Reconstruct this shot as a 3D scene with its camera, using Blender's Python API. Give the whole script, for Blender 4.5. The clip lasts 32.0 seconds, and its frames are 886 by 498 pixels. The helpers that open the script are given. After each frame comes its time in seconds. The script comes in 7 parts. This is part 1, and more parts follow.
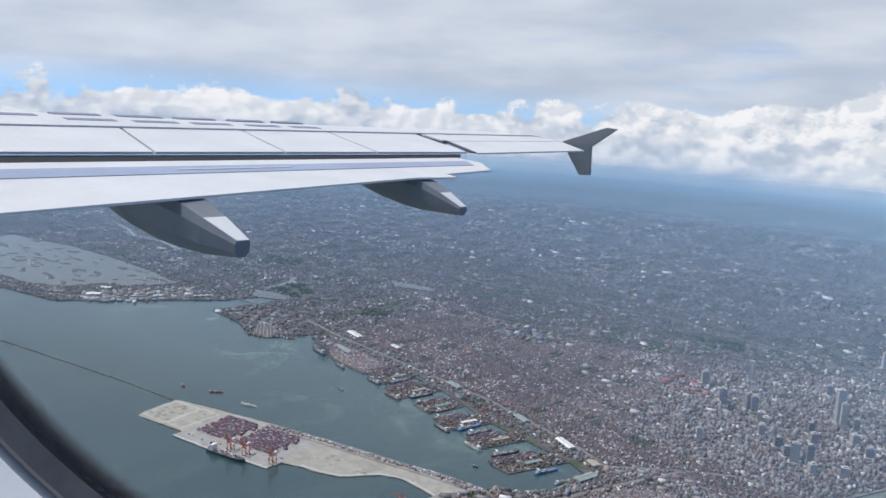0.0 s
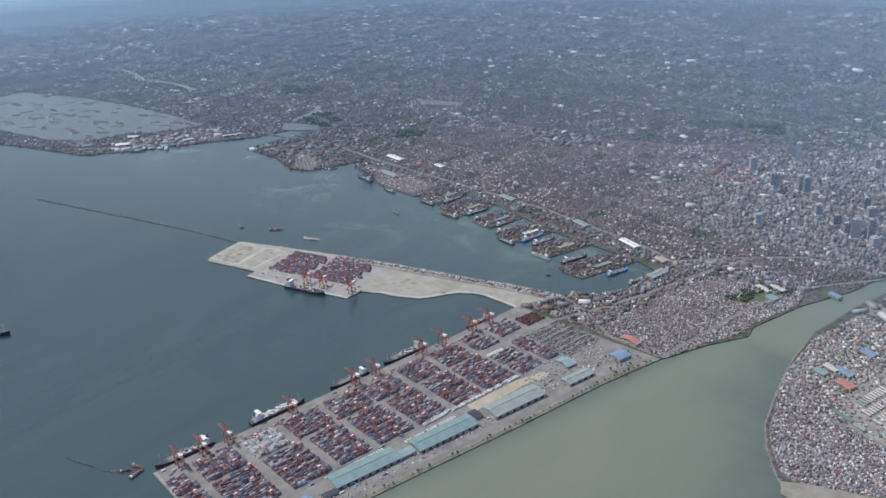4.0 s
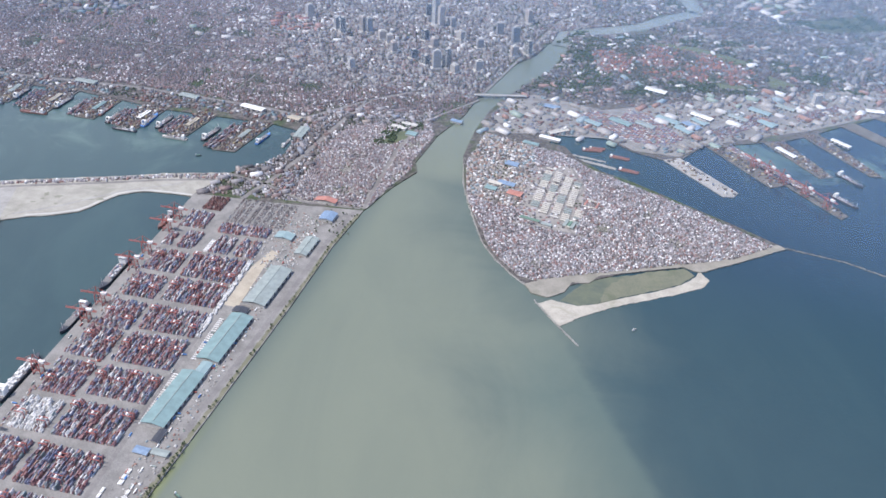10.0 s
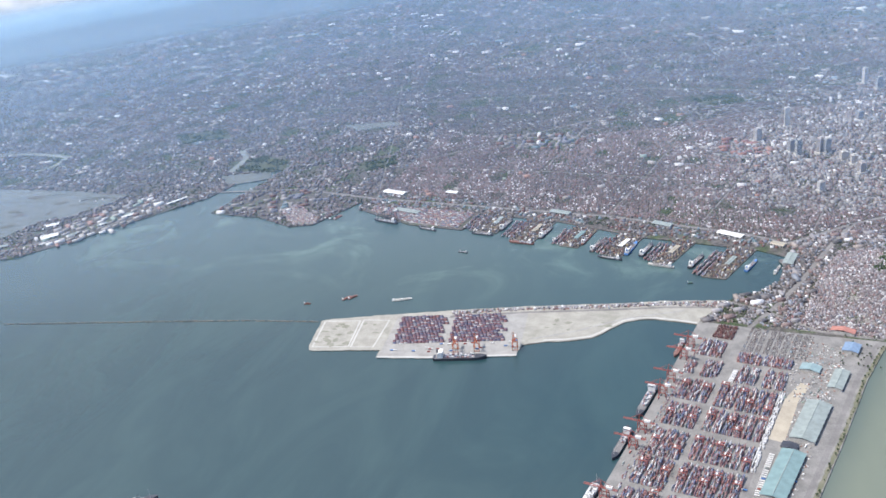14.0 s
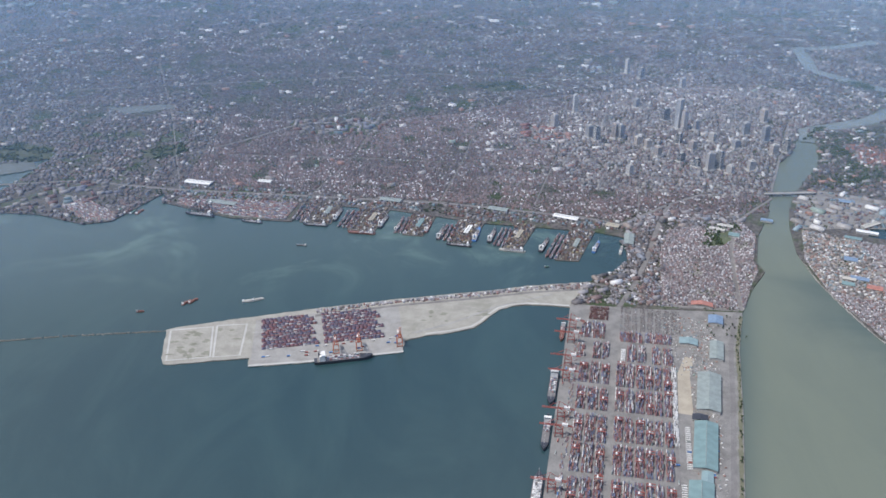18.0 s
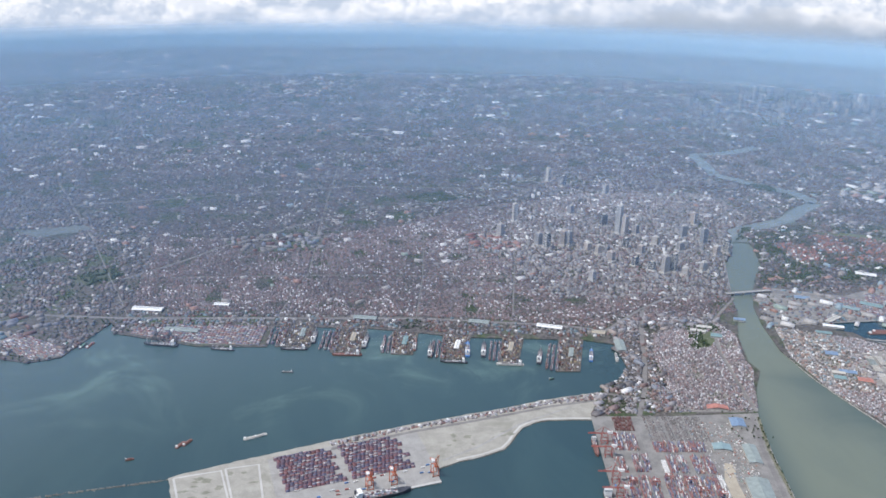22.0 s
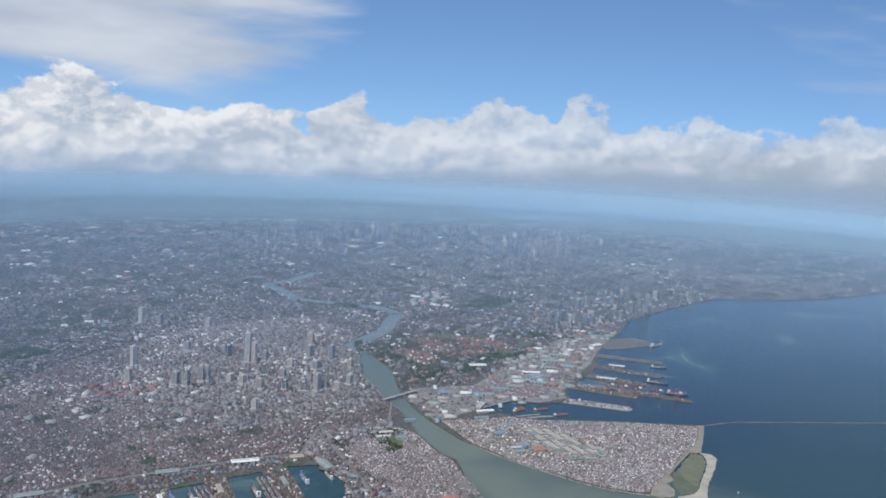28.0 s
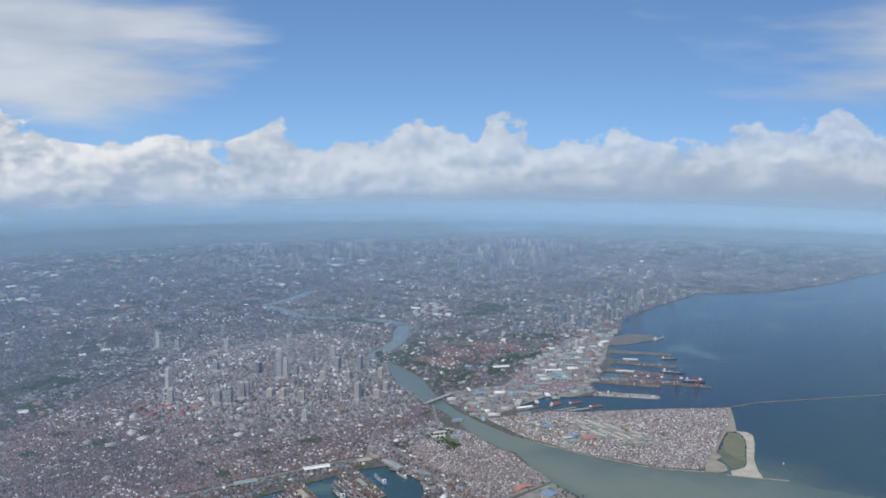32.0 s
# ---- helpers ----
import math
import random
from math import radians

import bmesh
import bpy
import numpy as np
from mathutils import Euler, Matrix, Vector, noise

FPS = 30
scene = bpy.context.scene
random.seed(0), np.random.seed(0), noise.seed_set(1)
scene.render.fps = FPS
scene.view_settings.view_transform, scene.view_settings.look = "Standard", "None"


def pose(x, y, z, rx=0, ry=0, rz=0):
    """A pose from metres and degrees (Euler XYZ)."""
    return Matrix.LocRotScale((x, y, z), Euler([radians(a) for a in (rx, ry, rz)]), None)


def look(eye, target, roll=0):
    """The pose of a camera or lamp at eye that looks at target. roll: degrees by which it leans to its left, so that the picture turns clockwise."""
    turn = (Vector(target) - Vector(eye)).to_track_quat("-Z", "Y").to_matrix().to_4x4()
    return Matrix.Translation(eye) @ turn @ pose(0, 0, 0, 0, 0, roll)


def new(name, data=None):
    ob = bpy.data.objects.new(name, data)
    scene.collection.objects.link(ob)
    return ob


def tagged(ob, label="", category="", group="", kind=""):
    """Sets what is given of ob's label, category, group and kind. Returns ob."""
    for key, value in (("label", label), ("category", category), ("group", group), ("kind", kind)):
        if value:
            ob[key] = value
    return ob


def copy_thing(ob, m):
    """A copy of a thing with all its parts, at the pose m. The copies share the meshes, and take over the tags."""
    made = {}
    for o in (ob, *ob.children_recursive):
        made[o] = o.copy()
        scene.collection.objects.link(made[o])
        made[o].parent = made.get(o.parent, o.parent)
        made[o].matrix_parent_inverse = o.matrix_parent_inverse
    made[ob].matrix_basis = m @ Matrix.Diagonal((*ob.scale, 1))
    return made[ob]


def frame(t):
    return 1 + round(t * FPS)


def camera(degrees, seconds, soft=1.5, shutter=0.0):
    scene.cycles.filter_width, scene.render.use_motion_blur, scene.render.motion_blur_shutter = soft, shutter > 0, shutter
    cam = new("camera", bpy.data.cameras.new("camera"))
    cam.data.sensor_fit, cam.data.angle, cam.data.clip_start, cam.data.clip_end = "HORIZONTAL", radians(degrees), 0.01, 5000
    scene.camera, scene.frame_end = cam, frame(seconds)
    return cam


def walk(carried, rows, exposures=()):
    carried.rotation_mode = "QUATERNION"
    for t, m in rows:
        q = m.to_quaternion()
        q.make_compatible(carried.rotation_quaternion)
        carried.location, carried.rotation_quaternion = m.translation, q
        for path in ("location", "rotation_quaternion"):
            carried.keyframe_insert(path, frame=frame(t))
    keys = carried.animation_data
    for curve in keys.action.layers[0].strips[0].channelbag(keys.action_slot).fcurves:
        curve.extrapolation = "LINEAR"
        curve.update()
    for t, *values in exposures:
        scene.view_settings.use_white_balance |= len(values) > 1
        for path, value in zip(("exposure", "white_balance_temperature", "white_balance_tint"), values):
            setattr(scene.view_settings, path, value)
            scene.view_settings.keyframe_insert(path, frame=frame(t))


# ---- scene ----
# A harbour city seen from the air, built at one fifth of its true size: S metres for each true metre.
S = 0.2
cam = camera(51.47, 32.0, soft=1.6)
PATH = [
    (0, (485.69, 94.05, 286.79), (421.07, 167.68, 266.71), 2.53),
    (0.5, (485.69, 94.05, 286.79), (421.75, 168.13, 266.22), 1.80),
    (1, (485.69, 94.05, 286.79), (419.43, 165.36, 263.90), 0.28),
    (1.5, (485.69, 94.05, 286.79), (419.78, 165.85, 264.42), -0.76),
    (2, (485.69, 94.05, 286.79), (419.44, 165.01, 262.78), -1.31),
    (2.5, (481.05, 90.68, 287.36), (414.23, 159.22, 258.42), -1.71),
    (3, (470.24, 82.82, 288.68), (407.17, 153.06, 255.68), -1.66),
    (3.5, (457.87, 73.83, 290.20), (396.20, 143.68, 253.89), -2.56),
    (4, (445.51, 64.85, 291.71), (385.30, 134.19, 252.13), -3.45),
    (4.5, (434.18, 56.62, 293.10), (375.49, 125.35, 250.31), -4.35),
    (5, (424.16, 51.24, 295.05), (367.74, 119.52, 248.65), -5.94),
    (5.5, (412.31, 45.86, 297.65), (363.89, 116.11, 245.50), -4.48),
    (6, (398.62, 41.04, 300.38), (356.56, 111.88, 243.71), -5.27),
    (6.5, (383.72, 36.53, 302.64), (345.44, 107.58, 243.60), -5.71),
    (7, (368.11, 31.78, 304.33), (342.40, 107.87, 244.75), -3.45),
    (7.5, (352.67, 27.00, 305.58), (332.81, 102.29, 242.84), -4.61),
    (8, (337.81, 22.08, 306.35), (322.79, 99.58, 244.96), -3.68),
    (8.5, (323.39, 17.20, 306.73), (317.29, 97.81, 247.88), -2.49),
    (9, (309.04, 12.41, 307.43), (305.11, 93.95, 249.67), -2.91),
    (9.5, (294.78, 8.12, 308.64), (293.66, 89.67, 250.79), -1.82),
    (10, (280.28, 3.98, 310.72), (279.76, 87.52, 255.76), 2.78),
    (10.5, (265.82, -0.50, 313.55), (249.01, 82.03, 259.65), 1.10),
    (11, (251.07, -4.98, 316.79), (222.15, 75.92, 265.60), -4.02),
    (11.5, (236.62, -9.07, 319.40), (196.97, 70.31, 273.28), -8.59),
    (12, (222.57, -12.41, 321.37), (178.92, 65.38, 276.16), -8.94),
    (12.5, (208.11, -14.73, 322.64), (163.45, 64.24, 280.58), -11.60),
    (13, (193.31, -16.43, 323.24), (147.42, 62.25, 281.96), -12.38),
    (13.5, (177.82, -17.33, 323.65), (137.63, 64.18, 281.92), -9.83),
    (15.5, (114.00, -18.25, 327.07), (87.25, 68.00, 284.12), -7.52),
    (16, (98.17, -17.37, 326.54), (76.60, 71.54, 286.17), -6.60),
    (16.5, (82.04, -16.12, 325.55), (63.49, 74.92, 288.58), -5.32),
    (17, (65.30, -14.39, 324.06), (49.40, 77.96, 289.13), -4.32),
    (17.5, (48.21, -11.77, 322.30), (40.68, 79.25, 281.58), -0.88),
    (18, (31.26, -8.32, 320.92), (30.22, 80.39, 274.77), -0.28),
    (18.5, (14.99, -4.22, 320.22), (16.99, 84.49, 274.11), -2.40),
    (19, (-0.10, 0.19, 319.75), (0.23, 86.75, 269.68), -1.88),
    (19.5, (-14.79, 4.55, 318.96), (-6.18, 93.49, 274.06), 1.07),
    (20, (-29.59, 8.65, 317.92), (-17.44, 99.14, 277.13), 1.16),
    (20.5, (-44.71, 12.98, 316.64), (-32.67, 103.74, 276.41), 1.80),
    (21, (-59.51, 17.89, 315.52), (-45.38, 109.23, 277.35), 1.61),
    (21.5, (-73.81, 23.04, 314.49), (-57.64, 114.70, 277.94), 1.90),
    (22, (-87.97, 28.26, 313.21), (-70.17, 120.15, 278.01), 1.75),
    (22.5, (-101.67, 33.71, 311.47), (-81.82, 125.62, 277.43), 2.33),
    (23, (-114.75, 39.74, 309.24), (-92.99, 131.69, 276.50), 2.54),
    (23.5, (-127.22, 46.77, 306.50), (-101.64, 138.27, 275.30), 3.54),
    (24, (-139.56, 54.85, 303.23), (-103.69, 144.12, 275.95), 4.58),
    (24.5, (-151.89, 63.30, 299.86), (-112.11, 151.27, 273.80), 4.30),
    (25, (-164.29, 71.87, 296.58), (-119.70, 157.39, 270.14), 5.38),
    (25.5, (-176.77, 80.54, 293.08), (-125.54, 163.42, 270.59), 5.68),
    (26, (-189.11, 88.80, 289.37), (-130.41, 167.58, 270.73), 4.26),
    (26.5, (-201.30, 96.08, 285.91), (-140.59, 173.96, 270.14), 3.39),
    (28.5, (-245.77, 116.26, 276.97), (-174.34, 183.94, 259.16), 3.61),
    (29, (-257.12, 121.90, 274.85), (-185.46, 189.19, 256.44), 3.06),
    (29.5, (-268.47, 127.92, 272.81), (-197.45, 195.99, 254.86), 1.60),
    (30, (-279.60, 134.12, 270.98), (-207.28, 201.09, 254.10), 1.26),
    (30.5, (-290.37, 140.52, 269.38), (-217.58, 207.07, 252.83), 1.04),
    (31, (-301.03, 147.03, 267.96), (-227.29, 212.87, 252.87), 1.44),
    (31.5, (-311.63, 153.52, 266.64), (-237.10, 218.29, 250.81), 2.58),
    (32, (-322.29, 159.92, 265.30), (-247.03, 224.23, 251.15), 1.29),
]
walk(cam, [(t, look(eye, target, roll)) for t, eye, target, roll in PATH], exposures=[(0, -0.2, 6350, 11), (2.5, -0.2, 6350, 11), (4.5, -0.25, 6300, 13), (5, -0.25, 6250, 14), (6, 0.03, 6200, 16), (7, 0.2, 6200, 16), (10, 0.35, 6200, 16), (12, 0.42, 6350, 14), (13.5, 0.48, 6400, 13), (16, 0.3, 6350, 12),
    (17, 0.12, 6300, 12), (18, -0.06, 6250, 13), (19, 0.1, 6250, 14), (21, 0.08, 6250, 13), (23, 0.0, 6250, 12), (26, -0.2, 6200, 11), (29, -0.32, 6280, 10), (32, -0.32, 6280, 10)])

# ---- sky and sun ----
SUN_AZ, SUN_EL = radians(-108), radians(62)   # azimuth from +y towards +x
sun_way = Vector((math.sin(SUN_AZ) * math.cos(SUN_EL), math.cos(SUN_AZ) * math.cos(SUN_EL), math.sin(SUN_EL)))
sun = new("sun", bpy.data.lights.new("sun", "SUN"))
sun.data.energy, sun.data.angle, sun.data.color = 3.6, radians(0.5), (1.0, 0.96, 0.9)
sun.matrix_world = look(sun_way * 1000, (0, 0, 0))


class Nodes:
    """Short hand for building node trees."""

    def __init__(self, tree):
        self.tree = tree
        tree.nodes.clear()

    def add(self, kind, ins=None, **sets):
        n = self.tree.nodes.new(kind)
        for k, v in sets.items():
            setattr(n, k, v)
        for k, v in (ins or {}).items():
            if isinstance(v, bpy.types.NodeSocket):
                self.tree.links.new(v, n.inputs[k])
            else:
                n.inputs[k].default_value = v
        return n

    def math(self, op, a, b=0.0, c=0.0, clamp=False):
        return self.add("ShaderNodeMath", {0: a, 1: b, 2: c}, operation=op, use_clamp=clamp).outputs[0]

    def step(self, x, lo, hi, a=0.0, b=1.0, kind="SMOOTHSTEP"):
        n = self.add("ShaderNodeMapRange", {0: x, 1: lo, 2: hi, 3: a, 4: b}, interpolation_type=kind, clamp=True)
        return n.outputs[0]

    def noise(self, vec, scale, detail=4.0, rough=0.55, warp=0.0):
        n = self.add("ShaderNodeTexNoise", {"Vector": vec, "Scale": scale, "Detail": detail, "Roughness": rough, "Distortion": warp})
        return n.outputs[0]

    def mix(self, f, a, b, kind="MIX"):
        n = self.add("ShaderNodeMix", {0: f, 6: a, 7: b}, data_type="RGBA", blend_type=kind)
        return n.outputs[2]

    def ramp(self, f, stops, constant=False):
        n = self.add("ShaderNodeValToRGB", {0: f})
        n.color_ramp.interpolation = "CONSTANT" if constant else "LINEAR"
        while len(n.color_ramp.elements) < len(stops):
            n.color_ramp.elements.new(0.5)
        for e, (p, c) in zip(n.color_ramp.elements, stops):
            e.position, e.color = p, (*c, 1)
        return n.outputs[0]

    def scaled(self, vec, v, add=(0, 0, 0)):
        return self.add("ShaderNodeVectorMath", {0: vec, 1: v, 2: add}, operation="MULTIPLY_ADD").outputs[0]

    def bump(self, height, strength, dist):
        return self.add("ShaderNodeBump", {"Height": height, "Strength": strength, "Distance": dist}).outputs[0]


world = bpy.data.worlds.new("sky")
scene.world = world
world.use_nodes = True
w = Nodes(world.node_tree)
ray = w.add("ShaderNodeTexCoord").outputs["Generated"]
sky_ray = w.scaled(ray, (1, 1, 1), (0, 0, 0.16))
sky = w.add("ShaderNodeTexSky", {0: sky_ray}, sky_type="NISHITA", sun_disc=False, sun_elevation=SUN_EL, sun_rotation=SUN_AZ,
            altitude=1500, air_density=1.0, dust_density=0.3, ozone_density=2.2).outputs[0]
sky = w.mix(1.0, sky, (1.2, 1.4, 1.56, 1), "MULTIPLY")   # a clean blue between the clouds
up = w.add("ShaderNodeSeparateXYZ", {0: ray}).outputs[2]
# a bank of cumulus of uneven height round the horizon, with streaks of high cloud above
wide = w.add("ShaderNodeSeparateXYZ", {0: ray}).outputs[0]


def skyline_of(stops):
    """A height that changes round the sky, from stops of (eastward part of the direction, upward part)."""
    grey = w.ramp(w.math("MULTIPLY_ADD", wide, 0.5, 0.5), [((x + 1) / 2, ((z + 0.2) / 0.4,) * 3) for x, z in stops])
    return w.math("MULTIPLY_ADD", grey, 0.4, -0.2)


floor_up = skyline_of(((-0.9, -0.1), (-0.6, -0.117), (-0.4, -0.126), (-0.2, -0.136), (0.0, -0.136), (0.2, -0.129), (0.4, -0.106), (0.6, -0.094), (0.75, -0.081), (0.9, -0.06), (1.0, -0.045)))
crest = skyline_of(((-0.9, -0.04), (-0.5, -0.048), (-0.4, -0.038), (-0.25, -0.005), (0.0, -0.02), (0.2, -0.018), (0.3, -0.02), (0.39, -0.014), (0.44, -0.016), (0.5, -0.036), (0.56, -0.044), (0.62, -0.034), (0.72, -0.02), (0.784, -0.018), (0.79, 0.004), (0.814, 0.006), (0.822, -0.016), (0.9, -0.026), (0.95, -0.012), (1.0, -0.02)))
over = w.math("SUBTRACT", up, floor_up)
lump = w.noise(w.scaled(ray, (1, 1, 1.5)), 15.0, 9.0, 0.55)
mound = w.noise(w.scaled(ray, (1, 1, 0.5)), 9.0, 2.0, 0.5)
rise = w.math("SUBTRACT", up, w.math("MULTIPLY_ADD", mound, 0.05, w.math("ADD", crest, -0.022)))
dense = w.math("MULTIPLY_ADD", rise, -7.5, lump)
ragged_base = w.math("MULTIPLY_ADD", lump, 0.05, w.math("ADD", over, -0.022))
edge = w.math("MULTIPLY", w.step(dense, 0.48, 0.55), w.step(ragged_base, -0.008, 0.016))
billow = w.noise(w.scaled(ray, (1, 1, 1.4)), 34.0, 7.0, 0.6)
shade = w.noise(w.scaled(ray, (1, 1, 1.4), (-0.006, 0, 0.012)), 34.0, 7.0, 0.6)
deep = w.noise(w.scaled(ray, (1, 1, 1.5), (-0.012, 0, 0.022)), 15.0, 9.0, 0.55)
lit = w.math("MULTIPLY_ADD", w.step(w.math("SUBTRACT", billow, shade), -0.09, 0.09), 0.48, w.math("MULTIPLY", w.step(w.math("SUBTRACT", lump, deep), -0.1, 0.07), 0.52))
low = w.math("MAXIMUM", w.step(over, 0.004, 0.035), w.step(wide, 0.42, 0.58, 0.0, 0.9))
cap = w.math("MULTIPLY", w.step(wide, 0.52, 0.64), w.step(w.math("MULTIPLY_ADD", mound, 0.05, over), 0.055, 0.075))   # a grey sheet on top of the farther clouds
lit = w.math("MULTIPLY", lit, w.math("MULTIPLY_ADD", cap, -0.4, 1.0))
soft = w.step(wide, 0.5, 0.75, 1.0, 0.88)     # the farther clouds are greyer
puff = w.mix(w.math("MULTIPLY", w.math("MULTIPLY", lit, soft), w.math("MULTIPLY_ADD", low, 0.45, 0.55)), (5.6, 6.4, 7.5, 1), (10.4, 10.4, 10.4, 1))
edge = w.math("MULTIPLY", edge, w.step(wide, 0.55, 0.95, 1.0, 0.72))
streak = w.noise(w.scaled(ray, (1, 1, 5), (0.75, 0.2, 0)), 1.9, 5.0, 0.5, 0.3)
bank = w.math("MULTIPLY", w.math("MULTIPLY", w.step(wide, 0.02, 0.3), w.step(wide, 0.5, 0.78, 1.0, 0.0)), w.math("MULTIPLY", w.step(up, -0.005, 0.035), w.step(up, 0.075, 0.12, 1.0, 0.0)))
thin = w.math("SUBTRACT", w.math("MULTIPLY_ADD", wide, 0.12, 0.415), w.step(wide, -0.55, -0.2, 0.11, 0.0))
high = w.math("MULTIPLY", w.step(w.math("SUBTRACT", w.math("MULTIPLY_ADD", bank, 0.23, streak), thin), 0.0, 0.17), w.step(over, 0.045, 0.1))
grain = w.step(w.noise(w.scaled(ray, (1, 1, 4)), 5.0, 4.0, 0.5), 0.3, 0.7)
veil = w.mix(w.math("MULTIPLY", high, 0.9), sky, w.mix(grain, (5.8, 6.4, 7.3, 1), (8.4, 8.7, 9.2, 1)))
below = w.step(over, 0.008, 0.045, 1.0, 0.0)
haze = w.mix(w.step(over, -0.03, 0.02), (4.0, 4.6, 5.35, 1), (5.3, 5.75, 6.3, 1))
seen = w.mix(edge, w.mix(below, veil, haze), puff)
w.add("ShaderNodeOutputWorld", {0: w.add("ShaderNodeBackground", {0: seen, 1: 0.1}).outputs[0]})


# ---- materials ----
def material(name):
    m = bpy.data.materials.new(name)
    m.use_nodes = True
    return m, Nodes(m.node_tree)


def finish(n, color, rough=0.8, metal=0.0, normal=None, spec=0.5):
    ins = {"Base Color": color, "Roughness": rough, "Metallic": metal, "Specular IOR Level": spec}
    if normal is not None:
        ins["Normal"] = normal
    b = n.add("ShaderNodeBsdfPrincipled", ins)
    n.add("ShaderNodeOutputMaterial", {0: b.outputs[0]})


def place_of(n):
    return n.add("ShaderNodeNewGeometry").outputs["Position"]


def plain(name, color, rough=0.6, metal=0.0, vary=0.25, scale=0.6):
    """Paint or metal with soft wear at two scales."""
    m, n = material(name)
    at = place_of(n)
    wear = n.math("ADD", n.math("MULTIPLY", n.noise(at, scale, 4), 0.7), n.math("MULTIPLY", n.noise(at, scale * 9, 3), 0.3))
    dark = tuple(c * (1 - vary) for c in color)
    pale = tuple(min(1, c * (1 + vary * 0.6)) for c in color)
    finish(n, n.mix(n.step(wear, 0.3, 0.7), (*dark, 1), (*pale, 1)), rough, metal)
    return m


def pieces(name, stops, rough=0.7, island=True, metal=0.0, dirt=0.3, scale=1.5, district=0.0):
    """Many alike pieces, each with a colour of its own out of stops."""
    m, n = material(name)
    pick = n.add("ShaderNodeNewGeometry").outputs["Random Per Island"] if island else n.add("ShaderNodeObjectInfo").outputs["Random"]
    at = place_of(n)
    if district:   # pale roofs come in clusters
        lean = n.math("MULTIPLY_ADD", n.noise(at, 0.013, 4, 0.65, 0.6), 0.62, -0.31)
        pick = n.math("ADD", pick, n.math("MULTIPLY", lean, n.step(pick, 0.3, 0.9)), clamp=True)
    col = n.ramp(pick, stops, True)
    grime = n.step(n.noise(at, scale, 5, 0.6), 0.3, 0.75, 1.0 - dirt, 1.0 + dirt * 0.3)
    col = n.mix(1.0, col, n.add("ShaderNodeCombineColor", {0: grime, 1: grime, 2: grime}).outputs[0], "MULTIPLY")
    if district:   # older and newer quarters differ in tone
        tone_f = n.math("MULTIPLY_ADD", n.noise(at, 0.006, 4, 0.6, 0.5), 0.65, n.math("MULTIPLY", n.noise(at, 0.035, 3), 0.35))
        col = n.mix(n.step(tone_f, 0.4, 0.6), col, n.mix(1.0, col, (1 - district, 1 - district * 0.92, 1 - district * 0.85, 1), "MULTIPLY"))
    finish(n, col, rough, metal)
    return m


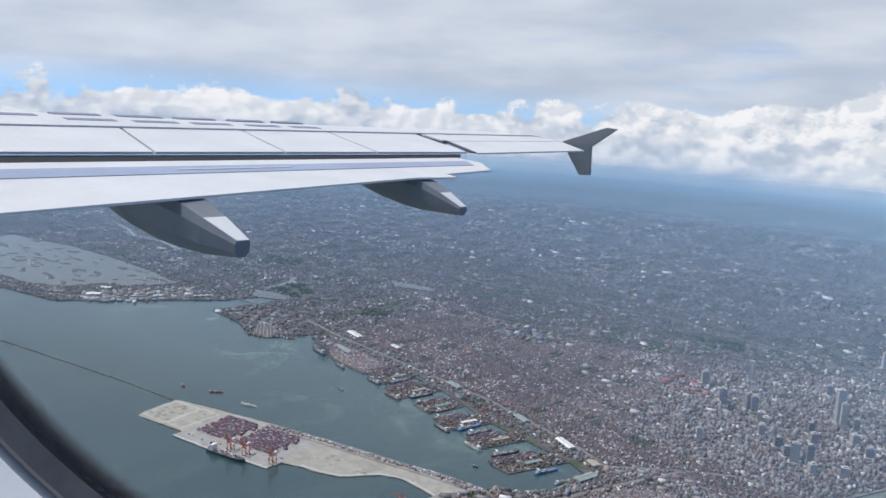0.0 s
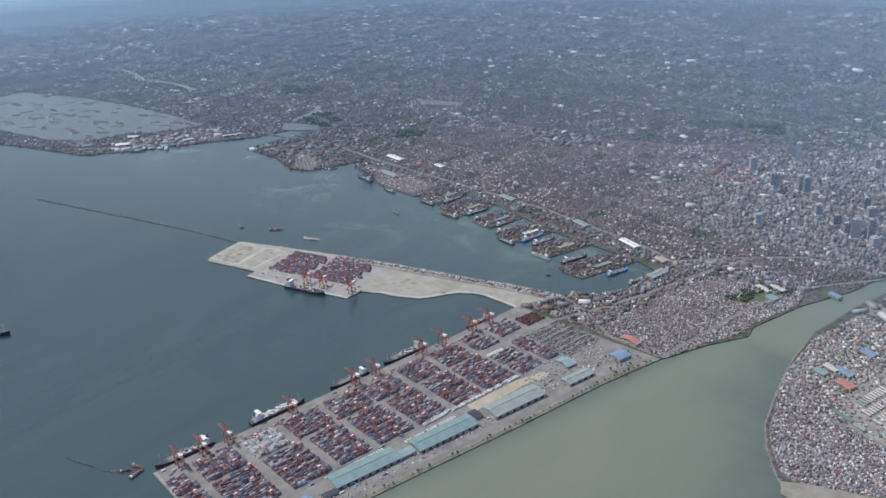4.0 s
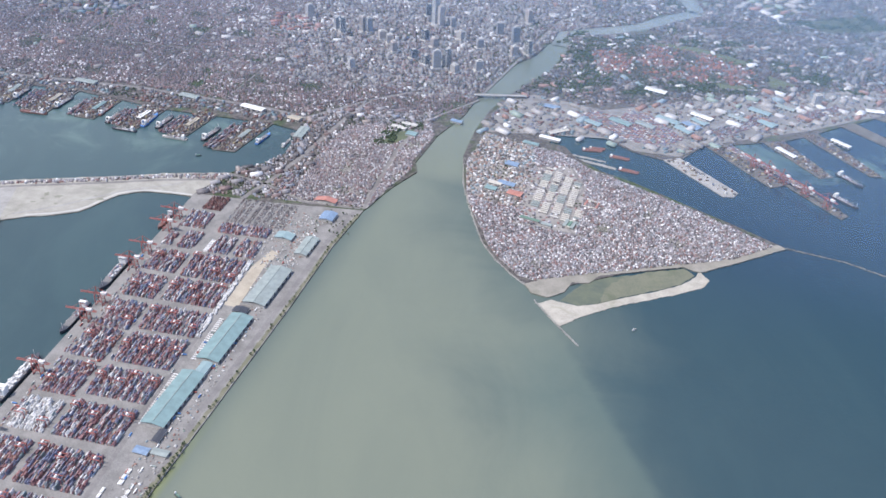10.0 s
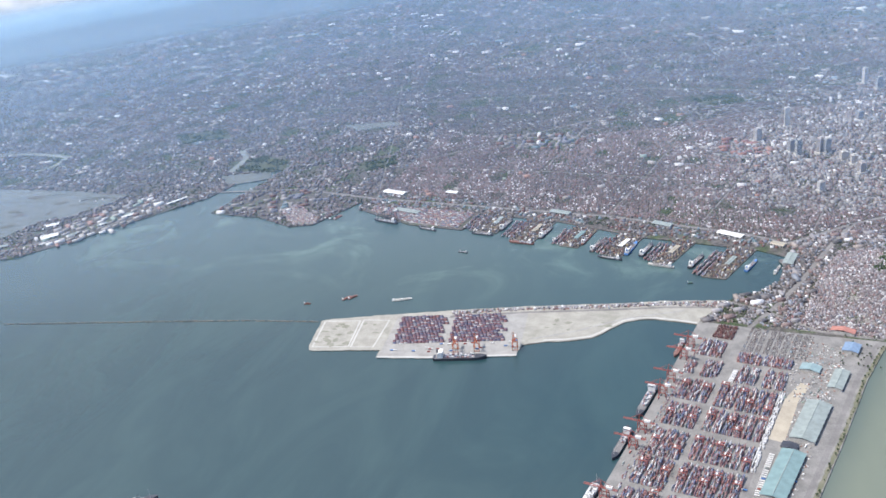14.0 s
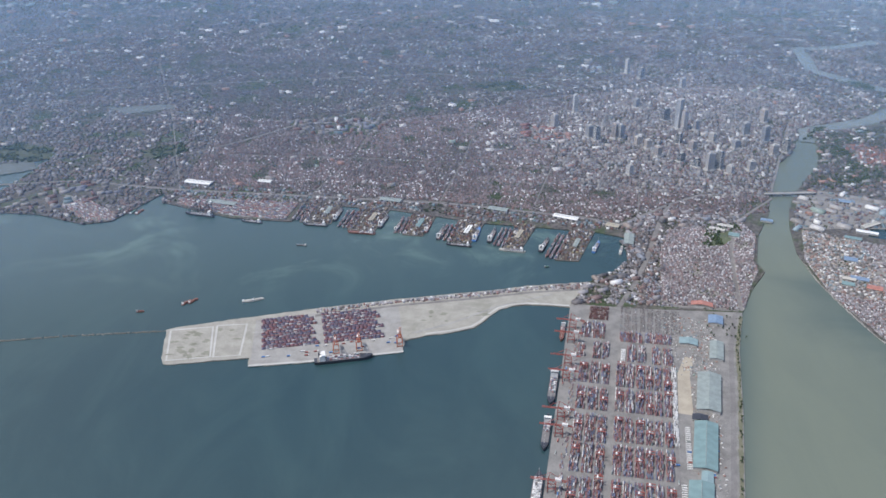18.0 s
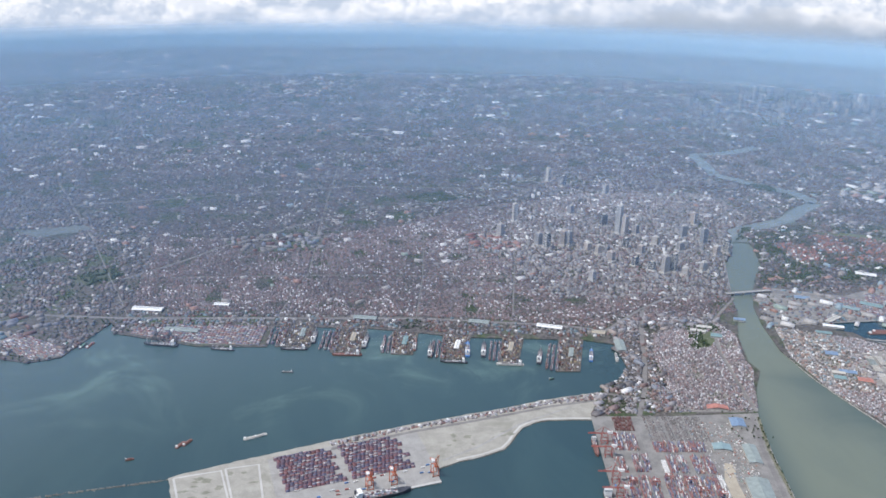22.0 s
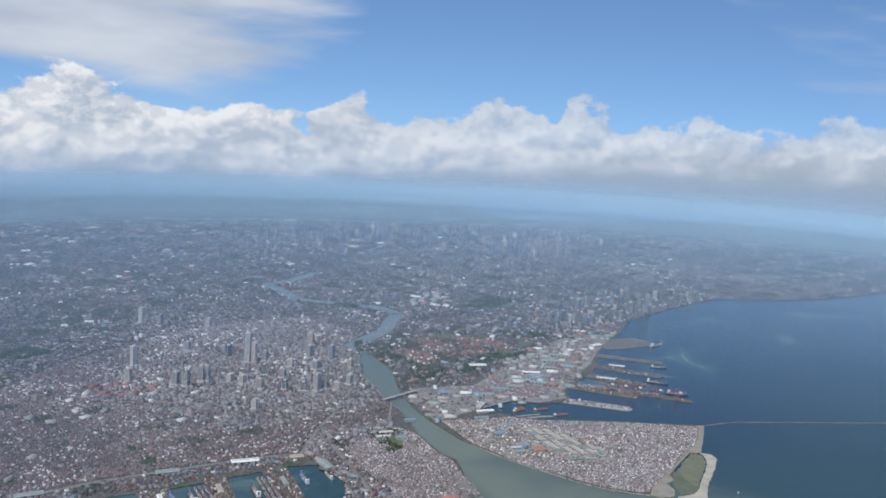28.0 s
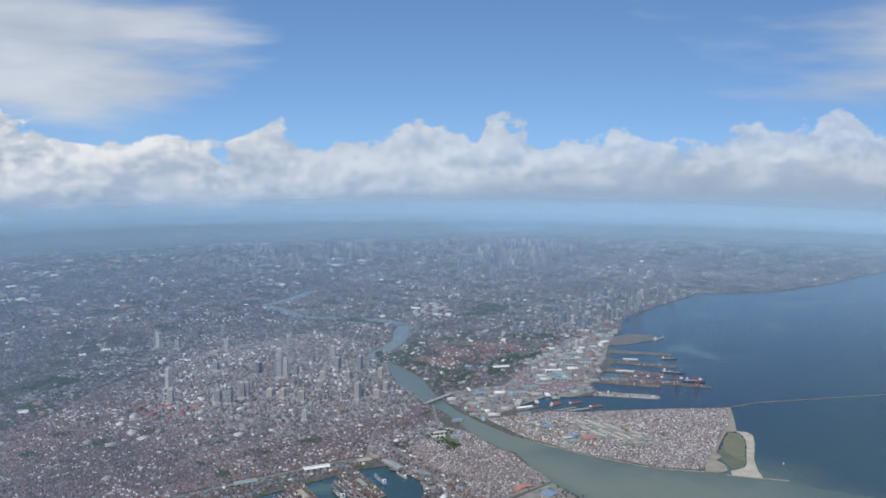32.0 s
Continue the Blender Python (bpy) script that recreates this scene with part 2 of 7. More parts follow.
def water_material():
    m, n = material("sea_water")
    at = place_of(n)
    xyz = n.add("ShaderNodeSeparateXYZ", {0: at})
    x, y = xyz.outputs[0], xyz.outputs[1]
    drift = n.noise(at, 0.012, 5, 0.6, 0.6)
    streaks = n.noise(n.scaled(at, (1, 0.35, 1)), 0.02, 6, 0.6, 1.2)
    # the muddy river and its plume, between the pier's bank and a line out from the spit
    bend = n.math("MULTIPLY_ADD", drift, 90.0, -45.0)
    left = n.math("SUBTRACT", x, n.math("MAXIMUM", n.math("MULTIPLY_ADD", y, 0.274, 82.0), n.math("MULTIPLY_ADD", y, -0.2, 199.0)))
    right = n.math("SUBTRACT", n.math("ADD", n.math("MULTIPLY_ADD", y, -0.35, 458.0), n.step(y, 350.0, 410.0, 0.0, 38.0)), n.math("ADD", x, bend))
    shelf = n.math("MULTIPLY", n.step(n.math("SUBTRACT", n.math("MULTIPLY_ADD", y, -0.35, 482.0), n.math("MULTIPLY_ADD", bend, 0.3, x)), -3.0, 5.0), n.math("MULTIPLY", n.step(y, 400.0, 412.0, 1.0, 0.0), n.step(x, 290.0, 335.0)))
    reach = n.math("MULTIPLY", n.step(n.math("SUBTRACT", n.math("MULTIPLY_ADD", y, 0.35, 108.0), x), -2.0, 4.0), n.step(y, 520.0, 580.0))
    out = n.math("MULTIPLY", n.step(right, -62.0, 84.0), n.step(y, -150.0, 260.0, 0.55, 1.0))
    mud = n.math("MULTIPLY", n.step(left, -22.0, 18.0), n.math("MAXIMUM", out, reach))
    mud = n.math("MULTIPLY", mud, n.step(y, 700.0, 620.0, 0.75, 1.0))
    mud = n.math("MULTIPLY", mud, n.step(streaks, 0.2, 0.75, 0.9, 1.0))
    bay = n.mix(n.step(streaks, 0.35, 0.7), (0.02, 0.052, 0.06, 1), (0.029, 0.066, 0.071, 1))
    bay = n.mix(n.math("MULTIPLY", n.step(y, 420.0, 640.0), n.step(x, 20.0, 200.0, 0.75, 0.0)), bay, (0.05, 0.093, 0.098, 1))
    blue = n.mix(n.math("MULTIPLY", n.step(x, 340.0, 480.0), n.step(y, 380.0, 520.0, 0.1, 1.0)), n.mix(n.math("MULTIPLY", n.step(x, 320.0, 400.0), 0.6), bay, (0.016, 0.046, 0.055, 1)), (0.017, 0.043, 0.07, 1))
    silt = n.math("MULTIPLY", n.step(n.noise(at, 0.011, 6, 0.62, 1.5), 0.5, 0.72), n.step(y, 520.0, 640.0))
    blue = n.mix(n.math("MULTIPLY", silt, 0.7), blue, (0.14, 0.22, 0.185, 1))
    blue = n.mix(n.math("MULTIPLY", shelf, 0.3), blue, (0.12, 0.17, 0.13, 1))
    weed = n.math("MULTIPLY", n.math("MULTIPLY", n.step(left, -4.0, 0.5), n.step(left, 2.0, 7.0, 1.0, 0.0)), n.math("MULTIPLY", n.step(y, 250.0, 340.0, 1.0, 0.0), n.step(y, 252.0, 264.0)))
    col = n.mix(mud, blue, (0.162, 0.183, 0.134, 1))
    col = n.mix(n.math("MULTIPLY", weed, 0.6), col, (0.2, 0.22, 0.05, 1))
    ripple = n.math("ADD", n.noise(at, 0.5, 5, 0.6), n.math("MULTIPLY", n.noise(at, 0.07, 3), 1.5))
    finish(n, col, 0.22, 0, n.bump(ripple, 0.12, 0.5), 0.8)
    return m


def river_material(name="river_water", dim=1.0):
    m, n = material(name)
    at = place_of(n)
    f = n.noise(at, 0.04, 5, 0.6, 0.8)
    finish(n, n.mix(n.step(f, 0.35, 0.7), (0.15 * dim, 0.175 * dim, 0.16 * dim, 1), (0.2 * dim, 0.215 * dim, 0.19 * dim, 1)), 0.2, 0, n.bump(n.noise(at, 0.6, 4), 0.2, 0.4), 0.6)
    return m


def land_material():
    m, n = material("city_ground")
    at = place_of(n)
    fine, mid, wide = n.noise(at, 0.35, 5, 0.65), n.noise(at, 0.05, 5, 0.6), n.noise(at, 0.008, 4, 0.55)
    street = n.mix(n.step(fine, 0.35, 0.65), (0.05, 0.048, 0.047, 1), (0.135, 0.122, 0.115, 1))
    green = n.mix(n.step(fine, 0.35, 0.65), (0.03, 0.05, 0.022, 1), (0.075, 0.1, 0.045, 1))
    cover = n.math("MULTIPLY_ADD", wide, 0.5, n.math("MULTIPLY", mid, 0.5))
    finish(n, n.mix(n.step(cover, 0.5, 0.6), street, green), 0.9)
    return m


def yard_material(name, a, b, stain):
    m, n = material(name)
    at = place_of(n)
    f = n.math("ADD", n.math("MULTIPLY", n.noise(at, 0.12, 6, 0.62), 0.6), n.math("MULTIPLY", n.noise(at, 1.4, 4), 0.4))
    col = n.mix(n.step(f, 0.35, 0.65), (*a, 1), (*b, 1))
    col = n.mix(n.math("MULTIPLY", n.step(n.noise(at, 0.05, 5, 0.6, 0.8), 0.55, 0.7), 0.5), col, (*stain, 1))
    finish(n, col, 0.85, 0, n.bump(f, 0.15, 0.1))
    return m


def bleached(stops, f=0.3, grey=(0.34, 0.33, 0.34)):
    """Colours mixed towards a grey; on the containers this paints in haze."""
    return [(p, tuple(c + (g - c) * f for c, g in zip(col, grey))) for p, col in stops]


GREY = [(0.0, (0.105, 0.096, 0.1)), (0.18, (0.155, 0.138, 0.145)), (0.34, (0.165, 0.105, 0.095)), (0.46, (0.21, 0.19, 0.195)), (0.56, (0.075, 0.073, 0.08)),
        (0.66, (0.2, 0.145, 0.135)), (0.76, (0.3, 0.28, 0.28)), (0.86, (0.15, 0.18, 0.22)), (0.92, (0.4, 0.375, 0.36)), (0.968, (0.66, 0.63, 0.6))]
water_mat, land_mat, river_mat, pond_mat = water_material(), land_material(), river_material(), river_material("pond_water", 0.55)
yard_mat = yard_material("yard_asphalt", (0.165, 0.16, 0.152), (0.27, 0.26, 0.245), (0.12, 0.115, 0.105))
dark_yard = yard_material("worn_pier_paving", (0.085, 0.08, 0.075), (0.17, 0.16, 0.145), (0.06, 0.055, 0.05))
concrete_mat = yard_material("concrete", (0.25, 0.245, 0.23), (0.36, 0.35, 0.33), (0.21, 0.195, 0.17))
pale_edge = yard_material("worn_pale_concrete", (0.42, 0.41, 0.385), (0.52, 0.51, 0.48), (0.33, 0.32, 0.29))
sand_mat = yard_material("sand", (0.31, 0.29, 0.245), (0.45, 0.42, 0.36), (0.22, 0.23, 0.16))
wet_sand = yard_material("wet_sand", (0.2, 0.19, 0.16), (0.3, 0.28, 0.24), (0.15, 0.155, 0.11))
fill_mat = yard_material("reclaimed_fill", (0.27, 0.26, 0.225), (0.38, 0.365, 0.32), (0.2, 0.2, 0.16))
marsh_mat = yard_material("marsh", (0.12, 0.13, 0.095), (0.175, 0.178, 0.125), (0.085, 0.105, 0.06))
# the common house colours at three quarters of their brightness
dark_roof_mat = pieces("dark_quarter_roofs", [(p, tuple(0.75 * c for c in col)) for p, col in GREY], 0.65, district=0.2)
house_mat = pieces("house_roofs", bleached(GREY, 0.03), 0.6, district=0.34)
tenement_mat = pieces("tenement_roofs", bleached([(0, (0.187, 0.146, 0.144)), (0.17, (0.214, 0.108, 0.0954)), (0.3, (0.117, 0.0937, 0.0936)), (0.45, (0.289, 0.234, 0.228)), (0.59, (0.196, 0.129, 0.122)), (0.71, (0.0793, 0.0669, 0.0681)),
                                         (0.83, (0.206, 0.197, 0.226)), (0.88, (0.13, 0.15, 0.127)), (0.915, (0.46, 0.42, 0.41)), (0.955, (0.78, 0.75, 0.74))], 0.1, (0.42, 0.36, 0.37)), 0.55, district=0.32)
core_mat = pieces("business_quarter_walls", bleached([(0, (0.302, 0.288, 0.281)), (0.16, (0.202, 0.191, 0.191)), (0.32, (0.36, 0.346, 0.331)), (0.45, (0.23, 0.248, 0.274)), (0.58, (0.137, 0.13, 0.133)), (0.72, (0.274, 0.23, 0.209)), (0.82, (0.158, 0.108, 0.0972)), (0.935, (0.8, 0.79, 0.77))], 0.2, (0.5, 0.48, 0.46)), 0.6, district=0.2)
dock_mat = pieces("dock_roofs", [(0, (0.29, 0.275, 0.28)), (0.18, (0.16, 0.148, 0.15)), (0.34, (0.22, 0.155, 0.145)), (0.48, (0.37, 0.355, 0.36)), (0.62, (0.1, 0.096, 0.1)), (0.78, (0.24, 0.26, 0.3)), (0.9, (0.33, 0.28, 0.25)), (0.955, (0.78, 0.77, 0.76))], 0.55)
red_mat = pieces("tiled_roofs", [(0, (0.26, 0.12, 0.1)), (0.22, (0.16, 0.12, 0.115)), (0.44, (0.34, 0.15, 0.12)), (0.66, (0.26, 0.245, 0.24)), (0.8, (0.14, 0.12, 0.115)), (0.9, (0.2, 0.28, 0.33)), (0.94, (0.7, 0.68, 0.65))], 0.7)
roof_mat = pieces("shed_roofs", [(0, (0.4, 0.38, 0.36)), (0.3, (0.6, 0.58, 0.56)), (0.44, (0.3, 0.28, 0.26)), (0.64, (0.34, 0.2, 0.16)), (0.8, (0.28, 0.36, 0.4)), (0.86, (0.3, 0.37, 0.32)), (0.92, (0.8, 0.79, 0.76))], 0.45)
shed_mat = pieces("port_roofs", [(0, (0.225, 0.209, 0.202)), (0.25, (0.165, 0.0864, 0.072)), (0.45, (0.315, 0.295, 0.288)), (0.6, (0.15, 0.216, 0.245)), (0.72, (0.105, 0.0936, 0.0936)), (0.86, (0.18, 0.187, 0.23)), (0.955, (0.72, 0.71, 0.69))], 0.5)
works_mat = pieces("workshop_roofs", [(0, (0.36, 0.345, 0.345)), (0.22, (0.3, 0.2, 0.17)), (0.38, (0.19, 0.175, 0.17)), (0.54, (0.42, 0.37, 0.32)), (0.68, (0.26, 0.33, 0.36)), (0.76, (0.14, 0.13, 0.12)), (0.9, (0.75, 0.74, 0.72))], 0.55)
leaf_mat = pieces("leaves", [(0, (0.035, 0.062, 0.025)), (0.3, (0.05, 0.085, 0.03)), (0.6, (0.026, 0.05, 0.024)), (0.85, (0.075, 0.1, 0.035))], 0.75)
neck_mat = pieces("riverside_roofs", [(0, (0.33, 0.28, 0.285)), (0.17, (0.23, 0.19, 0.195)), (0.32, (0.34, 0.22, 0.21)), (0.45, (0.43, 0.4, 0.41)), (0.57, (0.15, 0.135, 0.14)),
                                       (0.69, (0.28, 0.29, 0.33)), (0.79, (0.4, 0.33, 0.32)), (0.87, (0.58, 0.55, 0.55)), (0.93, (0.8, 0.78, 0.77))], 0.5, district=0.2)
shanty_mat = pieces("shanty_roofs", [(0, (0.31, 0.285, 0.3)), (0.17, (0.18, 0.16, 0.16)), (0.32, (0.29, 0.17, 0.155)), (0.43, (0.45, 0.43, 0.45)), (0.58, (0.11, 0.105, 0.115)),
                                   (0.73, (0.31, 0.33, 0.36)), (0.84, (0.468, 0.427, 0.419)), (0.925, (0.85, 0.84, 0.83))], 0.5)
PAINTS = [(0, (0.2, 0.065, 0.075)), (0.17, (0.31, 0.105, 0.1)), (0.3, (0.17, 0.1, 0.13)), (0.42, (0.12, 0.15, 0.27)), (0.57, (0.45, 0.41, 0.42)),
          (0.66, (0.3, 0.31, 0.33)), (0.75, (0.13, 0.22, 0.23)), (0.81, (0.36, 0.2, 0.12)), (0.9, (0.78, 0.77, 0.75))]
# washed out to put the near air's haze into the container colours
PAINTS = bleached(PAINTS)
box_mat = pieces("container_paint", PAINTS, 0.55, False)


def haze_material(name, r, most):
    """Haze painted on a see-through blue sheet: densest at mid height, fading to nothing at its foot and towards the
    clouds' base.
    """
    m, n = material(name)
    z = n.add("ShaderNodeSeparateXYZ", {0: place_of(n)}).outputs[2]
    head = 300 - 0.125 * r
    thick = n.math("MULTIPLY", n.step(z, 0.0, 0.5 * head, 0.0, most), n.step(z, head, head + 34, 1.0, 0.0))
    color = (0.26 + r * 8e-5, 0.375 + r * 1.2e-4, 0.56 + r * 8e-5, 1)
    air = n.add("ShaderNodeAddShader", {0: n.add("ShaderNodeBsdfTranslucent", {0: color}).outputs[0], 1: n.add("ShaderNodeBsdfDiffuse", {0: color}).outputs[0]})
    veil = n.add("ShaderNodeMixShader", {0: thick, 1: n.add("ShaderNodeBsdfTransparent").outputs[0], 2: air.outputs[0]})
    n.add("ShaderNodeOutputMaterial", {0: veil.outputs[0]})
    return m


# ---- building helpers ----
def link(name, verts, faces, mat, parent=None, smooth=False):
    me = bpy.data.meshes.new(name)
    me.from_pydata([tuple(v) for v in verts], [], [tuple(f) for f in faces])
    if mat:
        me.materials.append(mat)
    if smooth:
        me.shade_smooth()
    ob = new(name, me)
    ob.parent = parent
    return ob


def inside(poly, x, y):
    """Which of the points lie in the polygon."""
    hit = np.zeros(x.shape, bool)
    for (ax, ay), (bx, by) in zip(poly, poly[1:] + poly[:1]):
        cross = (ay > y) != (by > y)
        hit ^= cross & (x < (bx - ax) * (y - ay) / ((by - ay) or 1e-9) + ax)
    return hit


def ragged(poly, step=3.0, amp=0.6, seed=1):
    """The same outline with a natural, uneven edge."""
    q = random.Random(seed)
    out = []
    for (ax, ay), (bx, by) in zip(poly, poly[1:] + poly[:1]):
        n = max(1, int(math.hypot(bx - ax, by - ay) / step))
        for k in range(n):
            f = k / n
            out.append((ax + (bx - ax) * f + q.gauss(0, amp) * (k > 0), ay + (by - ay) * f + q.gauss(0, amp) * (k > 0)))
    return out


def slab(name, poly, top, depth, mat, label, category="ground", kind="structure"):
    """A piece of ground or quay with an upright edge, from its outline."""
    from mathutils.geometry import tessellate_polygon
    n = len(poly)
    flat = [Vector((x, y, 0)) for x, y in poly]
    verts = [(x, y, top) for x, y in poly] + [(x, y, top - depth) for x, y in poly]
    faces = []
    for a, b, c in tessellate_polygon([flat]):
        up_way = (flat[b] - flat[a]).cross(flat[c] - flat[a]).z > 0
        faces.append((a, b, c) if up_way else (a, c, b))
    area = sum(ax * by - bx * ay for (ax, ay), (bx, by) in zip(poly, poly[1:] + poly[:1]))
    for i in range(n):
        j = (i + 1) % n
        faces.append((i, i + n, j + n, j) if area > 0 else (j, j + n, i + n, i))
    return tagged(link(name, verts, faces, mat), label, category, kind=kind)


def faceted(name, co, faces, mat):
    """One mesh of many alike solids: co holds the corners of each, faces the corners of each face."""
    n, per = co.shape[:2]
    loops, sizes = np.concatenate(faces), np.array([len(f) for f in faces])
    me = bpy.data.meshes.new(name)
    me.vertices.add(n * per)
    me.vertices.foreach_set("co", co.astype(np.float32).ravel())
    me.loops.add(n * len(loops))
    me.loops.foreach_set("vertex_index", (loops[None] + per * np.arange(n)[:, None]).ravel().astype(np.int32))
    me.polygons.add(n * len(sizes))
    start = np.concatenate([[0], np.cumsum(sizes)[:-1]])
    me.polygons.foreach_set("loop_start", (start[None] + len(loops) * np.arange(n)[:, None]).ravel().astype(np.int32))
    me.polygons.foreach_set("loop_total", np.tile(sizes, n).astype(np.int32))
    me.update(calc_edges=True)
    me.materials.append(mat)
    return new(name, me)


def many_boxes(name, cx, cy, z, dx, dy, dz, turn, mat, gable=None):
    """Many plain houses in one mesh, without undersides; where gable is set the top is a ridged roof."""
    n = len(cx)
    c, s = np.cos(turn), np.sin(turn)
    sx, sy = np.array([-1, 1, 1, -1]), np.array([-1, -1, 1, 1])
    lx, ly = dx[:, None] / 2 * sx, dy[:, None] / 2 * sy
    X, Y = cx[:, None] + c[:, None] * lx - s[:, None] * ly, cy[:, None] + s[:, None] * lx + c[:, None] * ly
    co = np.empty((n, 10, 3), np.float32)
    co[:, :4, 0], co[:, :4, 1], co[:, :4, 2] = X, Y, z[:, None]
    co[:, 4:8, 0], co[:, 4:8, 1], co[:, 4:8, 2] = X, Y, (z + dz)[:, None]
    if gable is None:
        return faceted(name, co[:, :8], [[0, 1, 5, 4], [1, 2, 6, 5], [2, 3, 7, 6], [3, 0, 4, 7], [4, 5, 6, 7]], mat)
    ridge = gable
    for k, side in ((8, -1), (9, 1)):
        lx1 = side * dx / 2 * np.where(ridge > 0, 1.0, 0.6)
        co[:, k, 0], co[:, k, 1], co[:, k, 2] = cx + c * lx1, cy + s * lx1, z + dz + ridge
    return faceted(name, co, [[0, 1, 5, 4], [2, 3, 7, 6], [4, 5, 9, 8], [8, 9, 6, 7], [1, 2, 6, 9, 5], [3, 0, 4, 8, 7]], mat)


# ---- large structure: sea, land, piers ----
SEA_R = 2350
ring = [(100 + SEA_R * math.cos(2 * math.pi * k / 96), 40 + SEA_R * math.sin(2 * math.pi * k / 96)) for k in range(96)]
tagged(link("water", [(x, y, 0) for x, y in ring], [tuple(range(96))], water_mat), "wide calm bay of blue-green water with a muddy river plume", "sea", kind="structure")

CITY = [(-2180, 500), (-900, 480), (-599, 545), (-513, 561), (-477, 601), (-440, 648), (-391, 712), (-375, 765), (-352, 800), (-345, 790), (-352, 745),
        (-365, 675), (-307, 668), (-264, 650), (-243, 656), (-216, 712), (-212, 692), (-149, 662), (-98, 655), (-92, 690), (-18, 677), (56, 652), (142, 637),
        (164, 627), (160, 590), (151, 576), (127, 557), (111, 527), (165, 520), (224, 516), (240, 548), (256, 572)]
CITY += [(254, 586), (268, 630), (288, 669), (299, 705), (312, 738), (330, 777), (352, 806), (366, 838), (384, 838), (380, 816), (364, 772), (338, 735),
         (320, 705), (308, 680), (297, 645), (288, 600), (289, 560), (292, 537), (297, 509), (302, 485), (310, 467), (320, 451), (327, 442), (345, 440),
         (359, 447), (386, 459), (424, 469), (433, 466), (459, 478), (494, 496), (472, 517), (441, 544), (408, 573), (387, 587), (369, 609), (364, 623)]
CITY += [(352, 628), (359, 642), (393, 645), (402, 634), (415, 620), (434, 610), (450, 613), (469, 635), (484, 638), (515, 646), (533, 650), (553, 660), (566, 668),
         (590, 683), (603, 690), (620, 700), (660, 722), (700, 730), (765, 765), (851, 773), (918, 776), (1017, 775), (1050, 745), (1148, 690), (1301, 655), (1500, 630),
         (2330, 560), (2280, 800), (2000, 1400), (1550, 1850), (950, 2210), (100, 2360), (-750, 2210), (-1350, 1850), (-1800, 1400), (-2100, 860)]
slab("land", CITY, 0.6, 3.0, land_mat, "flat city ground of streets, bare soil and green")
TERMINAL = [(150, 246), (62, 263), (111, 527), (165, 520), (224, 516), (210, 472), (195, 410), (179, 350), (171, 320), (161, 283)]
slab("terminal_pier", TERMINAL, 0.62, 3.0, yard_mat, "long grey paved container pier with upright quay walls", "pier")
COVE = [(1, 482), (15, 488), (31, 491.5), (45, 497), (51, 503.5), (56.5, 512), (63, 520), (72, 524.5), (83, 526.3), (98, 525), (111, 523)]   # the curved shore beside the pier
ISLAND = [(-148.5, 462), (-145.5, 455.5), (-143, 454.5), (-120, 458), (-99, 461.5), (-94, 462), (-93, 452.5), (-55, 457.6), (0.8, 468.5)] + COVE + [(127, 557), (87, 552), (47, 543), (-8, 533), (-60, 521), (-104, 509), (-148, 497), (-154, 494)]
slab("reclaimed_island", ragged(ISLAND, 4, 0.35), 0.58, 3.0, fill_mat, "pale reclaimed strip of sand and concrete in the bay", "island")
SPIT = [(333, 425), (341, 408), (344, 405), (358, 415), (376, 425), (391, 431), (416, 441), (432, 449), (437, 456), (433, 466), (429, 459), (419, 450), (402, 442), (384, 435), (367, 427), (355, 424), (341, 429)]
slab("sand_spit", ragged(SPIT, 2.0, 0.22, 5), 0.35, 2.0, sand_mat, "pale sand spit with thin green scrub", "beach")
PIERS = [[(107, 590), (124, 588), (143, 638), (124, 642)], [(69, 609), (83, 607), (98, 647), (82, 651)], [(27, 620), (45, 617), (57, 653), (36, 658)], [(-8, 632), (8, 629), (18, 664), (-2, 669)],
         [(-52, 640), (-30, 637), (-20, 679), (-44, 684)], [(-92, 655), (-66, 651), (-59, 690), (-87, 692)], [(435, 610), (468, 559), (475, 559), (480, 565), (448, 614)],
         [(472, 636), (505, 575), (517, 580), (520, 574), (542, 536), (548, 541), (528, 584), (492, 641)], [(518, 648), (545, 593), (556, 596), (535, 652)], [(553, 662), (584, 600), (593, 600), (566, 670)],
         [(590, 685), (632, 626), (641, 632), (603, 692)], [(625, 702), (640, 690), (690, 678), (704, 690), (700, 712), (660, 724)]]
for k, p in enumerate(PIERS):
    slab("pier", p, 0.61, 3.0, concrete_mat if k == 6 else dark_yard, "sandy concrete pier with a worn pale edge" if k == 6 else "narrow dark paved harbour pier with vertical sides", "pier")

# upright rings of tinted sheet, added to stand in for haze
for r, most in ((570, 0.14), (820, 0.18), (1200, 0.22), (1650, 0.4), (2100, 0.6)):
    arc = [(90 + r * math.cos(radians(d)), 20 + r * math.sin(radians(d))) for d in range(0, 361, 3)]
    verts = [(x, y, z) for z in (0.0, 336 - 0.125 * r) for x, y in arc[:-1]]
    hazy = link("haze_sheet", verts, [(k, (k + 1) % 120, 120 + (k + 1) % 120, 120 + k) for k in range(120)], haze_material("haze", r, most), smooth=True)
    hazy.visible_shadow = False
    tagged(hazy, "see-through upright sheet tinted to imitate bluish haze", "haze", kind="structure")

# ---- city fabric ----
rng = np.random.default_rng(7)


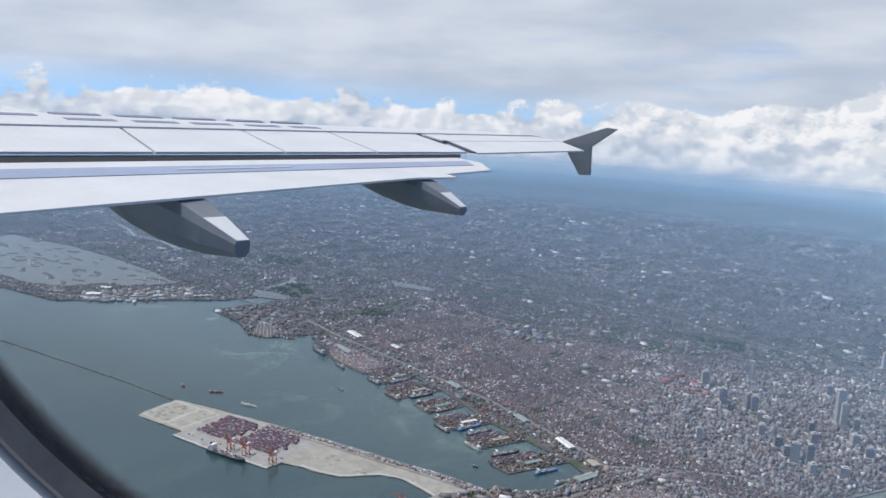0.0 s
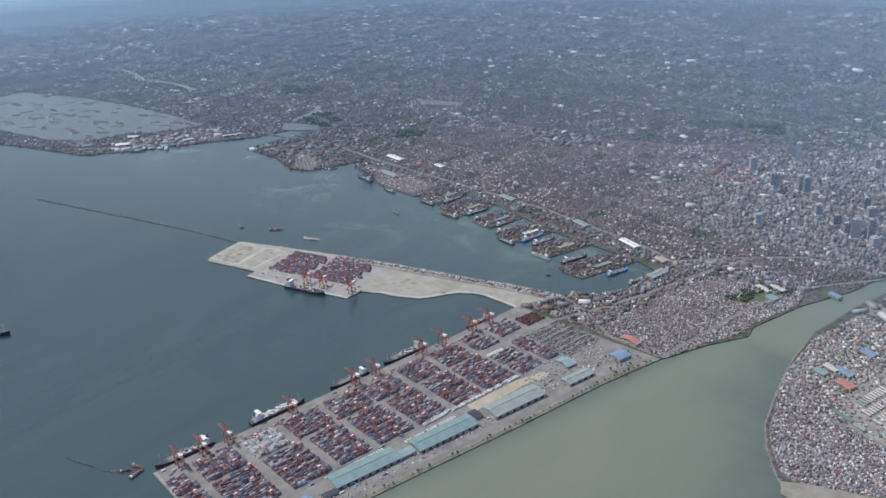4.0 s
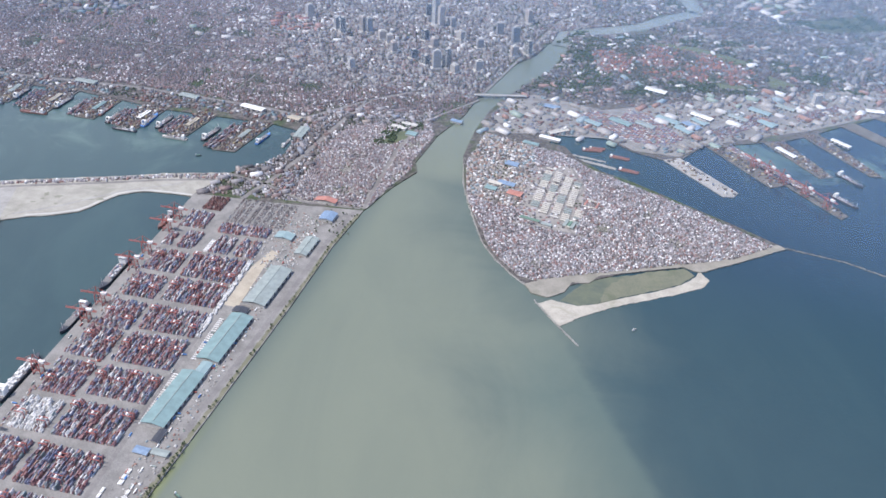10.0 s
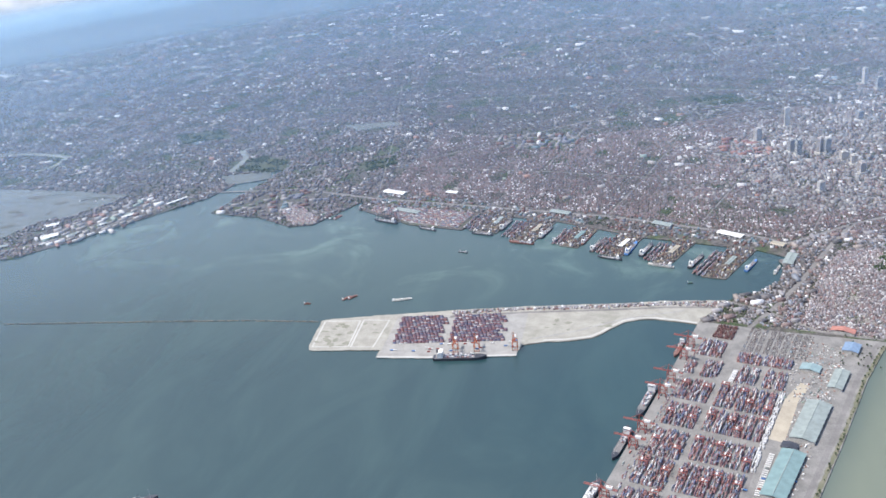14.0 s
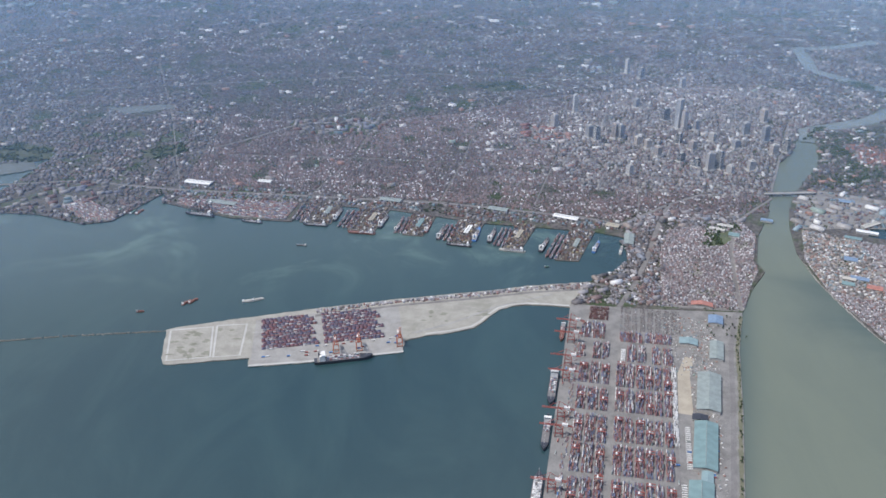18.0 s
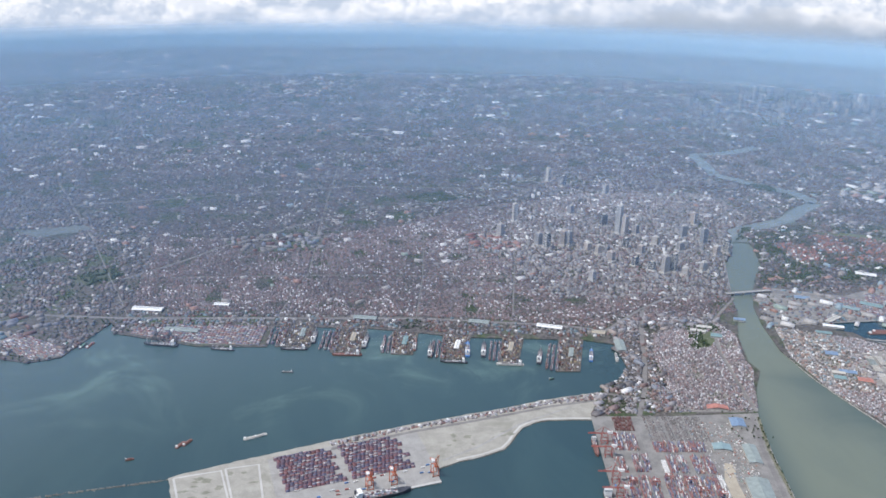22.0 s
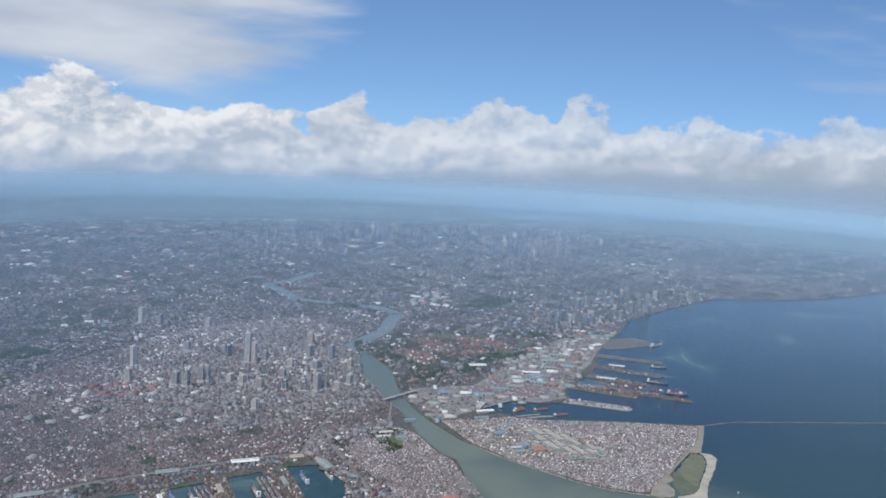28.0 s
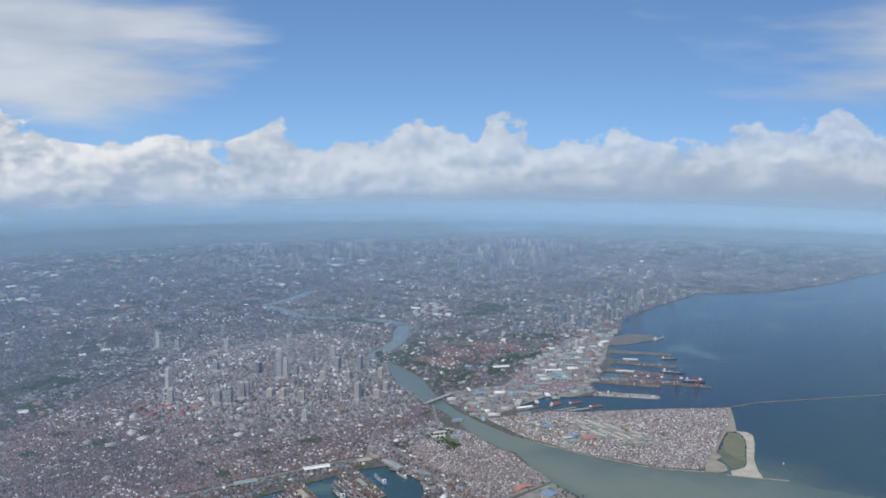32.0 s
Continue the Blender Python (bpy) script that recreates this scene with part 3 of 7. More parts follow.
def scatter(zone, cell, turn, fill, block=6, lane=0.35):
    """A jittered street grid over a zone: the centres of its houses."""
    xs, ys = [p[0] for p in zone], [p[1] for p in zone]
    mx, my = (min(xs) + max(xs)) / 2, (min(ys) + max(ys)) / 2
    half = int(math.hypot(max(xs) - min(xs), max(ys) - min(ys)) / 2 / cell) + 1
    i, j = [a.ravel() for a in np.meshgrid(np.arange(-half, half), np.arange(-half, half))]
    u = (i + np.floor(i / block) * lane + rng.uniform(-0.4, 0.4, i.shape)) * cell / (1 + lane / block)
    v = (j + np.floor(j / (block * 2)) * lane + rng.uniform(-0.4, 0.4, i.shape)) * cell / (1 + lane / block / 2)
    x, y = mx + u * math.cos(turn) - v * math.sin(turn), my + u * math.sin(turn) + v * math.cos(turn)
    keep = inside(zone, x, y) & (rng.random(x.shape) < fill)
    return x[keep], y[keep]


def patch(x, y, size, seed):
    """Soft patches over the plan, about 0 to 1."""
    r = np.random.default_rng(seed)
    out = np.zeros(x.shape)
    for k in range(9):
        a, f, p = r.uniform(0, math.pi), r.uniform(0.5, 1.8) * 2 * math.pi / size, r.uniform(0, 6.3)
        out += np.sin((x * math.cos(a) + y * math.sin(a)) * f + p)
    return 0.5 + out / 7


def ribbon(line, w0):
    """The outline of a band of constant width along a line."""
    left, right = [], []
    for k, (x, y) in enumerate(line):
        a, b = Vector(line[max(k - 1, 0)]), Vector(line[min(k + 1, len(line) - 1)])
        side = (b - a).normalized().orthogonal() * w0 / 2
        left.append((x + side.x, y + side.y)), right.append((x - side.x, y - side.y))
    return left + right[::-1]


ROADS = [([(-295, 737), (-211, 719), (-92, 705), (27, 690), (136, 663), (165, 650), (210, 687), (243, 708), (300, 706)], 3.0), ([(143, 523), (160, 556), (174, 590), (190, 636), (202, 668), (211, 687)], 3.4), ([(224, 518), (228, 543), (239, 601), (250, 635), (262, 660), (300, 700)], 2.2),
         ([(335, 708), (400, 690), (470, 672), (560, 700), (640, 740), (760, 785), (900, 800), (1060, 800)], 3.0), ([(100, 690), (130, 800), (150, 900), (160, 1040), (200, 1300)], 1.1), ([(-90, 705), (-60, 800), (-40, 950), (0, 1200)], 1.0),
         ([(300, 706), (380, 900), (500, 1000), (640, 1120), (900, 1400)], 2.4), ([(-205, 720), (-260, 900), (-330, 1100), (-300, 1500)], 1.1), ([(20, 690), (40, 780), (60, 900), (120, 1000)], 0.9), ([(420, 870), (560, 850), (640, 800)], 2.2),
         ([(-180, 800), (-40, 790), (120, 770), (250, 735)], 1.8), ([(-200, 900), (0, 880), (150, 850), (330, 790)], 1.8), ([(180, 660), (200, 760), (230, 880), (260, 1000)], 0.9), ([(640, 800), (700, 900), (820, 1000), (1000, 1120)], 2.4), ([(-400, 1000), (0, 1060), (300, 1020), (700, 980), (1100, 960)], 2.8)]
ROADS += [([(127, 556), (154, 545), (184, 523), (222, 518)], 1.8), ([(360, 500), (352, 515), (372, 560), (366, 590)], 1.6), ([(320, 510), (345, 506), (366, 497)], 1.3), ([(-560, 560), (-476, 620), (-405, 724), (-300, 738)], 2.6), ([(-220, 800), (-184, 829), (-164, 846), (-139, 873), (-101, 899), (-20, 960)], 2.6)]
RIVERS = [([(375, 832), (384, 864), (420, 877), (460, 893), (501, 929), (527, 945)], 17), ([(527, 945), (525, 983), (506, 1005), (461, 1070), (470, 1120), (476, 1168), (525, 1171), (590, 1200)], 17),
          ([(-939, 843), (-900, 856), (-842, 845), (-795, 828), (-732, 836), (-668, 826), (-663, 797), (-675, 773)], 7), ([(-407, 782), (-412, 824), (-432, 848), (-422, 857)], 7)]
PONDS = [[(-608, 574), (-581, 588), (-560, 607), (-551, 640), (-523, 656), (-500, 694), (-492, 715), (-555, 721), (-674, 724), (-766, 717), (-900, 690), (-930, 560), (-760, 560)], [(-416, 769), (-380, 779), (-358, 784), (-349, 766), (-383, 747)], [(-342, 937), (-278, 948), (-266, 936), (-316, 914)], [(1339, 1500), (1615, 1370), (1950, 1229), (2000, 1330), (1650, 1700), (1450, 1750)]]
NORTH_YARDS = [[(-300, 708), (-272, 694), (-246, 672), (-241, 659), (-262, 654), (-294, 683)], [(-196, 696), (-159, 699), (-97, 689), (-104, 659), (-150, 666), (-200, 690)]]
FIELDS = [[(-405, 815), (-390, 831), (-350, 819), (-347, 788), (-363, 782), (-398, 782)], [(-266, 808), (-231, 832), (-219, 805), (-247, 786)], [(60, 1010), (100, 1030), (118, 1000), (80, 985)], [(-560, 900), (-500, 925), (-470, 890), (-530, 870)], [(620, 930), (700, 960), (730, 920), (650, 900)]]
CLEAR = FIELDS + NORTH_YARDS + [ribbon(line, w0 + 1.2) for line, w0 in ROADS] + [ribbon(line, w0 + 2) for line, w0 in RIVERS] + PONDS

TREES = [[], [], []]   # x, y and size of the trees that stand among the houses


def quarter(name, zone, cell, turn, fill, low, high, mat, label, avoid=(), tall=0.0, leafy=0.95):
    x, y = scatter(zone, cell, turn, fill)
    keep = inside(CITY, x, y) | inside(TERMINAL, x, y) | inside(ISLAND, x, y)
    for a in list(avoid) + CLEAR:
        keep &= ~inside(a, x, y)
    x, y = x[keep], y[keep]
    green = patch(x, y, 24 + cell * 8, 3) + rng.normal(0, 0.16, x.shape) > leafy
    for got, new_ones in zip(TREES, (x[green], y[green], np.full(green.sum(), cell * 0.62))):
        got.append(new_ones)
    x, y = x[~green], y[~green]
    n = len(x)
    dx, dy = cell * rng.uniform(0.45, 1.35, n), cell * rng.uniform(0.4, 0.95, n)
    dz = rng.uniform(low, high, n) * S * (1 + tall * (rng.random(n) > 0.93) * rng.uniform(1, 3, n))
    ob = many_boxes(name, x, y, np.full(n, 0.5), dx, dy, dz, turn + rng.normal(0, 0.13, n) + (rng.random(n) < 0.5) * math.pi / 2, mat, np.where(rng.random(n) < 0.6, 0.12 * dy, 0.0) if cell < 2.2 else None)
    return tagged(ob, label, "houses", kind="stuff")


BASECO = [(290.5, 590), (291.5, 540), (299, 509), (304.5, 484), (312.5, 467), (322.5, 451), (331, 447), (424, 472), (455, 480), (486, 497), (441, 540), (405, 569), (380, 588), (360, 612), (330, 625), (305, 640)]
ROWS = [(326, 528), (338, 506), (360, 500), (372, 556), (364, 592), (340, 588), (331, 560)]
WORKS = [(291, 572), (292.5, 545), (308, 534), (326, 530), (332, 562), (340, 590), (340, 622), (305, 640), (294, 600)]
PORT = [(300, 640), (345, 640), (450, 620), (620, 705), (700, 735), (640, 770), (520, 740), (400, 700), (345, 725), (320, 705)]
PORT_YARD = [(397, 717), (431, 701), (457, 646), (438, 628), (414, 628), (400, 653), (380, 673)]
WALLED = [(404, 821), (440, 836), (475, 846), (515, 826), (551, 802), (543, 756), (474, 760), (405, 765)]
GREEN = [(325, 712), (345, 722), (400, 700), (520, 740), (640, 770), (700, 735), (760, 768), (640, 860), (520, 880), (400, 870), (382, 840), (364, 772)]
BELTS = [[(334, 729), (377, 762), (474, 761), (543, 756), (535, 738), (470, 734), (367, 717)], [(398, 873), (455, 865), (554, 863), (537, 820), (475, 849), (405, 826), (399, 841)],
         [(545, 815), (560, 823), (608, 800), (641, 760), (629, 746), (582, 774)], [(352, 800), (372, 838), (398, 873), (405, 826), (401, 765), (377, 761), (362, 780)], [(470, 1030), (505, 1024), (512, 960), (490, 975), (485, 1005)],
         [(222, 612), (232, 650), (256, 650), (258, 632), (250, 640), (240, 636), (236, 614)]]
LAWNS = [[(556, 786), (579, 761), (553, 757)], [(442, 858), (505, 846), (556, 808), (541, 801), (495, 834)], [(505, 760), (530, 757), (528, 748), (506, 750)]]
CORE = [(140, 720), (290, 690), (312, 740), (350, 810), (384, 845), (420, 890), (420, 990), (300, 1010), (180, 980), (110, 860)]
NECK_FIELD = [(224, 610), (238, 613), (252, 634), (250, 640), (236, 634)]
NECK = [(172, 524), (226, 519), (240, 552), (252, 575), (252, 588), (266, 630), (262, 652), (200, 640), (186, 600)]
DOCKS = [(113, 529), (172, 524), (186, 600), (200, 640), (262, 652), (272, 668), (210, 682), (165, 648), (163, 628), (160, 590), (151, 576), (127, 557)]
STRIP = [(-60, 519), (-8, 531), (47, 541), (87, 550), (127, 555), (127, 548), (87, 545), (47, 536), (-8, 527), (-60, 515)]
TONDO = [(-205, 738), (-90, 712), (60, 688), (165, 655), (290, 672), (300, 710), (140, 722), (110, 860), (180, 980), (100, 1040), (-200, 1040)]
DARK_QUARTER = [(-330, 1200), (-217, 1125), (-95, 1115), (75, 1062), (150, 1130), (215, 1240), (262, 1120), (190, 985), (115, 962), (40, 915), (-75, 890), (-175, 900), (-290, 1015)]   # leafy, with dark roofs
MARKET = [(104, 884), (128, 872), (150, 848), (136, 828), (104, 842)]
MILLS = [(-139, 890), (-85, 901), (-35, 894), (-44, 854), (-121, 854)]
MALLS = [(627, 1027), (668, 992), (612, 940), (576, 972)]
SHORE_WORKS = [(-521, 598), (-495, 660), (-456, 706), (-428, 684), (-446, 620), (-488, 588)]
HEADLAND = [(-366, 684), (-341, 712), (-312, 733), (-262, 738), (-252, 716), (-288, 674)]
SCHOOL = [(100, 858), (143, 838), (134, 816), (95, 835)]
quarter("shanty_town", BASECO, 1.05, 0.9, 0.93, 3, 6, shanty_mat, "dense low shanty roofs of grey and rust-red tin", [ROWS, WORKS], leafy=1.14)
quarter("workshop_roofs", WORKS, 1.9, 0.4, 0.9, 3, 7, works_mat, "workshops and sheds with rusty and orange roofs by the river", leafy=0.95)
quarter("shanty_town", NECK, 1.2, 0.3, 0.9, 3, 7, neck_mat, "crowded low tin-roofed houses by the river", [NECK_FIELD], leafy=0.98)
quarter("dock_sheds", DOCKS, 2.0, 0.35, 0.88, 3, 7, dock_mat, "dark cluttered sheds and stores behind the piers", leafy=0.98)
quarter("shanty_town", STRIP, 1.5, 0.2, 0.9, 3, 6, shanty_mat, "line of pale shanties along a causeway", leafy=2)
quarter("low_houses", TONDO, 1.7, 0.12, 0.92, 3, 7, tenement_mat, "dense low houses with rusty and grey tin roofs", [SCHOOL, DARK_QUARTER, MARKET, MILLS], leafy=0.9)
quarter("old_town", DARK_QUARTER, 2.4, 0.2, 0.72, 3, 7, dark_roof_mat, "leafy quarter of dark roofs", leafy=0.6)
HARBOURSIDE = [(-205, 736), (-90, 711), (60, 687), (165, 654), (163, 641), (143, 641), (100, 652), (56, 657), (-18, 681), (-92, 694), (-149, 667), (-210, 697)]
quarter("harbour_stores", HARBOURSIDE, 2.7, -0.2, 0.72, 3, 8, shed_mat, "low stores and yards behind the north piers", leafy=1.0)
quarter("city_blocks", CORE, 3.0, 0.2, 0.42, 5, 14, core_mat, "closely built mid-rise city blocks of pale concrete", tall=0.35)
quarter("low_houses", CORE, 2.1, 0.3, 0.45, 4, 9, tenement_mat, "old low houses between the business quarter's blocks", leafy=0.9)
quarter("city_blocks", [(60, 730), (300, 700), (350, 800), (420, 870), (500, 960), (440, 1080), (200, 1080), (40, 980)], 3.4, 0.3, 0.26, 3, 8, core_mat, "scattered mid-rise blocks round the business quarter", leafy=1.2)
quarter("port_sheds", PORT, 3.0, 0.66, 0.34, 3, 6, shed_mat, "port sheds and stores with metal roofs", [PORT_YARD], leafy=1.0)
quarter("estate_shacks", ROWS, 1.9, 0.4, 0.4, 2, 4, shanty_mat, "small shacks scattered between row houses", leafy=1.05)
quarter("walled_town", WALLED, 2.6, 0.5, 0.85, 4, 9, red_mat, "old town of red and brown tiled roofs", leafy=0.64)
quarter("civic_quarter", GREEN, 2.9, 0.4, 0.72, 4, 10, house_mat, "civic blocks and halls among park trees", LAWNS + [WALLED], leafy=0.72)
quarter("suburb_houses", [(-1000, 440), (-420, 540), (-205, 640), (-205, 715), (-200, 1040), (-300, 1250), (-1000, 1250)], 2.9, -0.3, 0.62, 4, 9, house_mat, "low suburb of small grey-roofed buildings", [DARK_QUARTER, SHORE_WORKS, HEADLAND], leafy=0.74)
quarter("suburb_houses", [(-200, 1040), (100, 1040), (180, 980), (420, 990), (420, 890), (520, 880), (640, 860), (760, 768), (1018, 778), (1052, 748), (1150, 692), (1300, 657), (1300, 1250), (-300, 1250)], 2.8, 0.25, 0.66, 4, 10, house_mat,
        "built-up city of mixed grey and brown roofs", [DARK_QUARTER, MALLS], tall=0.3, leafy=0.75)
quarter("far_city", [(-2200, 560), (-1000, 500), (-1000, 1250), (1300, 1250), (1300, 640), (1500, 600), (1900, 620), (1900, 1500), (1300, 1800), (-1300, 1800), (-2200, 1300)], 5.4, 0.1, 0.46, 5, 10, house_mat, "distant suburbs of pale and grey roofs", tall=0.3, leafy=0.66)
quarter("farther_city", [(-2200, 1300), (-1300, 1800), (1300, 1800), (1900, 1500), (1700, 880), (2500, 1200), (1900, 2100), (0, 2800), (-1700, 2100)], 9.0, 0.3, 0.4, 5, 10, house_mat, "far outskirts of scattered large roofs", leafy=0.62)


def big_roofs(name, zone, count, lo, hi, mat, label, limit=0.5):
    xs, ys = [p[0] for p in zone], [p[1] for p in zone]
    x, y = rng.uniform(min(xs), max(xs), count * 3), rng.uniform(min(ys), max(ys), count * 3)
    keep = inside(zone, x, y) & inside(CITY, x, y) & (patch(x, y, 260, 11) > limit)
    for a in CLEAR:
        keep &= ~inside(a, x, y)
    x, y = x[keep][:count], y[keep][:count]
    n = len(x)
    dx, dy = rng.uniform(lo, hi, n), rng.uniform(lo, hi, n) * 0.55
    tagged(many_boxes(name, x, y, np.full(n, 0.5), dx, dy, rng.uniform(8, 13, n) * S + 0.2, rng.choice([0.2, 0.5, -0.3], n), mat, 0.05 * dy), label, "sheds", kind="stuff")


big_roofs("large_sheds", [(-1000, 520), (-215, 700), (300, 720), (1300, 800), (1300, 1250), (-1000, 1250)], 400, 3, 9, roof_mat, "large pale factory and market roofs", 0.52)
big_roofs("far_large_sheds", [(-2200, 700), (-1000, 700), (-1000, 1250), (1300, 1250), (1300, 800), (2200, 1200), (1600, 2200), (0, 2700), (-1600, 2100)], 1700, 5, 15, roof_mat, "large pale roofs of distant factories", 0.55)


def halls(name, zone, count, turn, mat, label, lo=5.0, hi=13.0, avoid=()):
    """Long sheds in one zone, all along one direction, each with room round it."""
    xs, ys = [p[0] for p in zone], [p[1] for p in zone]
    got = []
    for x, y in zip(rng.uniform(min(xs), max(xs), count * 12), rng.uniform(min(ys), max(ys), count * 12)):
        at = np.array([x]), np.array([y])
        if len(got) < count and inside(zone, *at)[0] and not any(inside(a, *at)[0] for a in avoid) and all(math.hypot(x - a, y - b) > hi * 0.72 for a, b in got):
            got.append((x, y))
    x, y = np.array(got).T
    n = len(x)
    dx = rng.uniform(lo, hi, n)
    tagged(many_boxes(name, x, y, np.full(n, 0.62), dx, dx * rng.uniform(0.35, 0.6, n), rng.uniform(1.2, 2.2, n), turn + (rng.random(n) < 0.3) * math.pi / 2 + rng.normal(0, 0.04, n), mat, 0.05 * dx), label, "sheds", kind="stuff")


halls("port_halls", PORT, 110, -0.72, roof_mat, "large metal-roofed halls of the south port", 5.0, 12.0, [PORT_YARD])
halls("civic_halls", GREEN, 90, 0.4, roof_mat, "large pale roofs among park trees", 4.0, 9.0, [WALLED])
halls("dock_halls", DOCKS, 60, 0.42, dock_mat, "long grey sheds behind the basin", 4.0, 9.0)
halls("market_halls", MARKET, 26, 0.35, pieces("market_roofs", [(0, (0.3, 0.15, 0.13)), (0.4, (0.24, 0.12, 0.11)), (0.7, (0.34, 0.2, 0.17)), (0.9, (0.5, 0.46, 0.44))], 0.6), "long red-brown roofs of a covered market", 6.0, 11.0)
halls("mill_halls", MILLS, 90, 0.1, shed_mat, "grey mill halls and yards between houses", 4.0, 9.0)
halls("mall_halls", MALLS, 34, 0.5, roof_mat, "wide pale roofs beyond the river bend", 8.0, 16.0)
halls("shore_sheds", SHORE_WORKS, 80, 0.95, roof_mat, "fish sheds and stores along the shore", 4.0, 10.0)
halls("headland_sheds", HEADLAND, 50, 0.5, shed_mat, "grey sheds and stores on a headland", 4.0, 9.0)


def crowns(name, x, y, size, z0, label, lumps=3):
    """Tree crowns, each of a few uneven clumps, joined into one mesh."""
    n = len(x) * lumps
    x, y, size = np.repeat(x, lumps), np.repeat(y, lumps), np.repeat(size, lumps)
    r = size * rng.uniform(0.28, 0.55, n)
    cx, cy, cz = x + rng.normal(0, 0.3, n) * size, y + rng.normal(0, 0.3, n) * size, z0 + r * 0.6 + size * rng.uniform(0.0, 0.35, n)
    unit = np.array([(1, 0, 0), (0, 1, 0), (-1, 0, 0), (0, -1, 0), (0, 0, 1), (0, 0, -1)], float)
    co = np.stack([cx, cy, cz], -1)[:, None] + unit[None] * r[:, None, None] * rng.uniform(0.6, 1.25, (n, 6, 1)) + rng.normal(0, 0.12, (n, 6, 3)) * r[:, None, None]
    tris = np.array([(0, 1, 4), (1, 2, 4), (2, 3, 4), (3, 0, 4), (1, 0, 5), (2, 1, 5), (3, 2, 5), (0, 3, 5)])
    me = bpy.data.meshes.new(name)
    me.vertices.add(n * 6)
    me.vertices.foreach_set("co", co.astype(np.float32).ravel())
    me.loops.add(n * 24)
    me.loops.foreach_set("vertex_index", (tris.ravel()[None] + 6 * np.arange(n)[:, None]).ravel().astype(np.int32))
    me.polygons.add(n * 8)
    me.polygons.foreach_set("loop_start", (3 * np.arange(n * 8)).astype(np.int32))
    me.polygons.foreach_set("loop_total", np.full(n * 8, 3, np.int32))
    me.update(calc_edges=True)
    me.materials.append(leaf_mat)
    return tagged(new(name, me), label, "trees", kind="stuff")


tx, ty, tsize = [np.concatenate(c) for c in TREES]
pick = rng.random(len(tx)) < np.where(tsize > 4, 0.6, 0.8)
crowns("city_trees", tx[pick], ty[pick], tsize[pick], 0.5, "dark green trees among the houses", 2)
for belt in BELTS:
    gx, gy = scatter(belt, 2.1, 0.4, 0.72)
    keep = inside(CITY, gx, gy) & (patch(gx, gy, 40, 21) + rng.normal(0, 0.12, gx.shape) < 0.66)
    for a in LAWNS:
        keep &= ~inside(a, gx, gy)
    crowns("park_trees", gx[keep], gy[keep], rng.uniform(1.7, 2.6, keep.sum()), 0.5, "thick belt of dark green park trees", 3)
lawn_mat = yard_material("lawn", (0.08, 0.1, 0.055), (0.12, 0.14, 0.08), (0.1, 0.1, 0.07))
scrub_mat = yard_material("scrub", (0.05, 0.062, 0.036), (0.08, 0.09, 0.055), (0.075, 0.07, 0.05))
for a in FIELDS:
    slab("scrubland", ragged(a, 4, 1.6, 43), 0.64, 0.06, scrub_mat, "rough dark green open ground", "field")
    gx, gy = scatter(a, 2.6, 0.3, 0.62)
    keep = patch(gx, gy, 30, 23) + rng.normal(0, 0.15, gx.shape) > 0.42
    crowns("field_trees", gx[keep], gy[keep], rng.uniform(1.8, 3.2, keep.sum()), 0.6, "dark trees on open ground", 3)
for a in LAWNS + [NECK_FIELD]:
    slab("lawn", ragged(a, 5, 0.8, 41), 0.64, 0.06, lawn_mat, "open green field between trees and houses", "lawn")

# ---- things: helpers ----
def solid(boxes):
    """Vertices and faces of boxes: centre, size and an optional turn about z in degrees."""
    verts, faces = [], []
    for (cx, cy, cz), (sx, sy, sz), *turn in boxes:
        c, s = math.cos(radians(turn[0] if turn else 0)), math.sin(radians(turn[0] if turn else 0))
        k = len(verts)
        for dz in (-1, 1):
            for dx, dy in ((-1, -1), (1, -1), (1, 1), (-1, 1)):
                x, y = dx * sx / 2, dy * sy / 2
                verts.append((cx + c * x - s * y, cy + s * x + c * y, cz + dz * sz / 2))
        faces += [(k, k + 3, k + 2, k + 1), (k + 4, k + 5, k + 6, k + 7)]
        faces += [(k + a, k + b, k + b + 4, k + a + 4) for a, b in ((0, 1), (1, 2), (2, 3), (3, 0))]
    return verts, faces


def beam(a, b, w):
    """A square bar from a to b."""
    a, b = Vector(a), Vector(b)
    way = (b - a).normalized()
    side = way.cross((0, 0, 1) if abs(way.z) < 0.9 else (1, 0, 0)).normalized() * w / 2
    rise = way.cross(side).normalized() * w / 2
    verts = [p + i * side + j * rise for p in (a, b) for i, j in ((-1, -1), (1, -1), (1, 1), (-1, 1))]
    faces = [(0, 3, 2, 1), (4, 5, 6, 7), (0, 1, 5, 4), (1, 2, 6, 5), (2, 3, 7, 6), (3, 0, 4, 7)]
    area = way.dot((verts[1] - verts[0]).cross(verts[3] - verts[0]))
    return verts, [f if area > 0 else f[::-1] for f in faces]


def part(name, shape, mat, parent, label="", smooth=False):
    ob = link(name, shape[0], shape[1], mat, parent, smooth)
    if label:
        ob["label"] = label
    return ob


def thing(name, label, category, group="", at=(0, 0, 0), turn=0.0):
    ob = new(name)
    ob.empty_display_size = 0.5
    ob.matrix_basis = pose(*at, 0, 0, turn)
    return tagged(ob, label, category, group)


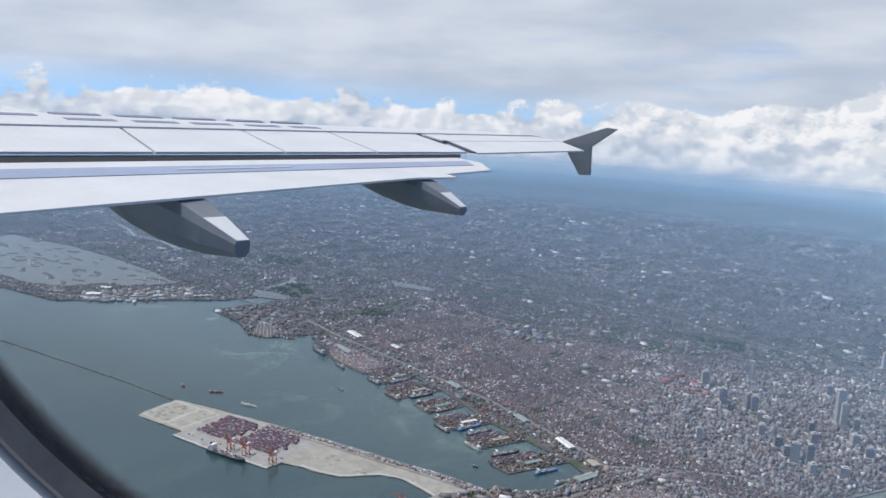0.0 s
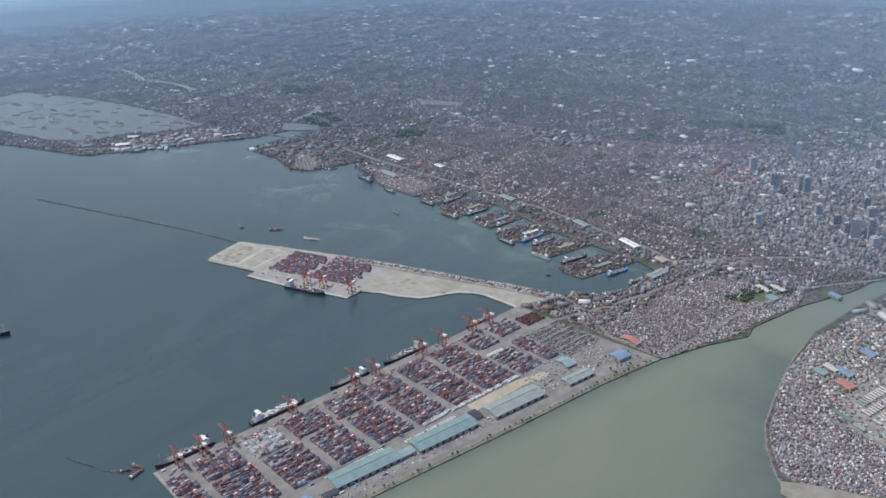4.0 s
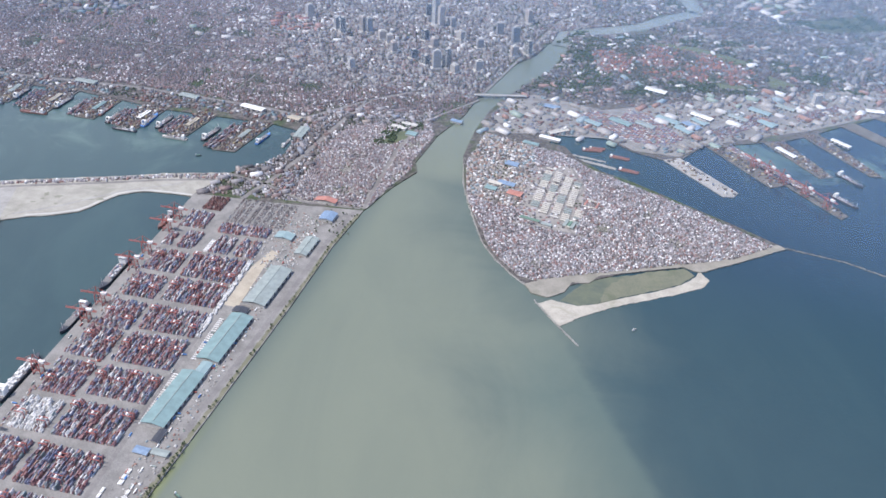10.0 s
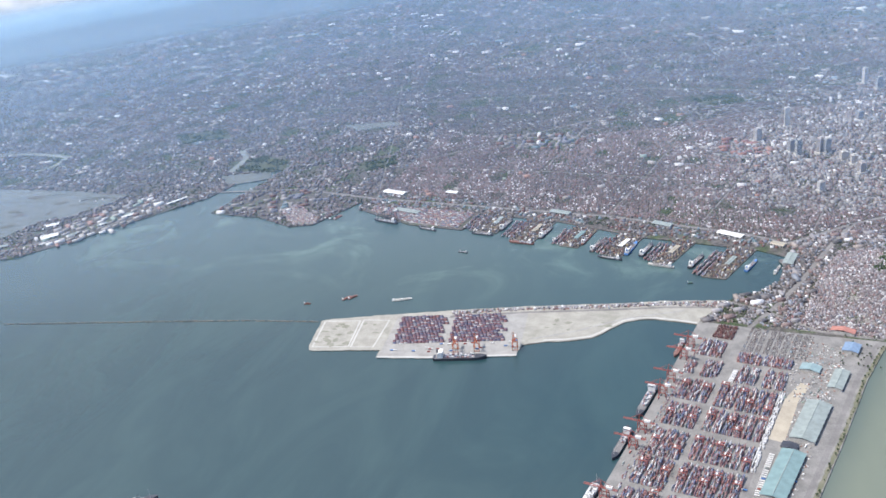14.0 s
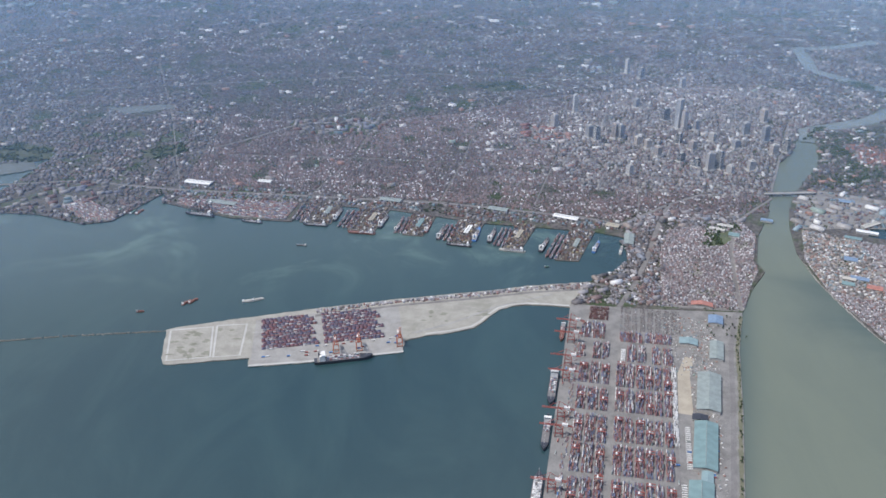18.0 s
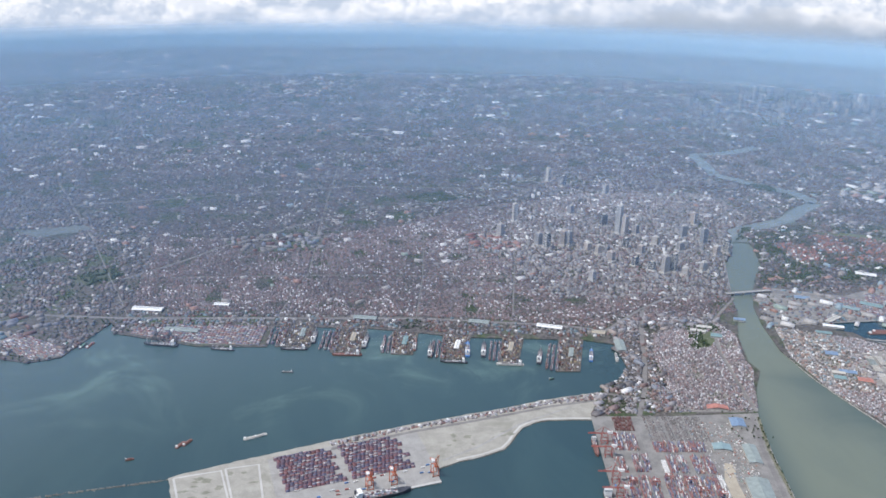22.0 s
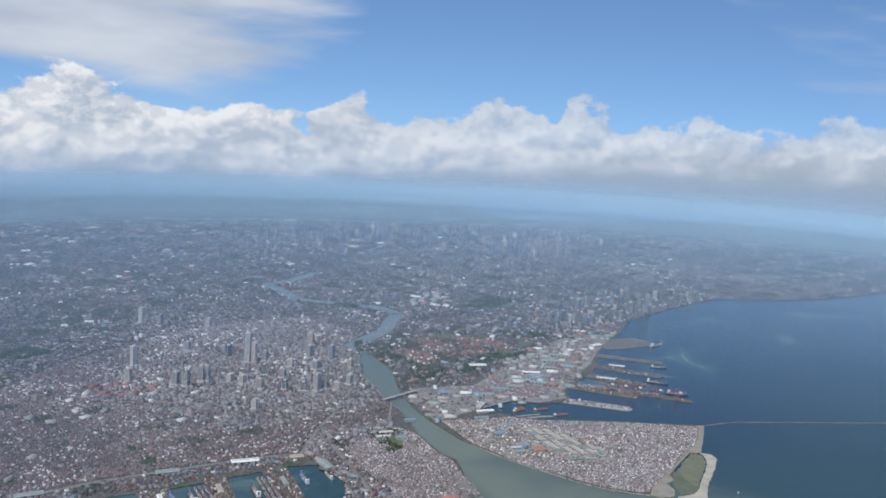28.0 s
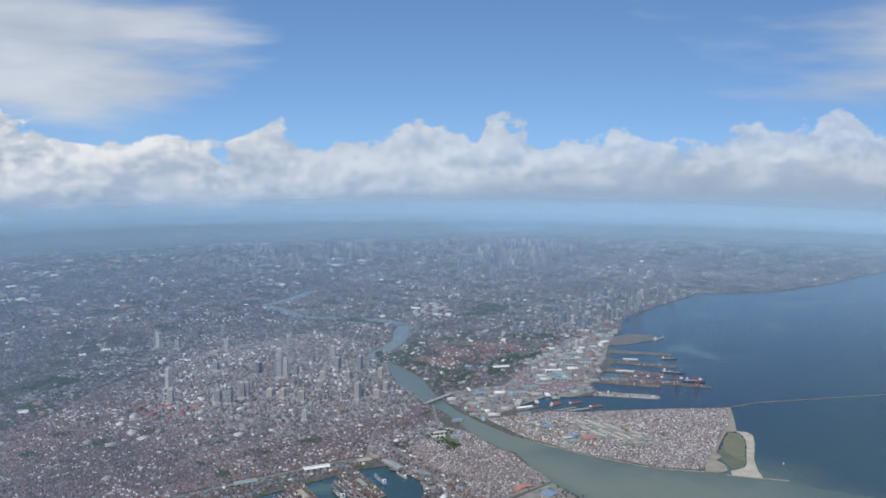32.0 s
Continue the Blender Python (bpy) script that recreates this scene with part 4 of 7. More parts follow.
def prism(outline, z0, z1, inset=0.0):
    """An upright block over an outline that is given anticlockwise; inset draws the top in."""
    n = len(outline)
    cx, cy = sum(p[0] for p in outline) / n, sum(p[1] for p in outline) / n
    verts = [(x, y, z0) for x, y in outline] + [(x + (cx - x) * inset, y + (cy - y) * inset, z1) for x, y in outline]
    faces = [tuple(range(n))[::-1], tuple(range(n, 2 * n))] + [(k, (k + 1) % n, n + (k + 1) % n, n + k) for k in range(n)]
    return verts, faces


def roofed(length, width, eave, ridge, over=0.0):
    """A ridged roof along x with its two gables, as a closed thin shell."""
    l, w, t = length / 2 + over, width / 2 + over, 0.12
    v = [(-l, -w, eave), (l, -w, eave), (l, 0, ridge), (-l, 0, ridge), (-l, w, eave), (l, w, eave)]
    v += [(x, y, z - t) for x, y, z in v]
    f = [(0, 1, 2, 3), (3, 2, 5, 4), (9, 8, 7, 6), (10, 11, 8, 9), (0, 6, 7, 1), (4, 5, 11, 10), (0, 3, 9, 6), (3, 4, 10, 9), (1, 7, 8, 2), (2, 8, 11, 5)]
    return v, f


red_steel = plain("red_crane_paint", (0.36, 0.11, 0.09), 0.5)
orange_steel = plain("orange_crane_paint", (0.56, 0.15, 0.07), 0.5)
white_paint = plain("white_paint", (0.78, 0.77, 0.74), 0.5, vary=0.15)
dark_steel = plain("dark_hull_paint", (0.05, 0.055, 0.07), 0.5)
blue_paint = plain("blue_hull_paint", (0.08, 0.22, 0.5), 0.5)
rust_paint = plain("rusty_hull_paint", (0.21, 0.1, 0.08), 0.6)
green_paint = plain("green_deck_paint", (0.13, 0.22, 0.17), 0.6)
deck_paint = plain("grey_deck_paint", (0.2, 0.19, 0.185), 0.6)
wall_paint = plain("pale_wall_paint", (0.5, 0.48, 0.44), 0.7)
teal_roof = plain("blue_green_metal_roof", (0.19, 0.285, 0.285), 0.45, vary=0.18, scale=0.25)
light_teal = plain("light_blue_metal_roof", (0.24, 0.33, 0.34), 0.45, vary=0.15, scale=0.3)
grey_roof = plain("grey_metal_roof", (0.27, 0.31, 0.295), 0.5, vary=0.2, scale=0.3)
blue_roof = plain("bright_blue_roof", (0.19, 0.27, 0.38), 0.45)
cream_roof = plain("cream_metal_roof", (0.5, 0.47, 0.41), 0.5, vary=0.15)
red_roof = plain("bright_red_roof", (0.42, 0.19, 0.15), 0.5)
tan_ground = yard_material("bare_tan_soil", (0.34, 0.3, 0.235), (0.44, 0.39, 0.31), (0.27, 0.24, 0.19))
trunk_mat = plain("bark", (0.12, 0.09, 0.06), 0.9)
glass_dark = plain("dark_window_glass", (0.05, 0.07, 0.09), 0.15, vary=0.3)
tower_mat = pieces("tower_walls", [(0, (0.5, 0.48, 0.45)), (0.22, (0.4, 0.39, 0.39)), (0.42, (0.6, 0.57, 0.52)), (0.6, (0.29, 0.31, 0.34)), (0.78, (0.46, 0.38, 0.33)), (0.9, (0.66, 0.65, 0.63))], 0.6, False)
road_mat = yard_material("road", (0.15, 0.142, 0.138), (0.23, 0.22, 0.21), (0.12, 0.11, 0.105))
estate_mat = yard_material("estate_earth", (0.19, 0.182, 0.172), (0.33, 0.312, 0.288), (0.15, 0.155, 0.12))

# ---- the container pier ----
QUAY_V, QUAY_U = Vector((0.1825, 0.983, 0)), Vector((0.983, -0.1825, 0))
TURN = math.degrees(math.atan2(QUAY_V.y, QUAY_V.x))   # the pier's long axis


def on_pier(u, v, z=0.62):
    p = Vector((62, 263, 0)) + QUAY_U * u + QUAY_V * v
    return (p.x, p.y, z)


BOX = (12.2 * S, 2.44 * S, 2.6 * S)


def container_mesh():
    """A box with corner posts and a ribbed side."""
    l, w, h = BOX
    boxes = [((0, 0, h / 2), (l * 0.985, w * 0.94, h * 0.96))]
    boxes += [((sx * (l / 2 - 0.02), sy * (w / 2 - 0.02), h / 2), (0.04, 0.04, h)) for sx in (-1, 1) for sy in (-1, 1)]
    return solid(boxes)


fabric = np.random.default_rng(19)
# yard blocks as (first, last) along the pier, in strips across it: the quay side, and the land side with its own cross lanes
SEA_STRIPS, LAND_STRIPS = ((10.8, 16.0), (17.3, 22.8), (24.1, 28.6)), ((33.0, 37.6), (38.8, 43.4), (44.6, 49.2), (50.4, 54.0), (55.2, 59.4), (60.6, 64.6))
BLOCKS = [(u0, u1, v0, v1) for v0, v1 in ((18, 42.5), (47, 69.5), (72.5, 97.5), (100.5, 123.5), (125.5, 150.5), (154, 176.5), (180, 200.5)) for u0, u1 in SEA_STRIPS]
BLOCKS += [(u0, u1, v0, v1) for v0, v1 in ((0.5, 14), (18, 43), (47.5, 71.5), (76, 98.5), (101.5, 124.5), (128.5, 149.5), (155, 176), (179, 202)) for u0, u1 in LAND_STRIPS]
BLOCKS += [(14.5, 21, 1, 13.5), (22, 28.5, 0.8, 13.5), (18, 22.5, 206, 224), (23.8, 28, 206, 224), (9, 13, 207, 222), (9.5, 15, 229, 247), (16, 24.5, 229, 247)]
BLOCKS += [(u0, u1, 206, 225) for u0, u1 in ((39, 44), (45.4, 50), (54, 59), (60.5, 66))] + [(34, 48, 228, 239), (49.5, 66, 229, 240)]
tints = {"red": [], "blue": [], "mixed": [], "white": [], "brown": []}
for b, (u0, u1, v0, v1) in enumerate(BLOCKS):
    pale = b in (3, 4, 5)                      # a block of refrigerated boxes
    for r, u in enumerate(np.arange(u0, u1 - 0.3, 0.56)):
        tint = "mixed"
        for k, v in enumerate(np.arange(v0 + 1.3, v1 - 1.0, 2.56)):
            if k % 4 == 0 or fabric.random() < 0.12:
                tint = str(fabric.choice(["red", "blue", "mixed", "white"], p=[0.33, 0.2, 0.39, 0.08]))
            tiers = int(fabric.choice([0, 1, 2, 3, 4, 5], p=[0.1, 0.12, 0.22, 0.27, 0.19, 0.1]))
            if tiers:
                tints["white" if pale and fabric.random() < 0.85 else tint].append((u, v, tiers))
tints["white"] += [(u, v, 2) for u in np.arange(65.2, 67.6, 0.56) for v in np.arange(131, 203, 2.56) if fabric.random() < 0.72]
tints["white"] += [(u, v, 2) for u in np.arange(35.2, 37.8, 0.56) for v in np.arange(207, 219, 2.56)] + [(u, v, 1) for u in np.arange(62, 65, 0.56) for v in np.arange(2, 13, 2.56)]
tints["brown"] = [(u, v, int(fabric.integers(1, 4))) for u in np.arange(13.5, 26, 0.7) for v in np.arange(253, 268, 2.7) if fabric.random() < 0.85]
near = [i for i in tints["mixed"] if i[1] < 60 and i[0] > 30][:300]
tints["mixed"] = [i for i in tints["mixed"] if not (i[1] < 60 and i[0] > 30)] + [i for i in tints["mixed"] if i[1] < 60 and i[0] > 30][300:]
stack_mat = pieces("stacked_container_paint", PAINTS, 0.55)
# the red and blue sets carry the same painted-in haze
STACKS = {"mixed": (stack_mat, "long rows of stacked red, blue and grey containers"),
          "red": (pieces("red_container_paint", bleached([(0, (0.27, 0.075, 0.075)), (0.3, (0.36, 0.12, 0.1)), (0.5, (0.21, 0.06, 0.075)), (0.68, (0.42, 0.17, 0.1)), (0.8, (0.3, 0.3, 0.32)), (0.9, (0.13, 0.17, 0.3))]), 0.55), "long rows of red and rust containers"),
          "blue": (pieces("blue_container_paint", bleached([(0, (0.1, 0.13, 0.27)), (0.3, (0.14, 0.19, 0.33)), (0.5, (0.1, 0.18, 0.2)), (0.66, (0.16, 0.13, 0.2)), (0.8, (0.4, 0.39, 0.4)), (0.9, (0.25, 0.08, 0.08))]), 0.55), "long rows of blue and green containers"),
          "white": (pieces("white_container_paint", [(0, (0.72, 0.71, 0.69)), (0.5, (0.6, 0.6, 0.59)), (0.8, (0.8, 0.79, 0.77))], 0.5), "rows of white refrigerated containers"),
          "brown": (pieces("brown_container_paint", [(0, (0.17, 0.08, 0.075)), (0.4, (0.13, 0.07, 0.07)), (0.75, (0.2, 0.12, 0.11))], 0.6), "field of dark brown containers near the gate")}
white_box = STACKS["white"][0]
tmp = link("shipping_container", *container_mesh(), box_mat)
box_data = tmp.data
bpy.data.objects.remove(tmp)
for u, v, tiers in near:
    ob = new("shipping_container", box_data)
    ob.matrix_basis = pose(*on_pier(u, v, 0.62), 0, 0, TURN) @ Matrix.Diagonal((1, 1, tiers, 1))
    tagged(ob, "painted steel shipping containers stacked on the paved pier" if tiers > 1 else "single painted steel shipping container on the paved pier", "container", "containers in the pier yard")


def stacks(name, items, to_world, turn, mat, label):
    """Stacks of containers, one layer a box, joined."""
    xs, ys, zs = [], [], []
    for u, v, tiers in items:
        x, y, z = to_world(u, v)
        for k in range(max(0, tiers - 2), tiers):
            xs.append(x), ys.append(y), zs.append((z + (k if k > tiers - 2 else 0) * BOX[2], BOX[2] * (1 if k > tiers - 2 else tiers - 1)))
    n = len(xs)
    z, h = np.array(zs).T
    ob = many_boxes(name, np.array(xs), np.array(ys), z, np.full(n, BOX[0] * 0.97), np.full(n, BOX[1] * 0.93), h * 0.97, np.full(n, radians(turn)), mat)
    return tagged(ob, label, "containers", kind="stuff")


for tint, (mat, label) in STACKS.items():
    stacks("container_stacks", tints[tint], on_pier, TURN, mat, label)
# straddling yard lines and the parked car field at the landward end
cars = [(u, v) for u in np.arange(34, 72, 0.85) for v in np.arange(242, 271, 1.2) if fabric.random() < 0.8 and int(u) % 5]
cx, cy = np.array([on_pier(u, v)[:2] for u, v in cars]).T
n = len(cx)
tagged(many_boxes("parked_cars", cx, cy, np.full(n, 0.63), fabric.uniform(0.85, 1.1, n), np.full(n, 0.38), np.full(n, 0.28), np.full(n, radians(TURN)), house_mat), "field of closely parked cars and trucks", "cars", kind="stuff")
trucks = [(u, v) for u, v in zip(fabric.uniform(2, 88, 260), fabric.uniform(4, 215, 260)) if u < 8 or 65.5 < u < 68 or u > 82 or abs(u - 28) < 1.2]
rows_of = [(72 + 0.75 * k, v) for k in range(2) for v in np.arange(10, 26, 3.3)] + [(77 + 0.75 * k, v) for k in range(3) for v in np.arange(29, 38, 3.3)] + [(83 + 0.75 * k, v) for k in range(2) for v in np.arange(18, 29, 3.3)] + [(69, v) for v in np.arange(64, 100, 1.7)] + [(72.4, v) for v in np.arange(113, 148, 1.7)]
for k, (u, v) in enumerate(trucks + rows_of):
    parked = k >= len(trucks)
    t = thing("lorry", "lorry with a box trailer on the grey pier", "lorry", "lorries on the pier", on_pier(u, v, 0.63), TURN + (0 if parked and v < 60 else 90 if parked else fabric.choice([0, 0, 180, 90])))
    part("trailer", solid([((-0.3, 0, 0.5), (2.2, 0.5, 0.6))]), white_paint if parked and k % 5 else (white_paint, red_steel, blue_paint, grey_roof)[k % 4], t)
    part("cab", solid([((1.15, 0, 0.36), (0.5, 0.48, 0.55)), ((1.0, 0, 0.12), (0.5, 0.4, 0.12))]), white_paint, t)
    part("chassis", solid([((0, 0, 0.12), (2.9, 0.36, 0.16))]), dark_steel, t)


def quay_crane(at, turn, mat, label, lifted=False):
    """A ship-to-shore gantry crane; +y points over the water. Sizes in true metres times S."""
    c = thing("quay_crane", label, "crane", "quay cranes", at, turn)
    g, b, h = 20 * S, 17 * S, 34 * S
    legs = [(sx * b / 2, sy * g / 2) for sx in (-1, 1) for sy in (-1, 1)]
    for x, y in legs:
        part("leg", beam((x, y, 0.1), (x * 0.94, y, h), 1.7 * S), mat, c)
        part("bogie", solid([((x, y, 0.16), (0.75, 0.36, 0.32))]), dark_steel, c)
    for sy in (-1, 1):
        part("sill_beam", beam((-b / 2, sy * g / 2, 0.45), (b / 2, sy * g / 2, 0.45), 1.4 * S), mat, c)
        part("cross_beam", beam((-b / 2, sy * g / 2, h * 0.98), (b / 2, sy * g / 2, h * 0.98), 1.8 * S), mat, c)
    for sx in (-1, 1):
        part("portal_beam", beam((sx * b / 2, -g / 2, 14 * S), (sx * b / 2, g / 2, 14 * S), 1.5 * S), mat, c)
        part("diagonal", beam((sx * b / 2, -g / 2, 14 * S), (sx * b / 2, g / 2, h), 0.9 * S), mat, c)
        part("girder", beam((sx * 2.4 * S, -36 * S, h + 0.2), (sx * 2.4 * S, 12 * S, h + 0.2), 1.7 * S), mat, c)
        tip = (sx * 2.4 * S, 24 * S, h + 46 * S) if lifted else (sx * 2.4 * S, 54 * S, h + 0.2)
        part("boom", beam((sx * 2.4 * S, 12 * S, h + 0.2), tip, 1.6 * S), mat, c)
        part("apex_leg", beam((sx * 5 * S, g / 2, h), (0, 6 * S, h + 24 * S), 1.2 * S), mat, c)
        part("stay", beam((0, 6 * S, h + 24 * S), (tip[0], (tip[1] + 12 * S) / 2 * 1.2, (tip[2] + h) / 2), 0.5 * S), mat, c)
        part("back_stay", beam((0, 6 * S, h + 24 * S), (sx * 2.4 * S, -32 * S, h + 0.3), 0.5 * S), mat, c)
    house = part("machinery_house", solid([((0, -15 * S, h + 4.5 * S), (8 * S, 15 * S, 6 * S))]), white_paint, c, "white machinery house")
    part("roof", solid([((0, -15 * S, h + 7.9 * S), (8.6 * S, 15.6 * S, 0.8 * S))]), white_paint, house)
    part("cabin", solid([((0, 4 * S, h - 3 * S), (2.6 * S, 3 * S, 3 * S))]), white_paint, c)
    return c


for v in (14, 28, 43, 84, 128, 143, 180, 196, 222, 237):
    quay_crane(on_pier(3.6, v), TURN, red_steel, "tall red gantry crane with its boom out over the quay")
for x, y in ((-41, 468.5), (-27, 471.5), (-2, 476.5)):
    quay_crane((x, y, 0.6), 190.8, orange_steel, "orange gantry crane with its boom raised on an island quay", True)


def yard_crane(u, v):
    """A rubber-tyred yard crane spanning one container row."""
    c = thing("yard_crane", "low red and white yard crane straddling container rows", "crane", "yard cranes", on_pier(u, v), TURN)
    for sx in (-1, 1):
        for sy in (-1, 1):
            part("leg", beam((sx * 1.1, sy * 2.1, 0), (sx * 1.1, sy * 2.1, 4.2), 0.22), red_steel, c)
        part("beam", beam((sx * 1.1, -2.3, 4.2), (sx * 1.1, 2.3, 4.2), 0.34), red_steel, c)
    part("trolley", solid([((0, 0.6, 4.45), (1.6, 0.8, 0.5))]), white_paint, c)


for b, (u0, u1, v0, v1) in enumerate(BLOCKS[:69]):
    if b % 3 != 1:
        yard_crane((u0 + u1) / 2, v0 + 3 + (b * 7) % (v1 - v0 - 6))


def warehouse(name, corner, turn, length, width, height, roof, label, group="", walls=None, ribs=0, category="warehouse"):
    """A long shed from one corner along its turn, with a ridged roof, roof ribs and doors."""
    c, s = math.cos(radians(turn)), math.sin(radians(turn))
    mid = (corner[0] + c * length / 2 - s * width / 2, corner[1] + s * length / 2 + c * width / 2, corner[2])
    t = thing(name, label, category, group, mid, turn)
    wall = part("wall", solid([((0, 0, height / 2), (length, width, height))]), walls or wall_paint, t)
    top = part("roof", roofed(length, width, height + 0.05, height + width * 0.1, 0.25), roof, t)
    if ribs:
        part("ridge_vent", solid([((0, 0, height + width * 0.1 + 0.08), (length * 0.92, 0.35, 0.2))]), grey_roof, top)
        for k in range(ribs):
            x = -length / 2 + (k + 0.5) * length / ribs
            part("door", solid([((x, -width / 2 - 0.03, height * 0.4), (length / ribs * 0.4, 0.08, height * 0.75))]), dark_steel, wall)
    return t


W_TURN = math.degrees(math.atan2(39, 10))
warehouse("warehouse", (153, 310, 0.62), W_TURN, 39, 12, 2.0, teal_roof, "long warehouse with a faded blue-green metal roof", "pier warehouses", ribs=9)
warehouse("warehouse", (167, 357.5, 0.62), W_TURN, 39.5, 12.2, 2.0, teal_roof, "long warehouse with a faded blue-green metal roof", "pier warehouses", ribs=9)
warehouse("warehouse", (181, 406, 0.62), W_TURN, 37, 13, 2.1, grey_roof, "wide warehouse with a pale grey-green metal roof", "pier warehouses", ribs=7)
warehouse("warehouse", (162.5, 348.6, 0.62), W_TURN, 8.6, 5.6, 1.6, light_teal, "small shed with a bright pale blue roof", "pier sheds")
warehouse("warehouse", (184, 474, 0.62), W_TURN, 7, 11, 1.6, light_teal, "square shed with a bright turquoise roof", "pier sheds")
warehouse("warehouse", (196, 458, 0.62), W_TURN, 20, 8, 1.8, grey_roof, "long grey-roofed shed beside the river road", "pier sheds", ribs=4)
warehouse("warehouse", (206, 498, 0.62), W_TURN, 10, 9, 2.0, blue_roof, "hall with a bright blue roof", "pier sheds")
warehouse("warehouse", (205, 520, 0.62), W_TURN, 5, 14, 1.8, red_roof, "low hall with a bright red roof", "pier sheds")
warehouse("warehouse", (151, 297, 0.62), W_TURN + 90, 7, 4, 1.2, blue_roof, "small open shed with a dull blue roof", "pier sheds")
warehouse("warehouse", (160, 296, 0.62), W_TURN + 90, 8, 3.5, 1.2, grey_roof, "small open shed with a grey roof", "pier sheds")
warehouse("warehouse", (153, 301, 0.62), W_TURN, 8, 3.5, 1.4, dark_steel, "narrow dark-roofed shed on the pier", "pier sheds")
warehouse("warehouse", (172, 399, 0.62), W_TURN, 5, 8, 1.4, dark_steel, "dark-roofed loading shed between warehouses", "pier sheds")
slab("bare_soil", [(158, 408), (166, 406), (173, 446), (180, 462), (174, 464), (166, 447)], 0.635, 0.03, tan_ground, "strip of bare tan soil beside a warehouse")
slab("river_road", [(157, 266), (167, 320), (175, 350), (191, 410), (206, 472), (220, 513), (217, 514), (203, 472), (188, 410), (172, 350), (164, 320), (154, 266)], 0.635, 0.03, road_mat, "pale road along the river side of the pier", "road")
slab("yard_road", [(*on_pier(66, 3)[:2],), (*on_pier(68.5, 3)[:2],), (*on_pier(66.8, 196)[:2],), (*on_pier(65.4, 196)[:2],)], 0.634, 0.03, road_mat, "paved lane between containers and warehouses", "road")


pier_edge = thing("sea_wall", "low pale concrete wall along the pier head", "wall", "", (106, 254.5, 0.62), math.degrees(math.atan2(-17, 88)))
part("parapet", solid([((0, 0.6, 0.25), (88, 0.5, 0.5))]), concrete_mat, pier_edge)
part("footing", solid([((0, 1.3, 0.08), (88, 1.2, 0.16))]), concrete_mat, pier_edge)
heaps = np.array([on_pier(u, v)[:2] for u, v in zip(fabric.uniform(76, 91, 620), fabric.uniform(10, 255, 620))])
heaps = heaps[inside(TERMINAL, heaps[:, 0], heaps[:, 1])]
extra = np.array([on_pier(u, v)[:2] for u, v in zip(fabric.uniform(60, 94, 420), fabric.uniform(196, 266, 420))])
heaps = np.concatenate([heaps, extra[inside(TERMINAL, extra[:, 0], extra[:, 1])]])
n = len(heaps)
q = fabric.uniform(0.3, 1.3, n)
tagged(many_boxes("yard_clutter", heaps[:, 0], heaps[:, 1], np.full(n, 0.63), q, q * fabric.uniform(0.4, 1, n), fabric.uniform(0.2, 0.5, n), fabric.uniform(0, 6, n), roof_mat, q * 0.2), "scattered vehicles, heaps and scrap by the river", "clutter", kind="stuff")
apron = np.array([on_pier(u, v)[:2] for u, v in zip(fabric.uniform(6.2, 9, 260), fabric.uniform(6, 240, 260))])
n = len(apron)
tagged(many_boxes("apron_clutter", apron[:, 0], apron[:, 1], np.full(n, 0.63), fabric.uniform(0.6, 2.4, n), np.full(n, 0.5), fabric.uniform(0.3, 0.6, n), np.full(n, radians(TURN)), stack_mat), "chassis and single boxes along the quay apron", "clutter", kind="stuff")


# ---- trees along the banks ----
def tree_meshes(seed):
    r = random.Random(seed)
    verts, faces = [], []
    for k in range(26):
        a, e, d = r.uniform(0, 6.28), r.uniform(-0.5, 1.3), r.uniform(0.25, 0.75)
        c = Vector((math.cos(a) * math.cos(e) * d, math.sin(a) * math.cos(e) * d, 1.25 + math.sin(e) * d * 0.9))
        q = r.uniform(0.14, 0.3)
        base = len(verts)
        for w0 in ((1, 0, 0), (0, 1, 0), (-1, 0, 0), (0, -1, 0), (0, 0, 1), (0, 0, -1)):
            verts.append(c + Vector(w0) * q * r.uniform(0.6, 1.3) + Vector((r.uniform(-1, 1), r.uniform(-1, 1), r.uniform(-1, 1))) * q * 0.3)
        faces += [tuple(base + i for i in f) for f in ((0, 1, 4), (1, 2, 4), (2, 3, 4), (3, 0, 4), (1, 0, 5), (2, 1, 5), (3, 2, 5), (0, 3, 5))]
    tv, tf = [], []
    for a, b, w0 in (((0, 0, 0), (0.05, 0, 0.8), 0.14), ((0.05, 0, 0.7), (0.35, 0.2, 1.2), 0.07), ((0.05, 0, 0.7), (-0.3, 0.1, 1.3), 0.07), ((0.03, 0, 0.6), (0, -0.35, 1.15), 0.06)):
        v, f = beam(a, b, w0)
        tf += [tuple(i + len(tv) for i in q) for q in f]
        tv += v
    return (verts, faces), (tv, tf)


prototypes = []
for k in range(4):
    t = thing("tree", "small green tree with an uneven crown by the water", "tree", "trees along the river bank")
    leaf, wood = tree_meshes(k)
    part("trunk", wood, trunk_mat, t)
    part("crown", leaf, leaf_mat, t)
    prototypes.append(t)
spots = []
BANK = [(154, 260), (160, 283), (170, 320), (178, 350), (186, 380), (194, 410), (202, 442), (209, 472), (222, 511)]
for (ax, ay), (bx, by) in zip(BANK, BANK[1:]):
    for k in range(9):
        f = (k + random.random()) / 9
        if random.random() < 0.75:
            spots.append((ax + (bx - ax) * f + random.uniform(-1.2, 0.0), ay + (by - ay) * f, 0.6))
spots += [(154 + 12 * f + random.uniform(-1.5, 0.3), 258 + 44 * f, 0.6) for f in [k / 34 for k in range(34)]]
spots += [(146 + random.uniform(-3, 6), 252 + random.uniform(0, 12), 0.6) for k in range(12)]
